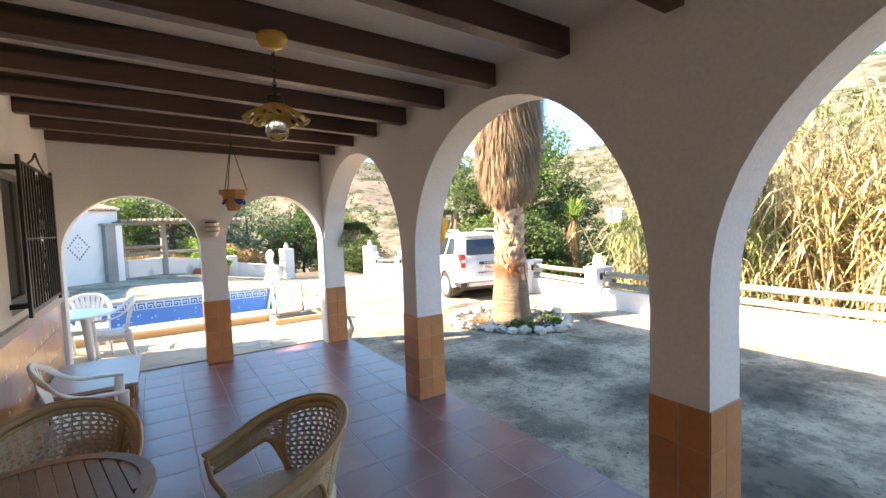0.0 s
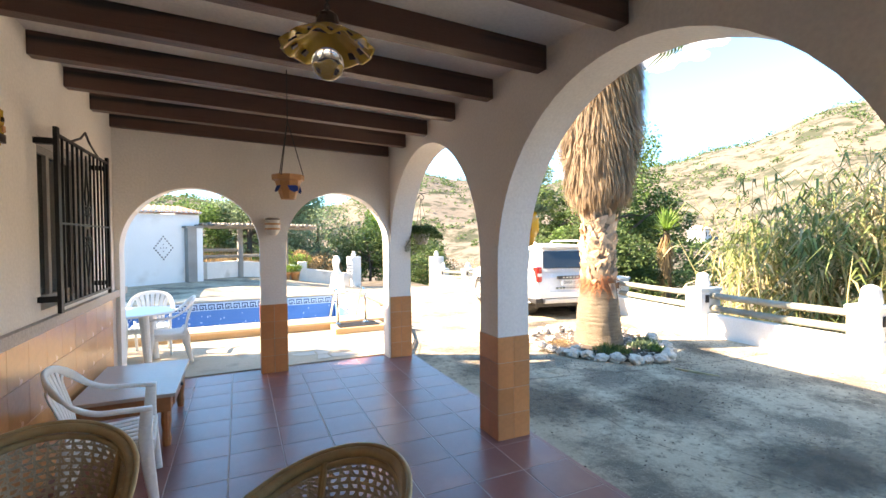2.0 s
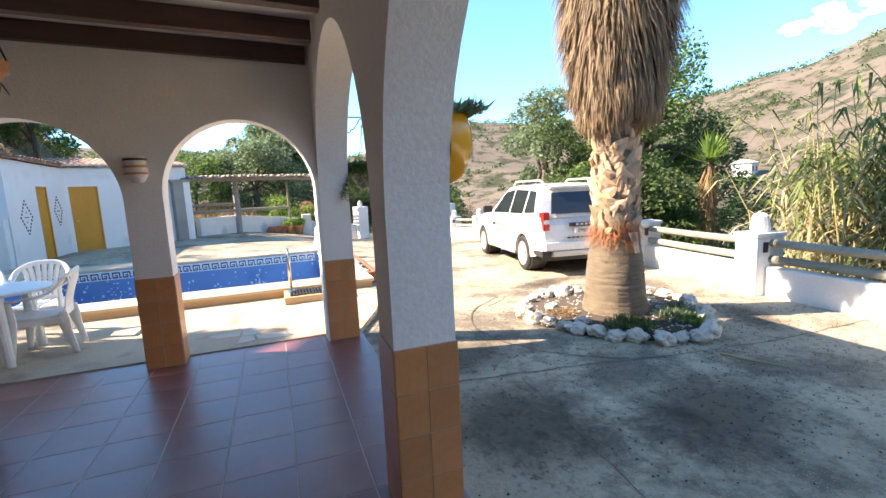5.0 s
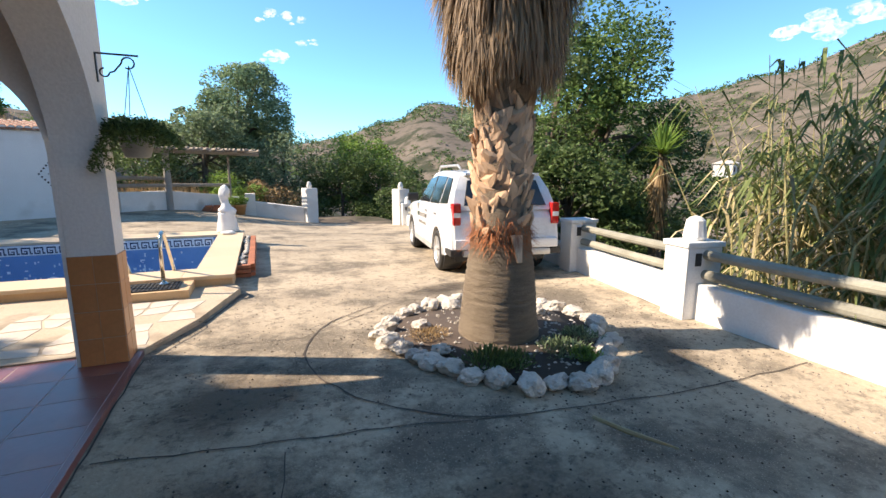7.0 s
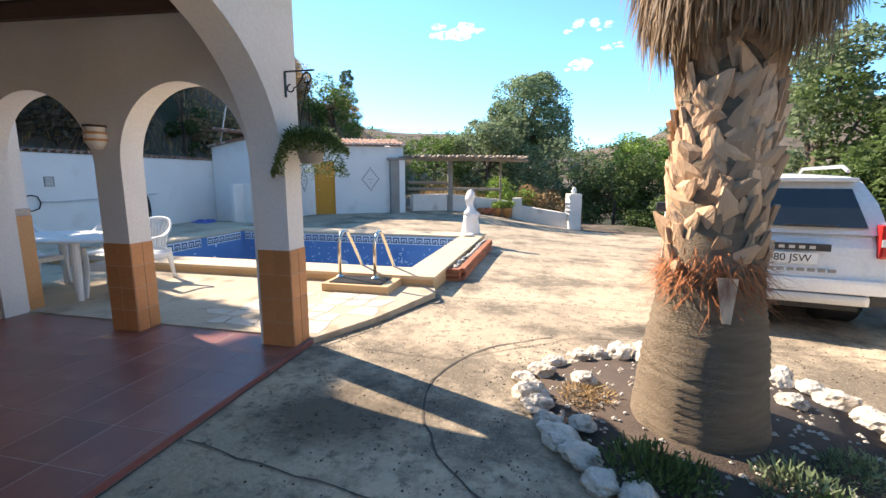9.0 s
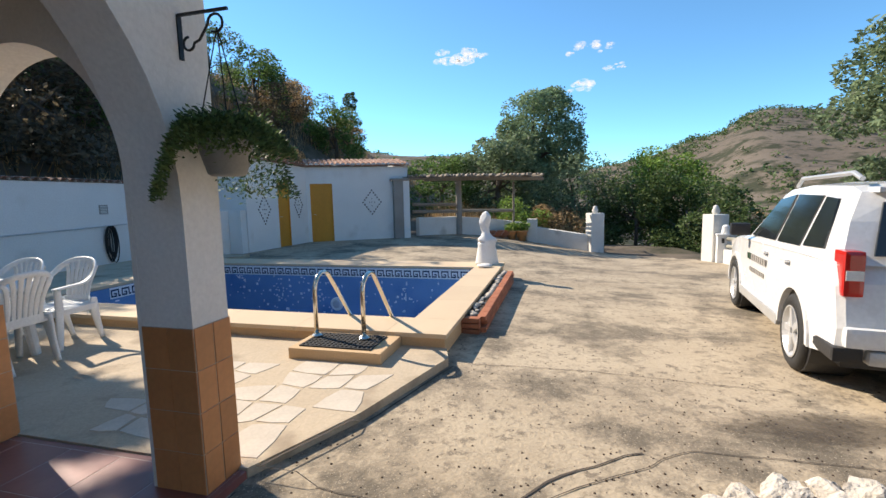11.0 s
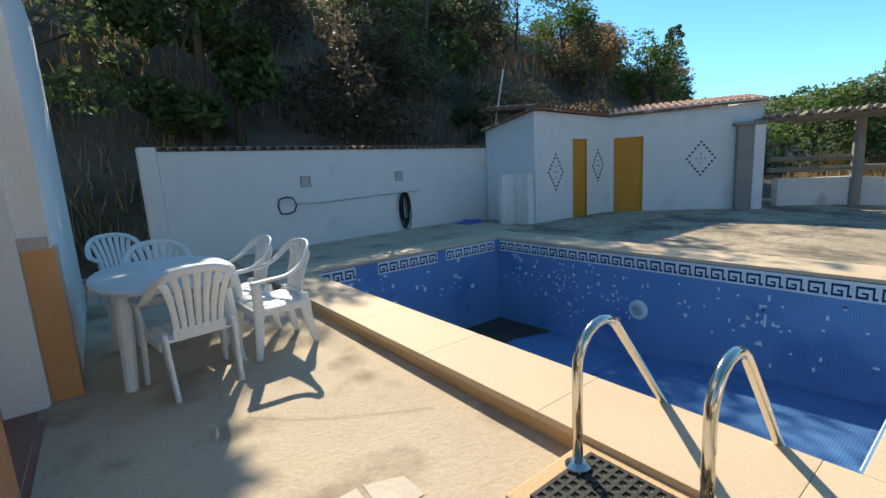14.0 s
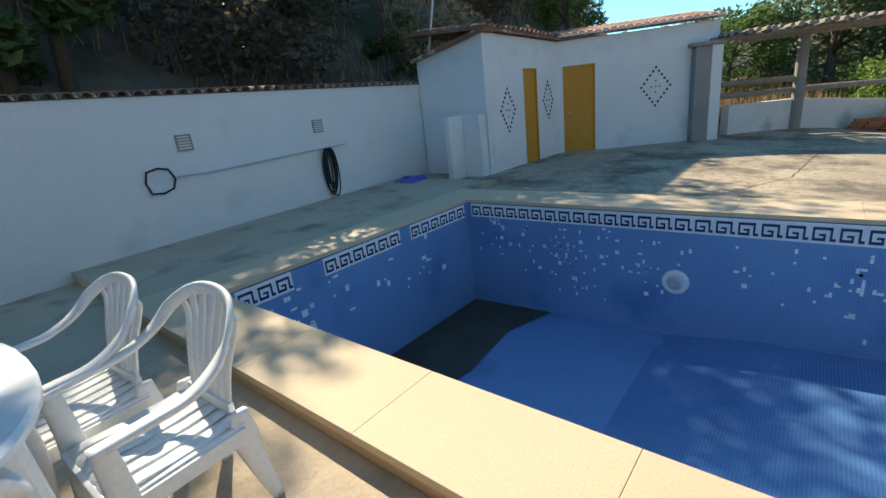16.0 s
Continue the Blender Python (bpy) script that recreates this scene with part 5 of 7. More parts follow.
def skirt():
    """Hanging dry leaves: narrow folded strips in layers."""
    bm = bmesh.new()
    for k in range(9000):
        a = rng.uniform(0, 2 * math.pi)
        zt = rng.uniform(2.55, 5.0)
        rt = 0.26 + rng.uniform(0, 0.12)
        l = rng.uniform(0.45, 1.05)
        zb = max(zt - l, 2.02 + rng.uniform(0, 0.30) ** 1.0 + 0.10 * math.sin(3 * a + 1))
        if zb > zt - 0.1:
            continue
        rb = 0.34 + 0.36 * min(1, max(0, (zb - 2.0) / 1.1)) ** 0.7 + rng.uniform(-0.10, 0.10)
        d = Vector((math.cos(a), math.sin(a), 0))
        da = rng.uniform(-0.22, 0.22)
        e = Vector((math.cos(a + da), math.sin(a + da), 0))
        t = Vector((-d.y, d.x, 0))
        w = rng.uniform(0.004, 0.013)
        p0, p1, p2 = d * rt + Vector((0, 0, zt)), (d * rt + e * rb) / 2 * 1.15 + Vector((0, 0, zb + (zt - zb) * 0.45)), e * rb + Vector((0, 0, zb))
        v = [bm.verts.new(q) for q in (p0 - t * w, p0 + t * w, p1 + t * w * 1.2, p1 - t * w * 1.2, p2)]
        bm.faces.new(v[:4])
        bm.faces.new((v[3], v[2], v[4]))
    return bm


sk = part("leaf_skirt", skirt(), SKIRT, palm, "thick skirt of dry hanging leaves")
# green fan leaves at the top
fan = bmesh.new()
for s in range(26):
    b = radians(-95 + 190 * s / 25)
    d = Vector((math.sin(b), 0, math.cos(b)))
    p0, p1, p2 = d * 0.05, d * 0.55 + Vector((0, -0.03, -0.02)), d * 0.95 + Vector((0, -0.12, -0.28))
    t = Vector((d.z, 0, -d.x)) * 0.03
    fan.faces.new([fan.verts.new(q) for q in (p0, p1 + t, p2, p1 - t)])
fan_me = mesh_of(fan, LEAF_MID)
for k in range(30):
    a, el = k * 137.5, rng.uniform(-25, 75)
    ra = radians(a)
    d = Vector((math.cos(ra) * math.cos(radians(el)), math.sin(ra) * math.cos(radians(el)), math.sin(radians(el))))
    base, tip = Vector((0, 0, 5.25)), Vector((0, 0, 5.25)) + d * rng.uniform(0.9, 1.3)
    bm = bmesh.new()
    tube(bm, [base, (base + tip) / 2 + Vector((0, 0, 0.06)), tip], [0.025, 0.018, 0.012], 6)
    st = part("leaf_stalk", bm, LEAF_MID, palm)
    o = shared("fan_leaf", fan_me, st, Matrix.Translation(tip) @ d.to_track_quat("Z", "Y").to_matrix().to_4x4() @ pose(0, 0, 0, rng.uniform(-30, 30), 0, rng.uniform(0, 360)))

# bed of soil with stones
bm = bmesh.new()
n = 36
rad = [1.02 + 0.06 * math.sin(3 * k * 2 * math.pi / n) for k in range(n)]
top = [bm.verts.new((PCX + 0.03 + rad[k] * math.cos(2 * math.pi * k / n), PCY + 0.06 + rad[k] * math.sin(2 * math.pi * k / n), yard(PCX, PCY) + 0.035)) for k in range(n)]
ctr = bm.verts.new((PCX, PCY, yard(PCX, PCY) + 0.11))
for k in range(n):
    bm.faces.new((top[k], top[(k + 1) % n], ctr))
low = [bm.verts.new((v.co.x, v.co.y, v.co.z - 0.3)) for v in top]
for k in range(n):
    bm.faces.new((low[k], low[(k + 1) % n], top[(k + 1) % n], top[k]))
tagged(part("garden_bed", bm, SOIL, smooth=True), "dark soil bed round the palm", "flower bed", kind="structure")
stones = []
for k in range(5):
    bm = bmesh.new()
    bmesh.ops.create_icosphere(bm, subdivisions=3, radius=0.12)
    for v in bm.verts:
        q = v.co.normalized()
        f = 0.8 + 0.35 * noise.noise(q * 1.3 + Vector((k * 7, 0, 0))) + 0.16 * noise.noise(q * 3.4 + Vector((0, k * 5, 0)))
        v.co = Vector((round(q.x * f * 5) / 5 * 0.35 + q.x * f * 0.65, q.y * f, q.z * f * 0.8)) * 0.13
    me = mesh_of(bm, STONE)
    stones.append(me)
for k in range(33):
    a = 2 * math.pi * k / 33 + rng.uniform(-0.05, 0.05)
    r = 1.08 + 0.06 * math.sin(3 * a) + rng.uniform(-0.06, 0.05)
    s = rng.uniform(0.75, 1.25)
    x, y = PCX + 0.03 + r * math.cos(a), PCY + 0.06 + r * math.sin(a)
    o = new("border_stone", stones[k % 5])
    tagged(o, "rough white limestone edging the palm bed", "stone", "border stones")
    o.matrix_world = Matrix.Translation((x, y, yard(x, y) + 0.05 * s)) @ pose(0, 0, 0, rng.uniform(-15, 15), rng.uniform(-15, 15), rng.uniform(0, 360)) @ Matrix.Diagonal((s * 1.1, s * 0.9, s * 0.85, 1))
for x, y, s in ((4.95, 5.75, 0.8), (4.9, 5.1, 0.7), (6.3, 5.75, 0.8)):
    o = new("border_stone", stones[1])
    tagged(o, "loose white limestone lying on the soil", "stone", "border stones")
    o.matrix_world = Matrix.Translation((x, y, yard(x, y) + 0.10)) @ Matrix.Diagonal((s, s, s * 0.7, 1))


# ---- foliage ----
def leaves(bm, centre, radius, count, size, r, squash=1.0, hollow=0.55):
    """Leaf blades scattered through a ball, denser to the outside."""
    for k in range(count):
        d = Vector((r.gauss(0, 1), r.gauss(0, 1), r.gauss(0, 1))).normalized()
        p = centre + Vector((d.x, d.y, d.z * squash)) * radius * (hollow + (1 - hollow) * r.random() ** 0.6)
        u = Vector((r.gauss(0, 1), r.gauss(0, 1), r.gauss(0, 0.6))).normalized()
        w = u.cross(Vector((r.gauss(0, 1), r.gauss(0, 1), r.gauss(0, 1)))).normalized()
        s = size * r.uniform(0.6, 1.4)
        bm.faces.new([bm.verts.new(q) for q in (p - u * s, p + w * s * 0.45, p + u * s, p - w * s * 0.45)])


def tree(name, at, height, spread_r, leaf, count, size, seed, label, trunk_r=0.14, low=0.25, clumps=22, tall=1.0):
    r = random.Random(seed)
    t = empty(name, pose(*at))
    tagged(t, label, "bush" if "bush" in name else "tree")
    tr, lf = bmesh.new(), bmesh.new()
    trunk_top = Vector((r.uniform(-.2, .2), r.uniform(-.2, .2), height * 0.55))
    tube(tr, [(0, 0, -0.5), (r.uniform(-.1, .1), r.uniform(-.1, .1), height * 0.25), trunk_top], [trunk_r, trunk_r * 0.8, trunk_r * 0.5], 8)
    for k in range(clumps):
        a = r.uniform(0, 2 * math.pi)
        f = r.random()
        z = height * (low + (0.93 - low) * f)
        rr = spread_r * (0.35 + 0.65 * math.sin(math.pi * min(1, 0.22 + 0.72 * f))) * r.uniform(0.45, 1.0)
        c = Vector((rr * math.cos(a), rr * math.sin(a), z))
        if k % 2 == 0:
            s = Vector((0, 0, height * 0.2)).lerp(trunk_top, r.random())
            tube(tr, [s, (s + c) / 2 + Vector((0, 0, 0.15)), c], [trunk_r * 0.35, trunk_r * 0.22, 0.02], 6)
        leaves(lf, c, spread_r * r.uniform(0.26, 0.48), count // clumps, size, r, 0.8 * tall)
    part("trunk", tr, BARK, t, smooth=True)
    part("crown", lf, leaf, t)
    return t


def place(name, az, dist, eye=(3.54, 1.76)):
    a = radians(az)
    x, y = eye[0] + dist * math.sin(a), eye[1] + dist * math.cos(a)
    return x, y, terrain(x, y) - 0.1


# large evergreens beyond the fence
tree("evergreen_tree", place("", 40.5, 12.0), 6.6, 2.1, LEAF_MID, 26000, 0.055, 1, "large dense evergreen tree beyond the fence", 0.2, 0.02, 38)
tree("evergreen_tree", place("", 35, 11.6), 6.0, 1.6, LEAF_DARK, 18000, 0.055, 2, "large dense evergreen tree beyond the fence", 0.18, 0.02, 30)
tree("evergreen_tree", place("", 46.5, 13.5), 5.6, 1.8, LEAF_DARK, 18000, 0.058, 3, "dark evergreen tree beyond the fence", 0.18, 0.02, 28)
tree("olive_tree", (10.0, 13.5, terrain(10.0, 13.5) - 0.1), 5.3, 1.5, LEAF_OLIVE, 15000, 0.06, 4, "grey green olive tree beyond the parked car", 0.2, 0.12, 28)
tree("evergreen_bush", place("", 38, 9.6), 2.3, 1.3, LEAF_DARK, 9000, 0.055, 5, "dark evergreen bush behind the fence", 0.1, 0.0, 22)
tree("evergreen_bush", place("", 44, 10.2), 1.9, 1.2, LEAF_DARK, 5000, 0.06, 6, "dark evergreen bush behind the fence", 0.1, 0.0, 20)
tree("evergreen_bush", place("", 52, 14), 2.4, 1.5, LEAF_MID, 5000, 0.07, 7, "green bush behind the fence", 0.1, 0.0, 20)
# beyond the gate and the low wall
tree("pine_tree", place("", -1.5, 31), 8.5, 2.8, LEAF_PINE, 30000, 0.095, 8, "large rounded pine behind the low wall", 0.3, 0.3, 46)
tree("olive_tree", place("", 3.0, 28), 4.6, 3.0, LEAF_OLIVE, 13000, 0.085, 9, "grey green olive behind the low wall", 0.2, 0.02, 30)
tree("olive_tree", place("", -5.5, 28), 4.4, 2.6, LEAF_OLIVE, 12000, 0.10, 10, "grey green olive behind the low wall", 0.2, 0.05, 26)
tree("green_tree", place("", 12.0, 29), 5.6, 2.4, LEAF_BRIGHT, 14000, 0.08, 11, "bright green tree beyond the gate", 0.2, 0.25, 28)
tree("evergreen_bush", place("", 9.5, 26.5), 3.4, 2.3, LEAF_DARK, 13000, 0.075, 12, "dark bush beyond the gate", 0.1, 0.0, 24)
tree("evergreen_bush", place("", 14.5, 25.5), 3.8, 2.3, LEAF_DARK, 13000, 0.075, 13, "dark bush beyond the gate", 0.1, 0.0, 24)
tree("evergreen_tree", place("", 17.5, 30), 4.4, 2.2, LEAF_DARK, 11000, 0.10, 14, "dark tree beyond the gate", 0.16, 0.02, 24)
tree("dry_bush", place("", 20, 25), 3.2, 1.8, LEAF_BROWN, 1500, 0.07, 15, "bare twiggy bush by the gate", 0.1, 0.1, 26)
tree("dry_bush", place("", 24, 24), 3.4, 1.8, LEAF_BROWN, 1500, 0.07, 16, "bare twiggy bush behind the car", 0.1, 0.1, 26)
tree("dry_bush", place("", 1.0, 24.6), 1.5, 1.6, LEAF_BROWN, 3500, 0.07, 17, "dry straw coloured bush behind the low wall", 0.06, 0.0, 18)
tree("green_bush", place("", -3.0, 24.5), 1.5, 1.5, LEAF_BRIGHT, 3500, 0.07, 18, "green bush behind the low wall", 0.06, 0.0, 18)
tree("green_bush", place("", -12, 27), 2.8, 2.2, LEAF_MID, 6000, 0.09, 19, "green bush behind the pergola", 0.1, 0.0, 22)
# on the bank above the boundary wall; tall seeds 20 and 36 are added to shade porch end and terrace
for k, (x, y, h, r, lf, sd) in enumerate(((-8.6, 8.7, 9.6, 1.4, LEAF_DARK, 20), (-9.5, 6.8, 6.5, 2.4, LEAF_DARK, 21), (-9.0, 12.8, 3.0, 1.9, LEAF_SCRUB, 22), (-10.5, 16.4, 6.0, 2.6, LEAF_DARK, 23),
                                         (-12.5, 10.6, 3.0, 2.2, LEAF_SCRUB, 24), (-14, 16.5, 4.0, 2.2, LEAF_OLIVE, 25), (-13, 20.5, 3.4, 2.0, LEAF_SCRUB, 26), (-16.5, 23, 4.0, 2.0, LEAF_MID, 27),
                                         (-12.5, 27.0, 4.2, 1.7, LEAF_MID, 28), (-9.3, 30, 4.0, 1.7, LEAF_MID, 29), (-8.5, 19, 2.2, 1.8, LEAF_BROWN, 30), (-8, 23, 2.2, 1.8, LEAF_BROWN, 31), (-5.5, 22.5, 2.2, 1.8, LEAF_MID, 32),
                                         (-8.7, 9.45, 8.4, 1.0, LEAF_DARK, 36), (-13, 30, 1.6, 1.8, LEAF_BROWN, 37), (-15, 33, 1.8, 2.0, LEAF_BROWN, 38), (-11.5, 34, 1.6, 1.8, LEAF_BROWN, 39), (-10.0, 3.5, 5.5, 2.4, LEAF_DARK, 33), (-17, 13, 4.5, 2.4, LEAF_SCRUB, 34), (-18, 19, 4.0, 2.2, LEAF_SCRUB, 35))):
    tree("hillside_tree" if h > 3 else "hillside_bush", (x, y, terrain(x, y) - 0.1), h, r, lf, 9000 if sd == 20 else 5000, 0.12 if sd == 20 else 0.09, sd,
         "shaded tree on the bank above the wall, the two tallest added to cast shade" if h > 3 else "dry bush on the bank above the wall", 0.12, 0.02, 22)

bank_trees = [o for o in bpy.data.objects if o.name.startswith("hillside_tree")]
r3 = random.Random(12)
for k in range(34):
    x, y = r3.uniform(-26, -7.6), r3.uniform(13, 46)
    if (y > 30 and x > -11) or (y < 16 and x > -10.5):
        continue
    o = copy_thing(bank_trees[1 + k % (len(bank_trees) - 1)], pose(x, y, terrain(x, y) - 0.5, 0, 0, r3.uniform(0, 360)))
    f = r3.uniform(0.45, 0.8)
    o.matrix_world = pose(x, y, terrain(x, y) - 0.3, 0, 0, r3.uniform(0, 360)) @ Matrix.Diagonal((f * 1.15, f * 1.15, f, 1))

# small white house on the far slope
fa = radians(55.3)
hx, hy = 3.5 + 92 * math.sin(fa), 4 + 92 * math.cos(fa)
fh = empty("far_house", pose(hx, hy, terrain(hx, hy), 0, 0, 20))
tagged(fh, "small pale house far off on the dry slope", "house")
part("wall", cbox(-1.9, 1.9, -1.5, 1.5, -1.5, 2.1), ROUGHWALL, fh)
bm = bmesh.new()
box(bm, -2.1, 2.1, -1.7, 1.7, 2.1, 2.25)
box(bm, -2.1, 2.1, -0.02, 0.02, 2.25, 2.8)
bmesh.ops.convex_hull(bm, input=bm.verts)
part("roof", bm, MORTAR, fh)
for x in (-1.0, 0.8):
    part("window", cbox(x - 0.3, x + 0.3, -1.53, -1.502, 0.8, 1.6), DARK, fh)

# scrub on the hills
scrub = bmesh.new()
r2 = random.Random(77)
for k in range(11000):
    a, d = radians(r2.uniform(-75, 110)), 45 + 235 * r2.random() ** 0.7
    x, y = 3.5 + d * math.sin(a), 4 + d * math.cos(a)
    if noise.noise((x * 0.022, y * 0.022, 9)) + 0.5 * noise.noise((x * 0.09, y * 0.09, 4)) < r2.uniform(-0.35, 0.35):
        continue
    z = terrain(x, y)
    s = r2.uniform(0.35, 1.3) * (1 + d / 300)
    leaves(scrub, Vector((x, y, z + s * 0.4)), s, 16, 0.25 * s + 0.08, r2, 0.7, 0.3)
o = tagged(part("hill_scrub", scrub, LEAF_DARK), "scattered grey green scrub on the dry hills", "scrub", kind="stuff")
straw = bmesh.new()
for k in range(30000):
    side = r2.random()
    if side < 0.85:
        x, y = -6.6 - 24 * r2.random() ** 1.3, r2.uniform(4, 44)
        if noise.noise((x * 0.25, y * 0.25, 3)) < -0.1:
            continue
    else:
        x, y = r2.uniform(-2, 6), r2.uniform(23.3, 30)
    z = terrain(x, y)
    h = r2.uniform(0.2, 0.75)
    q = Vector((r2.uniform(-.2, .2), r2.uniform(-.2, .2), h))
    t = Vector((r2.uniform(-1, 1), r2.uniform(-1, 1), 0)).normalized() * 0.02
    p = Vector((x, y, z))
    straw.faces.new([straw.verts.new(v) for v in (p - t, p + t, p + q)])
tagged(part("dry_grass", straw, LEAF_BROWN), "dry straw coloured grass on the bank", "grass", kind="stuff")


# ---- cane, yucca ----
def cane_clump(seed, n, h, dry):
    r = random.Random(seed)
    st, gr, dr = bmesh.new(), bmesh.new(), bmesh.new()
    for k in range(n):
        x, y = r.gauss(0, 0.42), r.gauss(0, 0.42)
        hh = h * r.uniform(0.6, 1.05)
        lean = Vector((r.gauss(0, 0.14), r.gauss(0, 0.14), 1))
        p0, p1, p2 = Vector((x, y, -0.4)), Vector((x, y, 0)) + lean * hh * 0.55, Vector((x, y, 0)) + lean * hh + Vector((r.gauss(0, .2), r.gauss(0, .2), -0.1))
        tube(st, [p0, p1, p2], [0.013, 0.011, 0.004], 5, cap=False)
        for j in range(16):
            f = r.uniform(0.12, 1)
            p = p0.lerp(p1, f * 2) if f < 0.5 else p1.lerp(p2, f * 2 - 1)
            a = r.uniform(0, 2 * math.pi)
            d = Vector((math.cos(a), math.sin(a), 0))
            l = r.uniform(0.3, 0.75)
            isdry = r.random() < (dry + 0.35 * (1 - f))
            up = -0.15 if isdry else 0.32
            m1, m2 = p + d * l * 0.5 + Vector((0, 0, up * l)), p + d * l + Vector((0, 0, (up - 0.6) * l))
            t = Vector((-d.y, d.x, 0)) * 0.020
            b = dr if isdry else gr
            v = [b.verts.new(q) for q in (p - t * 0.4, p + t * 0.4, m1 + t, m1 - t, m2)]
            b.faces.new(v[:4])
            b.faces.new((v[3], v[2], v[4]))
    return st, gr, dr


cane_src = []
for seed, n, h, dry in ((41, 28, 3.2, 0.10), (42, 50, 3.8, 0.75), (43, 26, 2.2, 0.25)):
    c = empty("giant_cane", pose(0, 0, 0))
    st, gr, dr = cane_clump(seed, n, h, dry)
    tagged(c, "tall dry straw coloured giant cane" if dry > 0.5 else "tall green giant cane with arching leaves", "cane", "cane thicket")
    stems = part("stem_thicket", st, CANE_STEM if dry < 0.5 else CANE_DRY, c)
    stems["kind"] = "stuff"
    part("foliage", gr, CANE_LEAF, c)["kind"] = "stuff"
    part("dry_foliage", dr, CANE_DRY, c, "dry straw coloured leaves")["kind"] = "stuff"
    cane_src.append(c)
spots = [(9.9, 5.7, 2), (10.2, 5.1, 0), (9.6, 4.5, 2), (10.8, 4.9, 0), (9.9, 3.7, 0), (10.9, 3.9, 1), (9.5, 2.9, 2), (9.8, 2.0, 1), (10.7, 2.6, 1), (9.4, 1.1, 1), (10.4, 1.0, 1), (9.6, 0.0, 1), (10.7, -0.3, 1), (9.5, -1.3, 1), (10.6, -1.6, 1), (9.7, -2.8, 1), (11.8, 2.2, 1), (11.9, 0.4, 1), (10.8, -3.4, 1)]
used = set()
for x, y, k in spots:
    m = pose(x, y, terrain(x, y) + 0.15, 0, 0, (x * 97 + y * 53) % 360)
    if k in used:
        copy_thing(cane_src[k], m)
    else:
        cane_src[k].matrix_world = m
        used.add(k)
yx, yy = 10.6, 8.15
yu = empty("yucca", pose(yx, yy, terrain(yx, yy)))
tagged(yu, "yucca with a green crown over a skirt of dry leaves", "yucca")
dz = -terrain(yx, yy)
bm = bmesh.new()
tube(bm, [(0, 0, -0.3), (0.03, 0, 1.0 + dz), (0, 0, 1.9 + dz)], [0.13, 0.11, 0.08], 10)
part("trunk", bm, BARK, yu)
bd, bg2 = bmesh.new(), bmesh.new()
for k in range(460):
    a = rng.uniform(0, 6.283)
    d = Vector((math.cos(a), math.sin(a), 0))
    z = rng.uniform(0.55, 1.75) + dz
    p, q = d * 0.07 + Vector((0, 0, z)), d * rng.uniform(0.16, 0.30) + Vector((0, 0, z - rng.uniform(0.35, 0.6)))
    t = Vector((-d.y, d.x, 0)) * 0.016
    bd.faces.new([bd.verts.new(v) for v in (p - t, p + t, q)])
for k in range(120):
    a, el = rng.uniform(0, 6.283), rng.uniform(-0.25, 1.4)
    d = Vector((math.cos(a) * math.cos(el), math.sin(a) * math.cos(el), math.sin(el)))
    p = Vector((0, 0, 1.85 + dz + rng.uniform(-.1, .1)))
    q = p + d * rng.uniform(0.45, 0.68)
    t = d.cross(Vector((0, 0, 1))).normalized() * 0.022
    bg2.faces.new([bg2.verts.new(v) for v in (p - t, p + d * 0.3 - t, q, p + d * 0.3 + t, p + t)])
part("dry_skirt", bd, LEAF_BROWN, yu, "dry hanging leaves")
part("crown", bg2, LEAF_BRIGHT, yu, "green sword leaves")

# small plants in the palm bed
for k, (x, y, w, h, lf) in enumerate(((5.15, 4.75, 0.17, 0.19, LEAF_DARK), (5.35, 4.70, 0.15, 0.15, LEAF_DARK), (5.9, 4.75, 0.18, 0.16, LEAF_OLIVE), (6.25, 5.0, 0.15, 0.14, LEAF_OLIVE), (4.95, 5.55, 0.16, 0.08, LEAF_BROWN), (6.0, 4.6, 0.1, 0.12, LEAF_BRIGHT))):
    bm = bmesh.new()
    for j in range(420):
        a, rr = rng.uniform(0, 6.283), w * rng.random() ** 0.6
        p = Vector((rr * math.cos(a), rr * math.sin(a), 0))
        q = p * 1.25 + Vector((rng.gauss(0, .03), rng.gauss(0, .03), h * rng.uniform(0.2, 1.0) * (1.1 - 0.5 * rr / w)))
        p = p.lerp(q, 0.6) + Vector((rng.gauss(0, .012), rng.gauss(0, .012), 0))
        t = Vector((rng.uniform(-1, 1), rng.uniform(-1, 1), 0)).normalized() * 0.007
        bm.faces.new([bm.verts.new(v) for v in (p - t, p + t, q + t * 0.5, q - t * 0.5)])
    o = tagged(empty("bed_plant", pose(x, y, yard(x, y) + 0.05)), "small bushy plant in the palm bed", "plant")
    part("foliage", bm, lf, o)["kind"] = "stuff"



FLAG = material("worn flagstone", (0.48, 0.41, 0.33), (0.62, 0.55, 0.46), 0.9, 3, 0.4, 40)
# ---- terrace, deck, marks on the ground ----
def sheet(name, pts, z, thick, mat, label, cat):
    bm = bmesh.new()
    top = [bm.verts.new((x, y, z)) for x, y in pts]
    bot = [bm.verts.new((x, y, z - thick)) for x, y in pts]
    bm.faces.new(top)
    bm.faces.new(bot[::-1])
    for k in range(len(pts)):
        bm.faces.new((bot[k], bot[(k + 1) % len(pts)], top[(k + 1) % len(pts)], top[k]))
    bmesh.ops.recalc_face_normals(bm, faces=bm.faces)
    return tagged(part(name, bm, mat), label, cat, kind="structure")


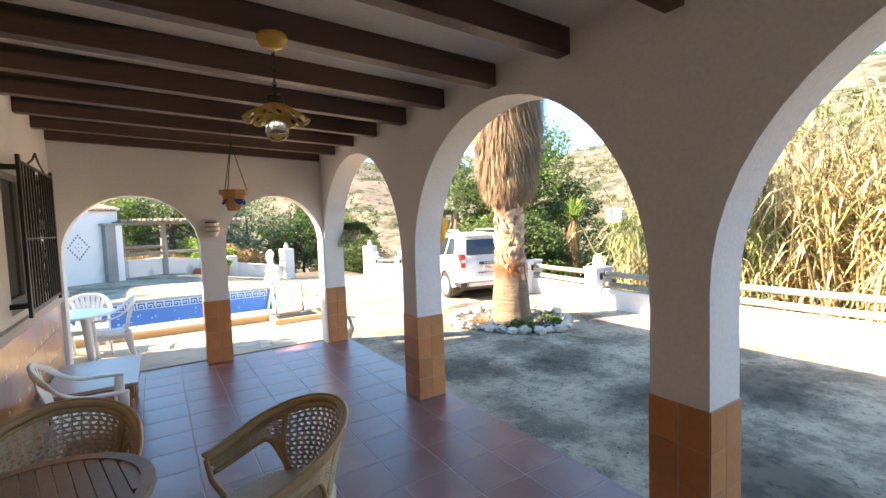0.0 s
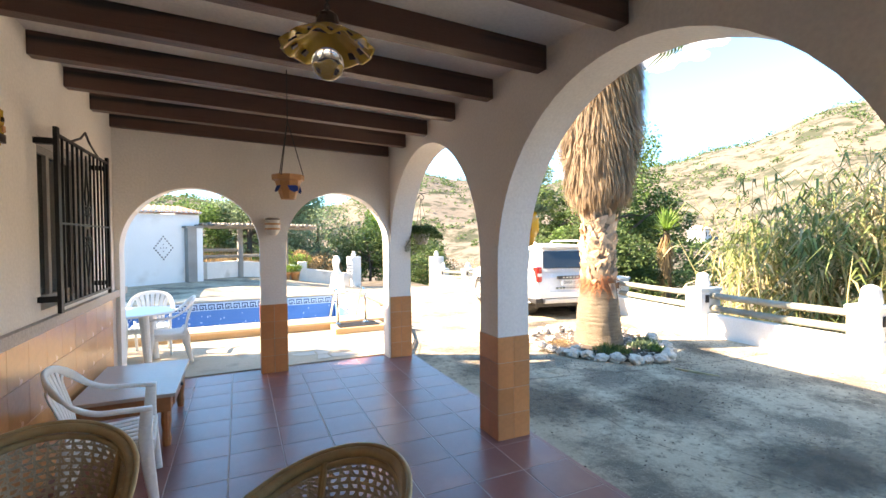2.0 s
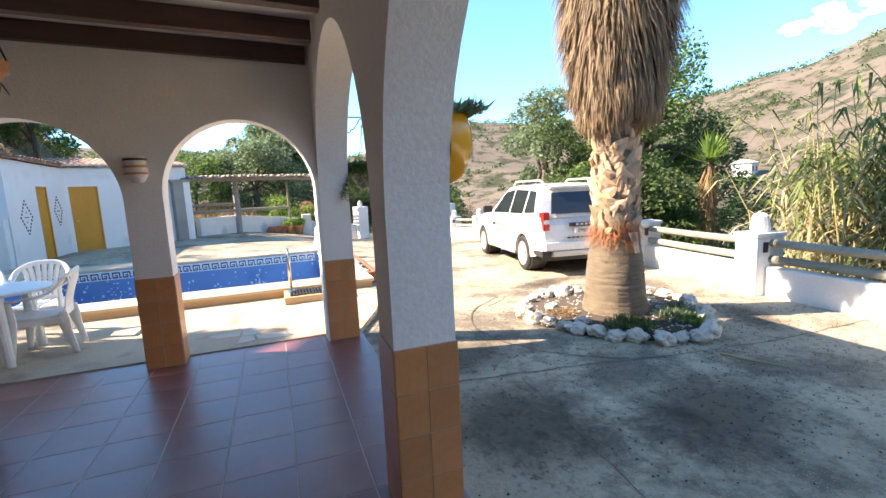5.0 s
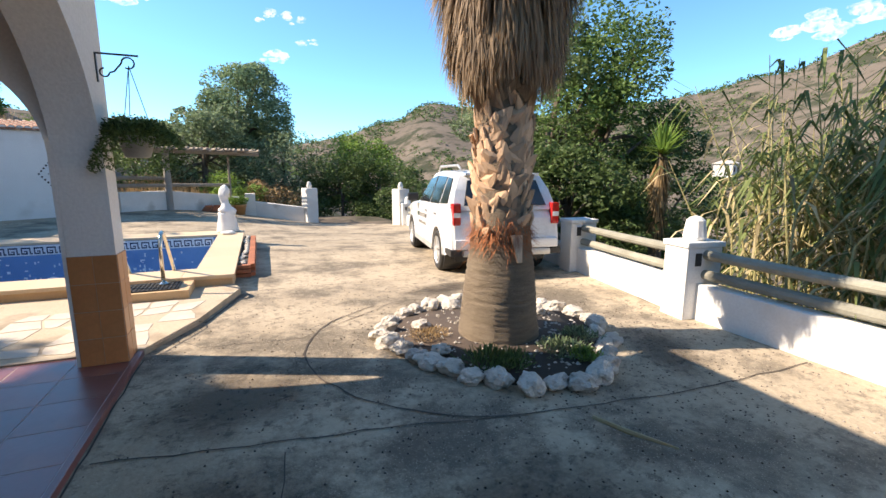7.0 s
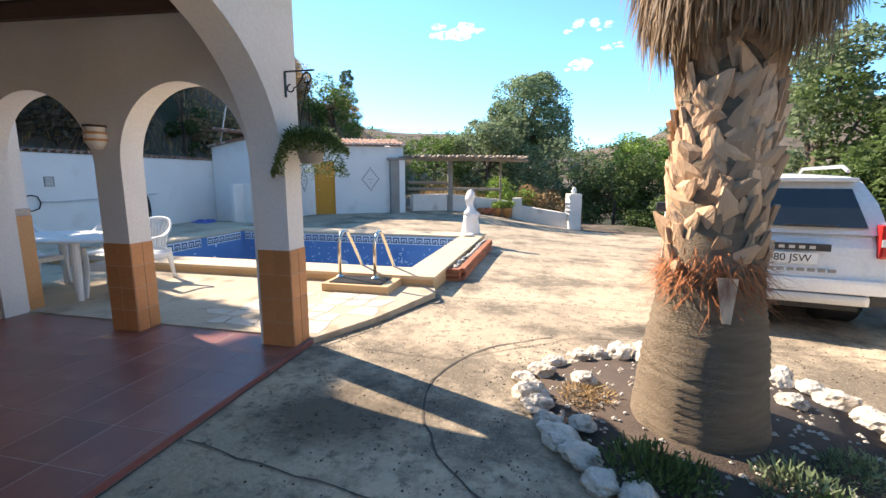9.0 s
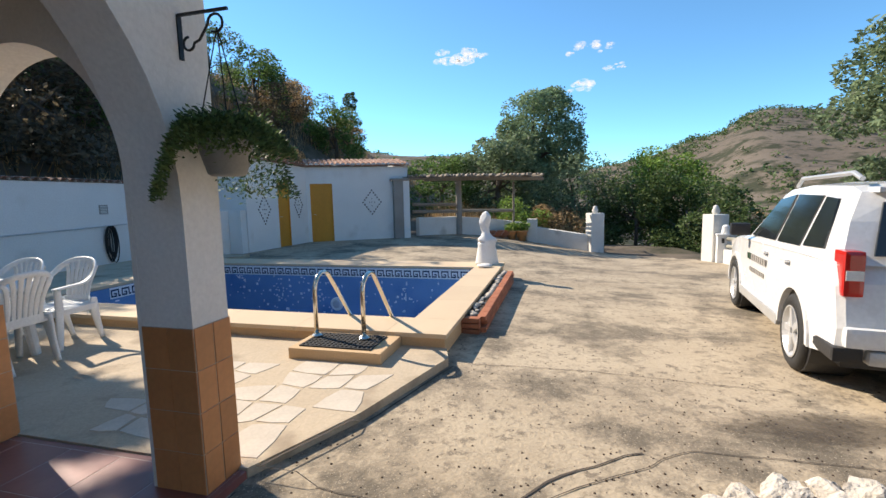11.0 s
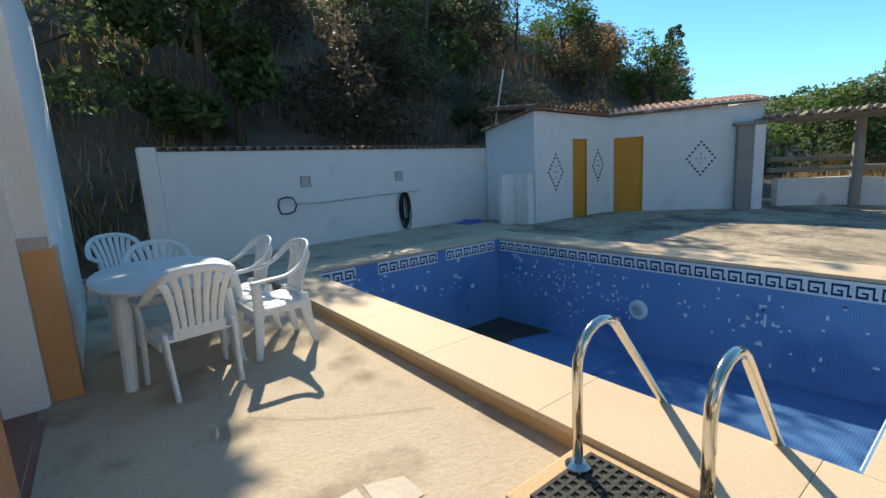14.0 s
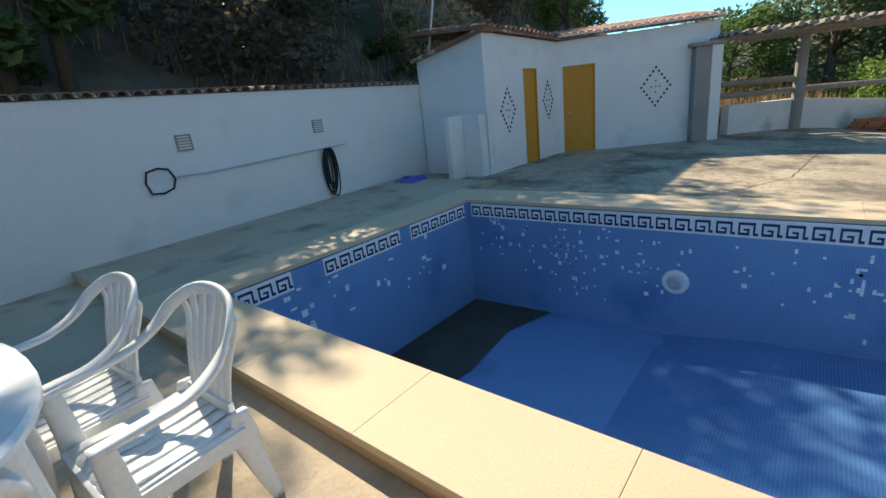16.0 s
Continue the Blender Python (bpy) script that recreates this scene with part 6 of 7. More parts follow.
sheet("terrace", [(-5.9, 6.203), (HX + 0.002, 6.203), (HX + 0.002, 6.025), (2.56, 6.025), (2.9, 6.75), (3.24, 7.9), (3.16, 8.157), (-3.55, 8.157), (-5.9, 8.157)], 0.012, 0.3, TERRACE, "pale worn concrete terrace beside the pool", "terrace")
sheet("pool_deck", [(-5.78, 8.16), (-3.64, 8.16), (-3.64, 13.0), (-3.5, 13.9), (-5.85, 13.9)], 0.135, 0.3, TERRACE, "worn concrete deck along the boundary wall", "terrace")
rf = random.Random(21)
NI, NJ = 8, 6
corner = [[Vector((0.95 + 0.27 * i + rf.uniform(-0.08, 0.08), 6.14 + 0.25 * j + 0.05 * i * (j / NJ) + rf.uniform(-0.07, 0.07), 0)) for i in range(NI + 1)] for j in range(NJ + 1)]
for i, j in ((i, j) for i in range(NI) for j in range(NJ)):
    q = [corner[j][i], corner[j][i + 1], corner[j + 1][i + 1], corner[j + 1][i]]
    ctr = sum(q, Vector()) / 4
    if ctr.y > 7.50 or ctr.x > 2.45 + 0.30 * (ctr.y - 6.05) or rf.random() > (0.8 if ctr.x > 1.45 else 0.35):
        continue
    x, y, a = ctr.x, ctr.y, 0
    pts = []
    for k in range(4):
        b, e = q[k] - ctr, q[(k + 1) % 4] - ctr
        pts += [b * rf.uniform(0.84, 0.95), (b + e) / 2 * rf.uniform(0.88, 1.02)]
    pts = [(v.x, v.y) for v in pts]
    bm = bmesh.new()
    n = len(pts)
    top = [bm.verts.new((px * 0.975, py * 0.975, 0.006)) for px, py in pts]
    bot = [bm.verts.new((px, py, -0.02)) for px, py in pts]
    bm.faces.new(top)
    for j2 in range(n):
        bm.faces.new((bot[j2], bot[(j2 + 1) % n], top[(j2 + 1) % n], top[j2]))
    o = tagged(part("flagstone", bm, FLAG), "pale irregular flagstone set in the terrace", "flagstone", "flagstones")
    o.matrix_world = pose(x, y, 0.010, 0, 0, a)


def crack(pts, w, mat, label, name="crack", wob=0.03):
    bm = bmesh.new()
    dense = []
    for (x0, y0), (x1, y1) in zip(pts, pts[1:]):
        n = max(2, int(math.hypot(x1 - x0, y1 - y0) / 0.12))
        dense += [(x0 + (x1 - x0) * k / n, y0 + (y1 - y0) * k / n) for k in range(n)]
    dense.append(pts[-1])
    row = []
    for k, (x, y) in enumerate(dense):
        a, b = dense[max(0, k - 1)], dense[min(len(dense) - 1, k + 1)]
        d = Vector((b[0] - a[0], b[1] - a[1], 0)).normalized()
        t = Vector((-d.y, d.x, 0))
        c = Vector((x, y, 0)) + t * wob * noise.noise((x * 4, y * 4, 2))
        ww = 0.55 * w * (0.6 + 0.8 * abs(noise.noise((x * 7, y * 7, 5))))
        row.append([bm.verts.new((q.x, q.y, max(yard(q.x, q.y), 0.0125 if 6.02 < q.y < 8.15 and q.x < 2.9 else -9) + 0.006)) for q in (c - t * ww, c + t * ww)])
    for a, b in zip(row, row[1:]):
        bm.faces.new((a[0], a[1], b[1], b[0]))
    o = part(name, bm, mat)
    tagged(o, label, "crack", kind="structure")


CRACKMAT = material("dark crack", (0.05, 0.04, 0.032), (0.10, 0.08, 0.065), 1.0, 9, 0.3)
arc = [(5.6 + 1.78 * math.cos(radians(a)), 5.5 + 1.5 * math.sin(radians(a))) for a in range(120, 252, 8)]
crack(arc, 0.016, CRACKMAT, "curved groove in the concrete round the palm bed")
crack([(2.62, 4.45), (3.28, 4.34), (4.03, 4.27), (4.97, 4.10), (6.3, 3.94), (7.8, 3.9)], 0.012, CRACKMAT, "straight joint across the concrete yard")
crack([(2.6, 6.05), (3.85, 6.0), (5.0, 6.9), (8.2, 7.0)], 0.008, CRACKMAT, "crack in the concrete yard")
crack([(3.4, 8.0), (4.4, 8.1), (6.0, 8.0)], 0.008, CRACKMAT, "crack in the concrete yard")
crack([(3.5, 10.6), (5.0, 10.7), (6.2, 10.5)], 0.008, CRACKMAT, "crack in the concrete yard")
crack([(3.5, 13.6), (6.5, 13.9), (8.5, 13.8)], 0.010, CRACKMAT, "crack in the concrete yard")
crack([(-0.2, 13.3), (0.6, 15.0), (1.0, 19.0)], 0.010, CRACKMAT, "joint in the concrete yard")
crack([(0.2, 7.0), (0.6, 7.4), (0.9, 7.9)], 0.004, CRACKMAT, "thin crack in the terrace")
crack([(3.9, 1.0), (3.4, 2.6), (3.6, 4.2)], 0.007, CRACKMAT, "crack in the concrete yard")
crack([(2.57, -4), (2.575, 2), (2.57, 5.9)], 0.016, CRACKMAT, "dirt line along the porch edge", wob=0.02)
crack([(2.62, 6.06), (2.95, 6.75), (3.28, 7.9)], 0.020, CRACKMAT, "dirt line along the terrace edge", wob=0.02)
# old stains whose dark colour also deepens the shade beside the porch
STAIN_SHADE = bpy.data.materials.new("old dark stain and deepened shade on concrete")
STAIN_SHADE.use_nodes = True
sn, sl = STAIN_SHADE.node_tree.nodes, STAIN_SHADE.node_tree.links
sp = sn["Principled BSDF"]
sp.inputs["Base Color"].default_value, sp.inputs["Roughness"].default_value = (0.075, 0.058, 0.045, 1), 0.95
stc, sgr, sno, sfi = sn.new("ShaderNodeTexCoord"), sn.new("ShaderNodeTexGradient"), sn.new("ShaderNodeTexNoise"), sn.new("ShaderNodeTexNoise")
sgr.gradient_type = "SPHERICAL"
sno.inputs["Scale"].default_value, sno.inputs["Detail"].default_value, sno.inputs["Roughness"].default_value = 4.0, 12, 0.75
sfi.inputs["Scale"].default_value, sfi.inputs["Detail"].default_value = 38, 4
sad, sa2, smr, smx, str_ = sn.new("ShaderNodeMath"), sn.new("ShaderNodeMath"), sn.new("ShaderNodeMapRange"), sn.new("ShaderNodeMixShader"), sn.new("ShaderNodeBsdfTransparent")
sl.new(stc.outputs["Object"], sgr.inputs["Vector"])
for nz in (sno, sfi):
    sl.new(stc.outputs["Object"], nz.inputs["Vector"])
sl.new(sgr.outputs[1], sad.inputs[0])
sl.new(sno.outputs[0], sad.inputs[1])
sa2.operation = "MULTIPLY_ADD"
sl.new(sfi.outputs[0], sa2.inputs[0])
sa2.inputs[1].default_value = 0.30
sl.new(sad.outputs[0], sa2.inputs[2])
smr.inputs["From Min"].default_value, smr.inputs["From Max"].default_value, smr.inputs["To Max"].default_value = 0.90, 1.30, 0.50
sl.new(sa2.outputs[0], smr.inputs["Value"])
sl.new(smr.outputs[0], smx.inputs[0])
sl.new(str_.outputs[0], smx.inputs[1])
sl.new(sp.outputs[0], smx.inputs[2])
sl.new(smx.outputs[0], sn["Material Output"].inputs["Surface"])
# most patches lie in the porch shade, painting that ground darker
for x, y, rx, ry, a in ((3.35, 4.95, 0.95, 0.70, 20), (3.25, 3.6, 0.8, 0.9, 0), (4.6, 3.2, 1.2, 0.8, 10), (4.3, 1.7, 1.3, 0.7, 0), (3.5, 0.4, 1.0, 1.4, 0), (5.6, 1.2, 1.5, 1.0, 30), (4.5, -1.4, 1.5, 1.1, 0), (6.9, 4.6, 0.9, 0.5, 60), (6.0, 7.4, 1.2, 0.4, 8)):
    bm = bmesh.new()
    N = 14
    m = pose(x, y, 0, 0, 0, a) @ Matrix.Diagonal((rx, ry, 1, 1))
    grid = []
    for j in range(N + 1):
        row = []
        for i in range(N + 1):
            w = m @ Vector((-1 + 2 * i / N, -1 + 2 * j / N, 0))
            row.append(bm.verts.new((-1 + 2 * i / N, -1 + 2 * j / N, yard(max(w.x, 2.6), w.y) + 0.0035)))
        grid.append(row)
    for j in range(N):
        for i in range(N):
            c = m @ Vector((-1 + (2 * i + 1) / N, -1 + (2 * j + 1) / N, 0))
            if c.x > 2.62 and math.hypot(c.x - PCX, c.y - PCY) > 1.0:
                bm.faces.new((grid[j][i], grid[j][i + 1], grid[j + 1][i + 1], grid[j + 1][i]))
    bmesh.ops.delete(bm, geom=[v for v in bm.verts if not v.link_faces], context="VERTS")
    tagged(part("ground_stain", bm, STAIN_SHADE), "old dark stain with deepened shade on the concrete yard", "stain", kind="structure").matrix_world = m
# dropped berries and grit
gr = bmesh.new()
for k in range(5200):
    if k < 3400:
        a, d = rng.uniform(0, 6.283), abs(rng.gauss(0, 1.5))
        x, y = PCX + d * math.cos(a) * 1.2, PCY - 0.3 + d * math.sin(a) * 1.3
    else:
        x, y = rng.uniform(2.7, 7.8), rng.uniform(0.5, 15)
    if not (2.62 < x < 7.8) or math.hypot(x - PCX, y - PCY) < 1.15:
        continue
    s = rng.uniform(0.0025, 0.0075)
    z = yard(x, y)
    v = [gr.verts.new((x + s * c, y + s * e, z + h)) for c, e, h in ((-1, -1, 0), (1, -1, 0), (1, 1, 0), (-1, 1, 0), (0, 0, s * 1.3))]
    for j in range(4):
        gr.faces.new((v[j], v[(j + 1) % 4], v[4]))
tagged(part("fallen_berries", gr, BROWNGLAZE), "dark berries and grit scattered on the concrete", "litter", kind="stuff")
bm = bmesh.new()
for k in range(380):
    a, d = rng.uniform(0, 6.283), 0.95 * rng.random() ** 0.5
    x, y = PCX + d * math.cos(a), PCY + d * math.sin(a)
    if d < 0.4:
        continue
    s = rng.uniform(0.008, 0.02)
    z = yard(PCX, PCY) + 0.035 + 0.075 * (1 - d) + 0.004
    v = [bm.verts.new((x + s * c, y + s * e, z + h)) for c, e, h in ((-1, -.7, 0), (1, -.8, 0), (.8, 1, 0), (-1, .8, 0), (0, 0, s))]
    for j in range(4):
        bm.faces.new((v[j], v[(j + 1) % 4], v[4]))
tagged(part("pebble_litter", bm, STONE), "small pale pebbles on the palm bed", "pebbles", kind="stuff")
bm = bmesh.new()
tube(bm, [(5.42, 3.82, -0.04), (5.5, 3.6, -0.035), (5.65, 3.38, -0.045)], [0.012, 0.016, 0.006], 6)
tagged(part("palm_stalk", bm, CANE_DRY), "dry pale palm stalk lying on the concrete", "stalk")

# ---- porch fittings ----
# iron grille before the window
gri = empty("window_grille", pose(HX + 0.12, 0, 0))
tagged(gri, "black wrought iron window grille with a scrolled centre", "grille")
gy0, gy1, gz0, gz1 = 3.72, 5.08, 1.18, 2.47
part("grille_frame", box(box(box(cbox(-0.012, 0.012, gy0, gy0 + 0.05, gz0, gz1), -0.012, 0.012, gy1 - 0.05, gy1, gz0, gz1), -0.01, 0.01, gy0 + 0.05, gy1 - 0.05, gz0 + 0.04, gz0 + 0.06), -0.01, 0.01, gy0 + 0.05, gy1 - 0.05, gz1 - 0.06, gz1 - 0.04), IRON, gri)
part("cross_bar", cbox(-0.008, 0.008, gy0 + 0.05, gy1 - 0.05, 1.80, 1.815), IRON, gri)
for k in range(1, 12):
    y = gy0 + 0.025 + (gy1 - gy0 - 0.05) * k / 12
    if k == 6:
        continue
    part("bar", cbox(-0.007, 0.007, y - 0.008, y + 0.008, gz0 + 0.06, gz1 - 0.06), IRON, gri)
ym = (gy0 + gy1) / 2


def scroll(y, z, r, turns, flip, up):
    pts = []
    for k in range(22):
        a = k / 21 * turns * 2 * math.pi
        rr = r * (1 - 0.75 * k / 21)
        pts.append((0, y + flip * (r - rr * math.cos(a)), z + up * rr * math.sin(a)))
    bm = bmesh.new()
    tube(bm, pts, 0.006, 6)
    return bm


for zc, up in ((1.80, 1), (1.80, -1)):
    for fl in (-1, 1):
        part("scroll", scroll(ym, zc + up * 0.12, 0.055, 1.3, fl, up), IRON, gri)
        bm = bmesh.new()
        tube(bm, [(0, ym, zc + up * 0.02), (0, ym + fl * 0.05, zc + up * 0.25), (0, ym + fl * 0.01, zc + up * 0.42), (0, ym, zc + up * 0.58)], 0.007, 6)
        part("scroll", bm, IRON, gri)
bm = bmesh.new()
tube(bm, [(0, gy0 + 0.3, gz1 - 0.05), (0, ym - 0.12, gz1 + 0.03), (0, ym, gz1 + 0.10), (0, ym + 0.12, gz1 + 0.03), (0, gy1 - 0.3, gz1 - 0.05)], 0.009, 6)
part("crest", bm, IRON, gri)
for y in (gy0, gy1 - 0.05):
    for z in (gz0 + 0.08, gz1 - 0.12):
        part("bracket", cbox(-0.12, -0.0125, y, y + 0.05, z, z + 0.04), IRON, gri)
# window behind
win = empty("window_1", pose(HX - 0.16, 0, 0))
tagged(win, "dark window behind an iron grille", "window", kind="structure")
part("window_frame", box(box(box(box(cbox(-0.03, 0.03, WY0, WY0 + 0.06, WZ0, WZ1), -0.03, 0.03, WY1 - 0.06, WY1, WZ0, WZ1), -0.03, 0.03, WY0 + 0.06, WY1 - 0.06, WZ0, WZ0 + 0.06), -0.03, 0.03, WY0 + 0.06, WY1 - 0.06, WZ1 - 0.06, WZ1), -0.03, 0.03, (WY0 + WY1) / 2 - 0.03, (WY0 + WY1) / 2 + 0.03, WZ0 + 0.06, WZ1 - 0.06), GREY, win)
for a, b in ((WY0 + 0.06, (WY0 + WY1) / 2 - 0.03), ((WY0 + WY1) / 2 + 0.03, WY1 - 0.06)):
    part("pane", cbox(-0.004, 0.004, a, b, WZ0 + 0.06, WZ1 - 0.06), CARGLASS, win)
# the second window and grille
copy_thing(gri, pose(HX + 0.12, -WGAP, 0))
copy_thing(win, pose(HX - 0.16, -WGAP, 0)).name = "window_2"

# ceramic face on the wall: plain shape
bm = bmesh.new()
bmesh.ops.create_uvsphere(bm, u_segments=20, v_segments=14, radius=1)
for v in bm.verts:
    v.co = Vector((max(v.co.x, 0) * 0.07, v.co.y * 0.115 * (1 - 0.25 * max(0, -v.co.z)), v.co.z * 0.17))
    v.co.x += 0.02 * noise.noise(v.co * 25) if v.co.x > 0.01 else 0
box(bm, 0, 0.045, -0.11, 0.11, 0.075, 0.10, 0.006)
box(bm, 0, 0.05, -0.055, 0.055, 0.105, 0.20, 0.012)
box(bm, 0, 0.04, -0.035, 0.035, -0.215, -0.15, 0.008)
mask = tagged(part("wall_mask", bm, CERAMIC, smooth=False), "yellow glazed ceramic wall ornament", "ornament")
mask.matrix_world = pose(HX + 0.002, 3.08, 2.33)
part("stripe", cbox(0.055, 0.075, -0.05, 0.05, -0.10, -0.05, 0.005), BROWNGLAZE, mask)
for y in (-0.03, 0.03):
    part("dark_spot", cbox(0.05, 0.072, y - 0.014, y + 0.014, 0.02, 0.045, 0.004), BROWNGLAZE, mask)
    part("red_spot", cbox(0.05, 0.070, y * 1.5 - 0.018, y * 1.5 + 0.018, -0.035, 0.0, 0.004), CLAY, mask)
# small jug on the middle pier
jug = tagged(part("wall_jug", lathe(bmesh.new(), [(0.045, -0.11), (0.085, -0.05), (0.09, 0.0), (0.075, 0.05), (0.085, 0.08), (0.088, 0.11), (0.07, 0.115)], 18), MORTAR, smooth=True), "small pale clay jug with brown bands hung on the pier", "jug")
jug.matrix_world = pose(0.66, EY0 - 0.075, 1.84)
for z in (-0.03, 0.03, 0.09):
    part("stripe", lathe(bmesh.new(), [(0.0905, z - 0.010), (0.0935, z), (0.0905, z + 0.010)], 18), CLAY if z < 0.05 else BROWNGLAZE, jug)

# pendant lamp
pl = empty("pendant_lamp", pose(0.60, 1.58, 0))
tagged(pl, "yellow glazed ceramic pendant lamp on a chain", "lamp")
part("ceiling_rose", lathe(bmesh.new(), [(0.025, 2.795), (0.065, 2.815), (0.082, 2.85), (0.078, 2.872)], 24), CERAMIC, pl, smooth=True)
for k in range(12):
    bm = bmesh.new()
    z = 2.555 + k * 0.0205
    pts = [(0.009 * math.cos(a) if k % 2 else 0, 0 if k % 2 else 0.009 * math.cos(a), z + 0.017 * math.sin(a)) for a in (2 * math.pi * j / 10 for j in range(11))]
    tube(bm, pts, 0.0028, 5)
    part("chain_link", bm, IRON, pl)
part("socket", lathe(bmesh.new(), [(0.02, 2.56), (0.04, 2.545), (0.05, 2.50)], 16), BROWNGLAZE, pl)
bm = bmesh.new()
prof = [(0.04, 2.505), (0.09, 2.480), (0.15, 2.435), (0.175, 2.412), (0.165, 2.413), (0.10, 2.46), (0.04, 2.49)]
rings = []
for r, z in prof:
    rings.append([bm.verts.new((r * (1 + (0.045 * math.sin(12 * a) if r > 0.12 else 0)) * math.cos(a), r * (1 + (0.045 * math.sin(12 * a) if r > 0.12 else 0)) * math.sin(a), z + (0.008 * math.sin(12 * a) if r > 0.14 else 0))) for a in (2 * math.pi * k / 72 for k in range(72))])
for a, b in zip(rings, rings[1:]):
    for k in range(72):
        bm.faces.new((a[k], a[(k + 1) % 72], b[(k + 1) % 72], b[k]))
sh = part("shade", bm, CERAMIC, pl, "scalloped yellow shade with brown leaves", smooth=True)
for k in range(12):
    a = 30 * k
    part("painted_leaf", cbox(0.157, 0.183, -0.022, 0.022, 2.405, 2.413, 0.002), BROWNGLAZE, sh).matrix_basis = pose(0, 0, 0, 0, 0, a) @ Matrix.Translation((0.138, 0, 2.440)) @ pose(0, 0, 0, 0, 38, 25) @ Matrix.Translation((-0.17, 0, -2.417))
bm = bmesh.new()
bmesh.ops.create_uvsphere(bm, u_segments=24, v_segments=16, radius=0.062)
g = part("bulb", bm, CLEARGLASS, pl, "large clear glass bulb", smooth=True)
g.matrix_basis = pose(0, 0, 2.36)

# hanging pot in the porch
hp = empty("hanging_pot", pose(0.64, 3.56, 0))
tagged(hp, "painted clay pot hanging on thin cords", "plant pot")
part("pot", lathe(bmesh.new(), [(0.055, 2.0), (0.075, 2.06), (0.10, 2.14), (0.122, 2.15), (0.125, 2.19), (0.11, 2.19), (0.09, 2.12)], 8), CLAY, hp)
for a in (20, 110, 200, 290):
    q = part("blue_flower", bmesh.new(), BLUEGLAZE, hp, "painted blue flower")
    bm = bmesh.new()
    lathe(bm, [(0.002, 0), (0.045, 0.002), (0.03, 0.006)], 7)
    bm.to_mesh(q.data)
    bm.free()
    q.matrix_basis = pose(0, 0, 2.09, 0, 0, a) @ pose(0.083, 0, 0, 0, 66, 0)
for a in (0, 120, 240):
    bm = bmesh.new()
    tube(bm, [(0.12 * math.cos(radians(a)), 0.12 * math.sin(radians(a)), 2.18), (0.0, 0.0, 2.62), (0, 0, 3.02)], 0.004, 5)
    part("cord", bm, IRON, hp)

# socket and cable by the window
so = empty("wall_socket", pose(HX, 2.72, 1.13))
tagged(so, "white surface socket with a loose black cable", "socket")
part("box", cbox(0, 0.05, -0.05, 0.05, -0.05, 0.06, 0.006), PLASTIC, so)
bm = bmesh.new()
tube(bm, [(0.03, 0.02, -0.05), (0.03, 0.02, -0.17), (0.035, 0.07, -0.27), (0.035, 0.11, -0.36), (0.035, 0.05, -0.42), (0.03, 0.0, -0.30), (0.03, 0.02, -0.20), (0.03, 0.03, -0.45), (0.03, 0.03, -0.60)], 0.007, 6)
part("cable", bm, RUBBER, so)

# bracket and hanging baskets on the outside
def basket(at, pot_mat, seed, label):
    b = empty("hanging_basket", pose(*at))
    tagged(b, label, "hanging plant")
    part("pot", lathe(bmesh.new(), [(0.07, -0.11), (0.085, -0.10), (0.125, 0.04), (0.135, 0.05), (0.115, 0.05)], 20), pot_mat, b, smooth=True)
    r = random.Random(seed)
    bm = bmesh.new()
    for k in range(6800):
        a = r.uniform(0, 6.283)
        f = r.random()
        d = Vector((math.cos(a), math.sin(a), 0))
        rr = 0.05 + 0.25 * f ** 0.7
        droop = -0.46 * max(0, f - 0.40) * (1.0 if math.cos(a - 2.6) > -0.3 else 0.35)
        p = d * rr + Vector((0, 0, 0.07 + 0.10 * r.random() * (1 - f) + droop + r.gauss(0, 0.018)))
        u = (d * r.uniform(0.3, 1) + Vector((r.gauss(0, .5), r.gauss(0, .5), r.uniform(-0.2, 0.9)))).normalized() * r.uniform(0.022, 0.042)
        w = u.cross(Vector((r.gauss(0, 1), r.gauss(0, 1), 1))).normalized() * 0.006
        bm.faces.new([bm.verts.new(q) for q in (p, p + u * 0.6 + w, p + u, p + u * 0.6 - w)])
    part("foliage", bm, LEAF_DARK, b, "trailing fleshy green leaves")
    return b


bk = basket((2.70, 5.88, 1.70), POTGREY, 51, "grey hanging pot with trailing succulent leaves")
for a in (0, 120, 240):
    bm = bmesh.new()
    tube(bm, [(0.12 * math.cos(radians(a)), 0.12 * math.sin(radians(a)), 0.05), (0.0, 0, 0.56)], 0.003, 5)
    part("wire", bm, IRON, bk)
br = empty("iron_bracket", pose(PO, 5.87, 2.33))
tagged(br, "scrolled black iron bracket on the pier", "bracket")
part("arm", cbox(0, 0.27, -0.006, 0.006, -0.006, 0.006), IRON, br)
part("back_plate", cbox(0.0, 0.008, -0.012, 0.012, -0.20, 0.0), IRON, br)
bm = bmesh.new()
pts = [(0.05 + 0.03 * math.cos(a), 0, -0.13 + 0.03 * math.sin(a)) for a in (radians(q) for q in range(0, -300, -30))][::-1]
pts += [(0.11, 0, -0.12), (0.15, 0, -0.07)] + [(0.20 + 0.04 * math.cos(a), 0, -0.055 + 0.04 * math.sin(a)) for a in (radians(q) for q in range(180, -150, -30))]
tube(bm, pts, 0.006, 6)
part("scroll", bm, IRON, br)
# second bracket, high on the far pier's outside
copy_thing(br, pose(PO, 0.24, 2.05))
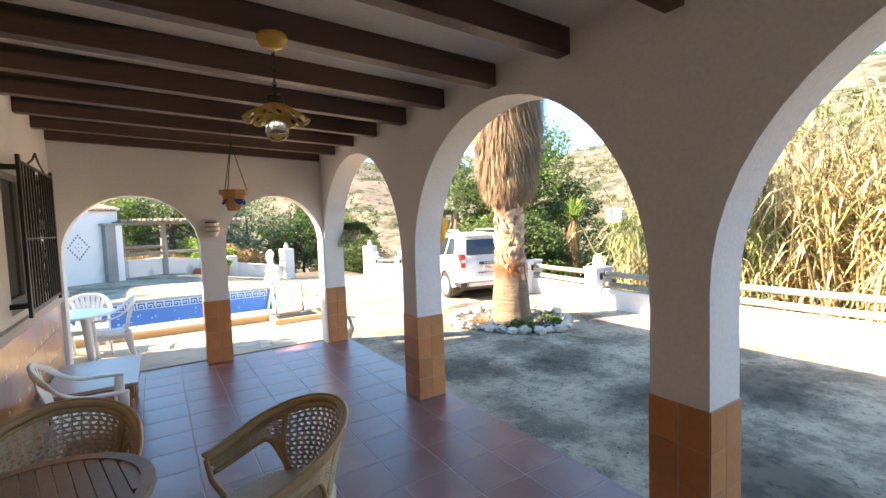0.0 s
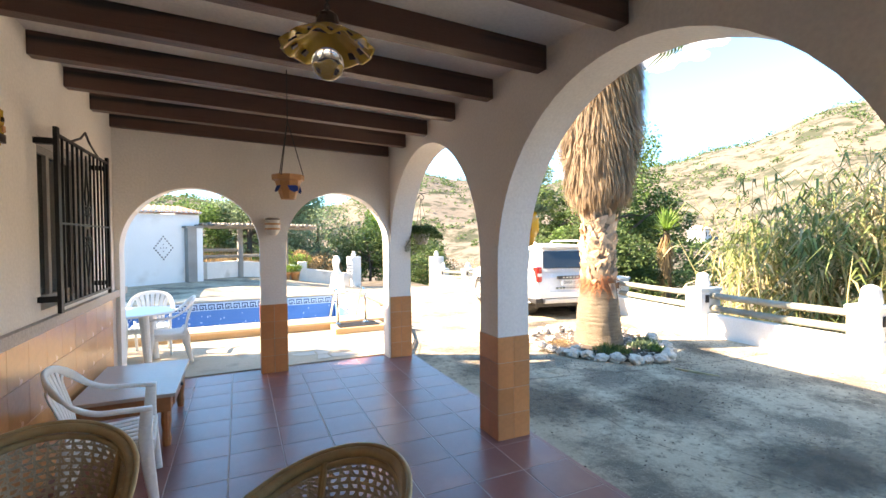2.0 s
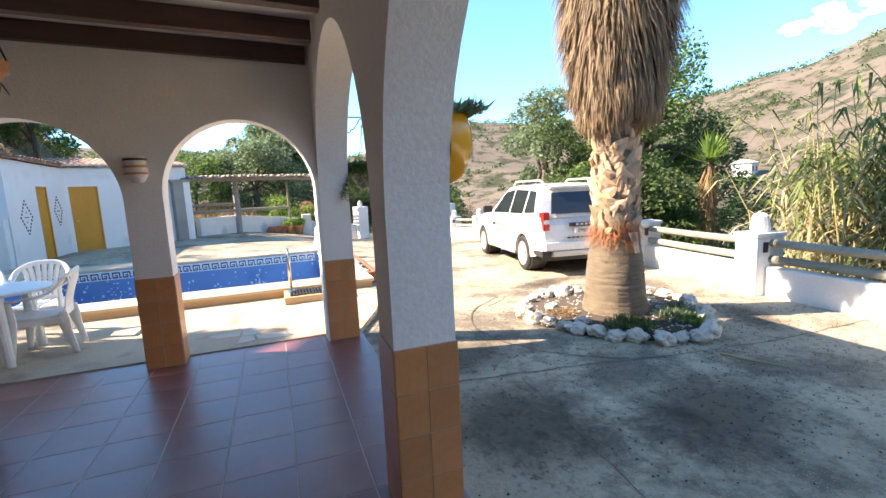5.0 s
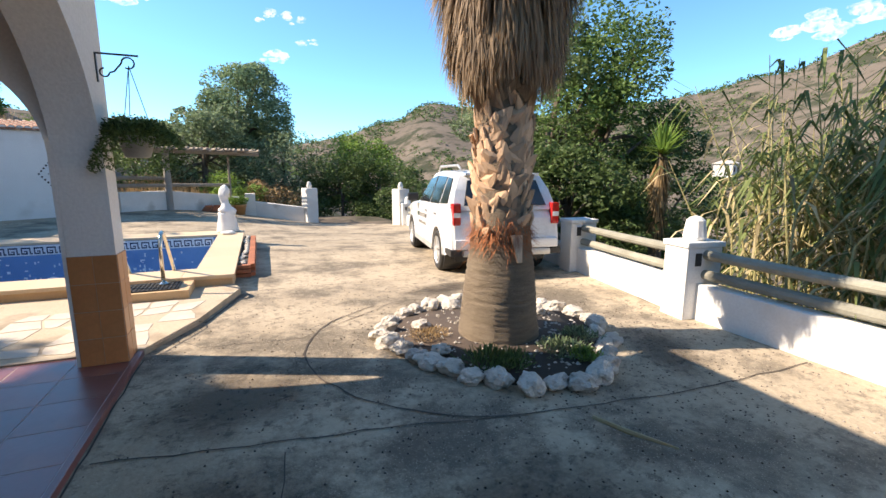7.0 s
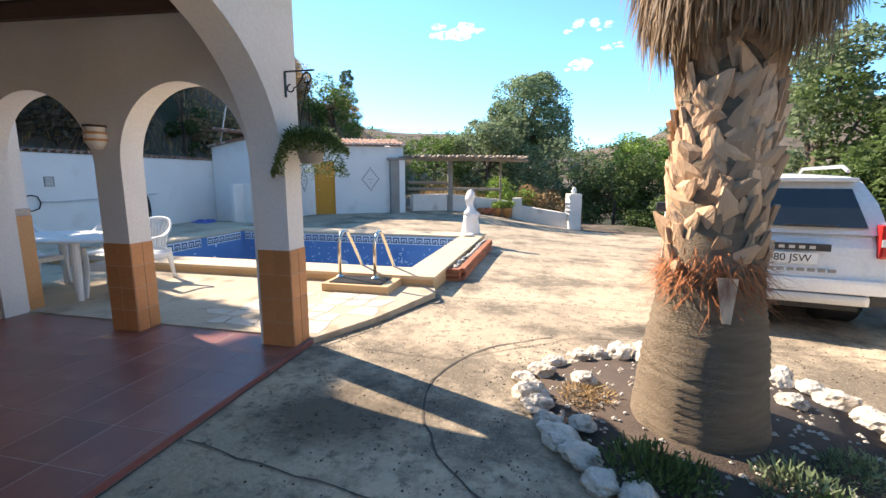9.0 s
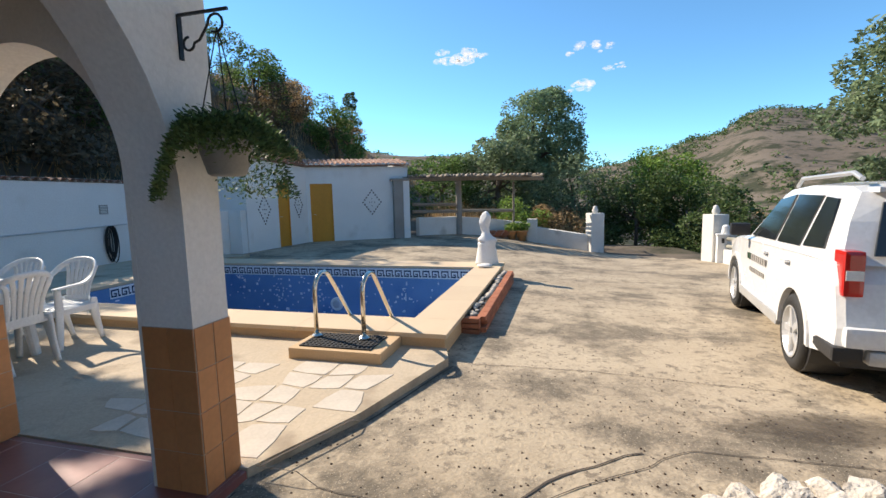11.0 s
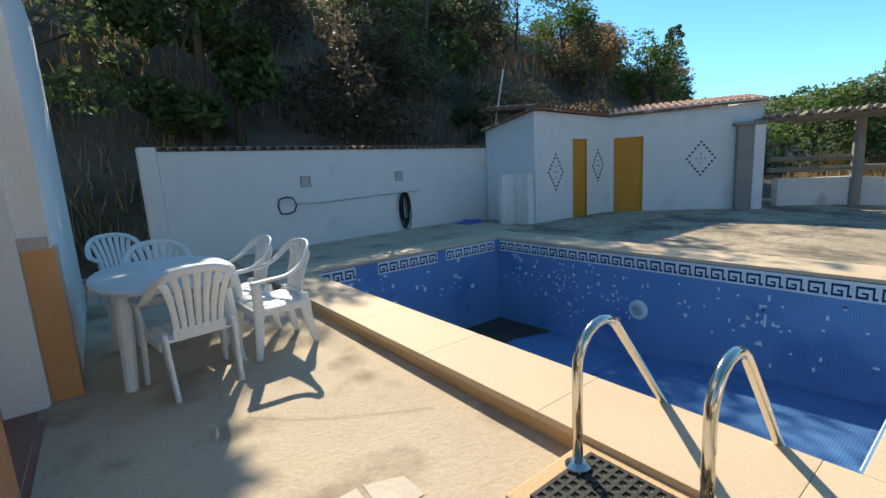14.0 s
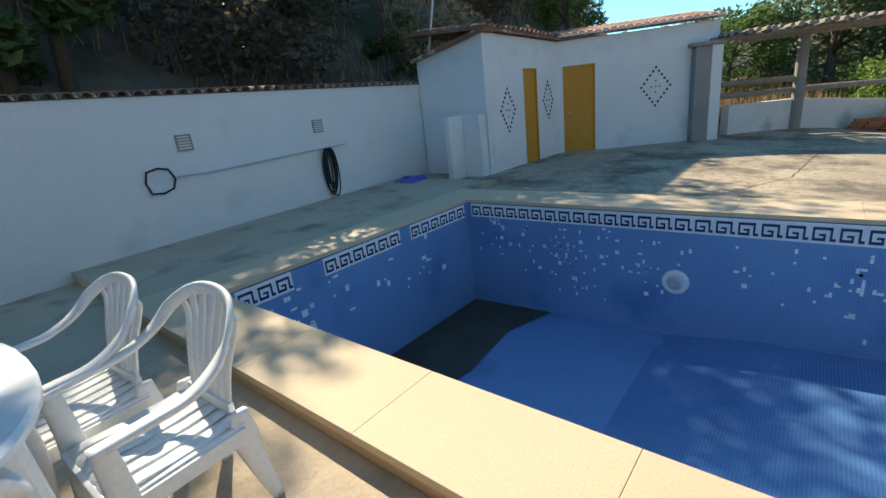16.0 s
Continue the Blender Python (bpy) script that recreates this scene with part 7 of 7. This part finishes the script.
# yellow wall planter
wp = empty("wall_planter", pose(PO, 3.08, 1.75))
tagged(wp, "yellow half-round ceramic wall planter painted with leaves", "planter")
bm = bmesh.new()
n = 14
rows = []
for r, z in ((0.03, -0.17), (0.12, -0.13), (0.175, 0.0), (0.17, 0.09), (0.15, 0.16), (0.13, 0.16), (0.12, 0.05)):
    rows.append([bm.verts.new((r * math.sin(math.pi * k / n) * 0.95 + 0.001, -r * math.cos(math.pi * k / n), z)) for k in range(n + 1)])
for a, b in zip(rows, rows[1:]):
    for k in range(n):
        bm.faces.new((a[k], a[k + 1], b[k + 1], b[k]))
part("bowl", bm, material("orange yellow glaze", (0.70, 0.27, 0.008), (0.82, 0.36, 0.02), 0.2, 4, 0.1), wp, smooth=True)
for (y, z, a) in ((0.01, -0.03, 15), (0.0, 0.02, 62)):
    bm = bmesh.new()
    bm.faces.new([bm.verts.new(p) for p in ((0, -0.06, 0), (0.004, -0.02, 0.022), (0.004, 0.02, 0.02), (0, 0.06, 0), (0.004, 0.02, -0.02), (0.004, -0.02, -0.02))])
    lf = part("painted_leaf", bm, GREENGLAZE, wp)
    lf.matrix_basis = pose(0, 0, z, 0, 0, -22) @ pose(0.162, y, 0, a, 0, 0)
r = random.Random(9)
bm = bmesh.new()
for k in range(900):
    y, x = r.uniform(-0.17, 0.17), r.uniform(0.02, 0.17)
    p = Vector((x, y, 0.15))
    u = Vector((r.gauss(0.3, .4), r.gauss(0, .5), r.uniform(0.3, 1))).normalized() * r.uniform(0.03, 0.09)
    w = u.cross(Vector((r.gauss(0, 1), r.gauss(0, 1), 0.2))).normalized() * 0.005
    bm.faces.new([bm.verts.new(q) for q in (p, p + u * 0.6 + w, p + u, p + u * 0.6 - w)])
part("foliage", bm, LEAF_OLIVE, wp, "grey green narrow leaves")

# ---- wicker armchairs and round table ----
def wicker():
    c = empty("wicker_armchair")
    tagged(c, "honey coloured cane armchair with a woven barrel back", "chair", "cane chairs")
    def loop(s, rx, ry, arm):
        """Plan of the back: a half round, then straight arms; s from -1 to 1."""
        if abs(s) <= 0.62:
            a = s / 0.62 * math.pi / 2
            return rx * math.sin(a), ry * math.cos(a)
        t = (abs(s) - 0.62) / 0.38
        return math.copysign(rx * (1 - 0.10 * t * t), s), -arm * t

    def rim(s):
        x, y = loop(s, 0.345, 0.34, 0.26)
        return Vector((x, y, 0.615 + 0.215 * math.cos(math.pi / 2 * abs(s)) ** 1.6))

    def foot(s):
        x, y = loop(s, 0.265, 0.255, 0.20)
        return Vector((x, y, 0.41))

    def reach(s):
        """How far down the weave goes: to the seat behind, a band under the arms."""
        return 0.96 - 0.60 * step(abs(s), 0.36, 0.56)
    NA = 48
    for off, rad in ((0.0, 0.021), (0.036, 0.014), (-0.020, 0.012)):
        pts = []
        for k in range(NA + 1):
            p, q = rim(-1 + 2 * k / NA), foot(-1 + 2 * k / NA)
            pts.append(p + (q - p).normalized() * off + (Vector((p.x, p.y, 0)).normalized() * 0.012 if off < 0 else Vector()))
        part("rim", tube(bmesh.new(), pts, rad, 8), RATTAN, c, smooth=True)
    for side in (-1, 1):
        pts = [rim(u) + (foot(u) - rim(u)) * reach(u) for u in (side * (0.36 + 0.64 * k / 24) for k in range(25))]
        part("inner_rail", tube(bmesh.new(), pts, 0.014, 8), RATTAN, c, smooth=True)
    bm = bmesh.new()
    rows_n, cols = 13, 72
    grid = []
    for i in range(rows_n + 1):
        row = []
        for j in range(cols + 1):
            u = -0.97 + 1.94 * j / cols
            row.append(rim(u) + (foot(u) - rim(u)) * (0.10 + (reach(u) - 0.10) * i / rows_n))
        grid.append(row)

    def strip(a, b, w):
        d = (b - a)
        nrm = Vector((a.x, a.y, 0)).normalized()
        t = d.cross(nrm).normalized() * w
        vs = [bm.verts.new(p) for p in (a - t, a + t, b + t, b - t)]
        vb = [bm.verts.new(v.co + nrm * 0.005) for v in vs]
        bm.faces.new(vs)
        bm.faces.new(vb[::-1])
    for i in range(rows_n + 1):
        for j in range(cols):
            arm = reach(-0.97 + 1.94 * j / cols) < 0.5
            if not arm or i % 3 == 0:
                strip(grid[i][j], grid[i][j + 1], 0.005)
    for i in range(rows_n):
        for j in range(cols + 1):
            jj = min(cols, max(0, j + (1 if i % 2 else 0)))
            if j % 2 == 0:
                strip(grid[i][j], grid[i + 1][jj], 0.0045)
            if j % 2 == 0 and jj > 0:
                strip(grid[i][j], grid[i + 1][jj - 1], 0.004)
    w = part("woven_back", bm, WICKER, c, "open woven cane back")
    w["kind"] = "stuff"
    bm = bmesh.new()
    lathe(bm, [(0.26, 0.37), (0.285, 0.39), (0.285, 0.415), (0.26, 0.43), (0.10, 0.425)], 32)
    part("seat", bm, WICKER, c, smooth=True)
    for a in (45, 135, 225, 315):
        bm = bmesh.new()
        x, y = 0.24 * math.cos(radians(a)), 0.24 * math.sin(radians(a))
        tube(bm, [(x, y, 0.40), (x * 1.05, y * 1.05, 0.2), (x * 1.12, y * 1.12, 0.0)], 0.02, 8)
        part("leg", bm, RATTAN, c)
    bm = bmesh.new()
    tube(bm, [(0.25 * math.cos(2 * math.pi * k / 24), 0.25 * math.sin(2 * math.pi * k / 24), 0.16) for k in range(25)], 0.012, 6)
    part("stretcher", bm, RATTAN, c)
    for s in (-1, -0.40, 0.40, 1):
        bm = bmesh.new()
        tube(bm, [rim(s), (rim(s) + foot(s)) / 2 + Vector((0, -0.02, 0)), foot(s)], 0.016, 8)
        part("arm_post", bm, RATTAN, c)
    return c


wc = wicker()
wc.matrix_world = pose(-0.50, 2.04, 0, 0, 0, 4)
copy_thing(wc, pose(0.465, 1.38, 0, 0, 0, -80))
rt = empty("round_table", pose(-0.52, 1.40, 0, 0, 0, 12))
tagged(rt, "round brown table with a slatted wooden top", "table")
for k in range(14):
    x0 = -0.40 + k * 0.0572
    xm = x0 + 0.027
    hl = math.sqrt(max(0.01, 0.405 ** 2 - xm ** 2))
    part("slat", cbox(x0, x0 + 0.0535, -hl, hl, 0.70, 0.722, 0.003), TEAK, rt)
bm = bmesh.new()
seg = 48
rings = [[bm.verts.new((r * math.cos(2 * math.pi * k / seg), r * math.sin(2 * math.pi * k / seg), z)) for k in range(seg)] for r, z in ((0.40, 0.695), (0.455, 0.695), (0.46, 0.71), (0.455, 0.728), (0.40, 0.728), (0.40, 0.695))]
for a, b in zip(rings, rings[1:]):
    for k in range(seg):
        bm.faces.new((a[k], a[(k + 1) % seg], b[(k + 1) % seg], b[k]))
part("rim", bm, TEAK, rt)
for a in (45, 135, 225, 315):
    bm = bmesh.new()
    x, y = math.cos(radians(a)), math.sin(radians(a))
    tube(bm, [(x * 0.28, y * 0.28, 0.69), (x * 0.33, y * 0.33, 0.0)], 0.024, 8)
    part("leg", bm, TEAK, rt)

# ---- things on the boundary wall ----
def on_wall(s, z):
    return wall_m @ Matrix.Translation((s, 0.0, z))


for s in (2.42, 4.66):
    v = empty("wall_vent", on_wall(s, 1.38))
    tagged(v, "small grey square vent in the boundary wall", "vent", "wall vents")
    part("plate", cbox(-0.105, 0.105, -0.012, 0.0, -0.105, 0.105), GREY, v)
    for k in range(5):
        part("slot", cbox(-0.08, 0.08, -0.016, -0.0125, -0.08 + k * 0.036, -0.062 + k * 0.036), ROUGHWALL, v)
net = empty("pool_net", on_wall(2.2, 0.95))
tagged(net, "pool skimmer net on a long pole hung on the wall", "net")
bm = bmesh.new()
tube(bm, [(0.02, -0.03, 0.02), (0.4, -0.03, 0.0), (3.0, -0.03, 0.07)], 0.014, 8)
part("pole", bm, ALLOY, net)
bm = bmesh.new()
tube(bm, [(-0.02, -0.03, 0.0), (-0.08, -0.03, 0.13), (-0.20, -0.03, 0.16), (-0.34, -0.03, 0.13), (-0.38, -0.03, 0.0), (-0.34, -0.03, -0.14), (-0.2, -0.03, -0.16), (-0.07, -0.03, -0.12), (-0.02, -0.03, 0.0)], 0.013, 8)
part("hoop", bm, IRON, net)
hose = empty("garden_hose", on_wall(4.72, 0.62))
tagged(hose, "coiled dark hose hung on the wall", "hose")
for k in range(9):
    bm = bmesh.new()
    a0 = rng.uniform(0, 6)
    ra, rb, dx = rng.uniform(0.05, 0.17), rng.uniform(0.30, 0.42), rng.uniform(-0.04, 0.04)
    tube(bm, [(dx + ra * math.cos(2 * math.pi * j / 24 + a0), -0.02 - 0.012 * k, 0.38 - rb + rb * math.sin(2 * math.pi * j / 24 + a0)) for j in range(25)], 0.012, 6)
    part("coil", bm, RUBBER, hose)
# pots on the low wall's foot
for x, y, s in ((2.35, 22.5, 1.0), (2.75, 22.6, 1.2)):
    p = empty("terracotta_pot", pose(x, y, yard(x, y)))
    tagged(p, "terracotta pot with a small green plant", "plant pot", "pots")
    part("pot", lathe(bmesh.new(), [(0.13 * s, 0), (0.19 * s, 0.30 * s), (0.21 * s, 0.31 * s), (0.21 * s, 0.36 * s), (0.17 * s, 0.36 * s)], 16), CLAY, p, smooth=True)
    bm = bmesh.new()
    leaves(bm, Vector((0, 0, 0.5 * s)), 0.3 * s, 300, 0.06, rng, 0.7, 0.1)
    part("plant", bm, LEAF_BRIGHT, p)
for row in range(4):
    for k in range(3):
        bm = cbox(-0.14, 0.14, -0.07, 0.07, 0, 0.07, 0.008)
        o = tagged(part("loose_brick", bm, BRICK), "loose red brick in a small stack by the wall", "brick", "brick stack")
        o.matrix_world = pose(1.75 + 0.3 * (k - 1) + 0.05 * row, 22.2 + 0.1 * k, yard(1.75, 22.2) + row * 0.072, 0, 0, rng.uniform(-12, 12))
# planter behind the car
o = tagged(part("flower_trough", cbox(-0.3, 0.3, -0.14, 0.14, 0, 0.26, 0.03), CLAY), "brown flower trough standing by the parapet", "trough")
o.matrix_world = pose(8.30, 9.25, yard(8.3, 9.25), 0, 0, 80)

# small white clouds, far off
rc = random.Random(3)
for az, el, w, h in ((-12.3, 16.6, 7.5, 1.6), (3.6, 16.6, 5.0, 1.1), (2.8, 12.6, 2.8, 1.1), (6.2, 14.3, 2.4, 0.6), (61, 13.6, 8.0, 2.4), (52, 20, 9.0, 2.5)):
    bm = bmesh.new()
    D = 2200
    for k in range(16):
        f = rc.uniform(-1, 1)
        c = Vector((f * w / 2, rc.uniform(-1, 1), rc.uniform(-0.5, 0.5) * h * (1 - f * f) + 0.18 * h * f))
        s = bmesh.ops.create_icosphere(bm, subdivisions=3, radius=h * rc.uniform(0.18, 0.42) * (1 - 0.5 * f * f))
        for v in s["verts"]:
            v.co = Vector((v.co.x * 1.8, v.co.y, v.co.z * 0.75)) * (1 + 0.35 * noise.noise(v.co * 2.2 + c)) + c
    for v in bm.verts:
        v.co *= D * math.tan(radians(1))
    o = tagged(part("cloud", bm, CLOUD, smooth=True), "small wispy white cloud in a clear sky", "cloud", kind="structure")
    o.matrix_world = Matrix.Translation((D * math.sin(radians(az)) * math.cos(radians(el)), D * math.cos(radians(az)) * math.cos(radians(el)), D * math.sin(radians(el)))) @ pose(0, 0, 0, 0, 0, -az)

# ---- tiles last ----
TP = 0.390                               # tile pitch
ft = mesh_of(slab(TP - 0.007, TP - 0.007, 0.012, 0.002), FLOORTILE)
for i in range(-4, 5):
    for j in range(-9, 11):
        shared("floor_tile", ft, floor, pose(0.57 + TP * (i + 0.5), 1.71 + 0.388 * (j + 0.5), -0.012))
part("floor_tile", cbox(0.57 + 5 * TP, 2.549, SOUTH, 6.018, -0.0118, -0.0005), FLOORTILE, floor)
part("edge_tile", cbox(2.5502, 2.557, SOUTH, 6.018, -0.2, -0.0012), FLOORTILE, floor, "red tiled edge of the porch floor")
part("floor_tile", cbox(HX + 0.013, 0.57 + 5 * TP - 0.004, 5.982, 6.018, -0.0117, -0.0006), FLOORTILE, floor)


def tile_face(parent, me, origin, ax_u, nu, nv, su, sv, normal):
    """Lays nu x nv tiles on an upright face."""
    u, n = Vector(ax_u), Vector(normal)
    rot = Matrix((u, Vector((0, 0, 1)), n)).transposed().to_4x4()
    for a in range(nu):
        for b in range(nv):
            p = Vector(origin) + u * (su * (a + 0.5)) + Vector((0, 0, sv * (b + 0.5)))
            shared("wall_tile", me, parent, Matrix.Translation(p) @ rot)


ct = mesh_of(slab(0.151, 0.211, 0.0045, 0.001), TERRACOTTA)
ct2 = mesh_of(slab(0.117, 0.211, 0.0045, 0.001), TERRACOTTA)


def clad(parent, x0, x1, y0, y1, sides):
    """Tiled foot of a pier, 4 rows high."""
    part("tile_bed", cbox(x0 - 0.004, x1 + 0.004, y0 - 0.004, y1 + 0.004, 0.0, 0.862), GROUT, parent)
    x0, x1, y0, y1 = x0 - 0.004, x1 + 0.004, y0 - 0.004, y1 + 0.004
    me = ct if y1 - y0 > 0.28 else ct2
    if "S" in sides:
        tile_face(parent, ct, (x0, y0, 0), (1, 0, 0), 2, 4, (x1 - x0) / 2, 0.2155, (0, -1, 0))
    if "N" in sides:
        tile_face(parent, ct, (x1, y1, 0), (-1, 0, 0), 2, 4, (x1 - x0) / 2, 0.2155, (0, 1, 0))
    if "E" in sides:
        tile_face(parent, me, (x1, y0, 0), (0, 1, 0), 2, 4, (y1 - y0) / 2, 0.2155, (1, 0, 0))
    if "W" in sides:
        tile_face(parent, me, (x0, y1, 0), (0, -1, 0), 2, 4, (y1 - y0) / 2, 0.2155, (-1, 0, 0))


clad(wall_arcade, PX, PO, 2.95, 3.24, "SNEW")
clad(wall_arcade, PX, PO, 0.09, 0.40, "SNEW")
clad(wall_arcade, PX, PO, EY0, EY1, "SNEW")
clad(wall_end, 0.514, 0.82, EY0, EY1 - 0.002, "SNEW")
# house dado
dado = part("dado_bed", cbox(HX, HX + 0.012, SOUTH, EY0 - 0.001, 0.0, 1.06), GROUT, wall_house)
dt = mesh_of(slab(0.298, 0.262, 0.008, 0.001), PEACHTILE)
tile_face(wall_house, dt, (HX + 0.012, -1.6, 0), (0, 1, 0), 24, 4, 0.30, 0.265, (1, 0, 0))
part("dado_ledge", cbox(HX, HX + 0.045, SOUTH, EY1 + 0.15, 1.061, 1.14, 0.006), material("speckled ledge", (0.36, 0.27, 0.22), (0.62, 0.54, 0.48), 0.6, 45, 0.3, 160), wall_house, "speckled stone ledge")
part("dado_end", cbox(HX - 0.28, HX + 0.012, EY1 + 0.001, EY1 + 0.175, 0.0, 1.06), PEACHTILE, wall_house)
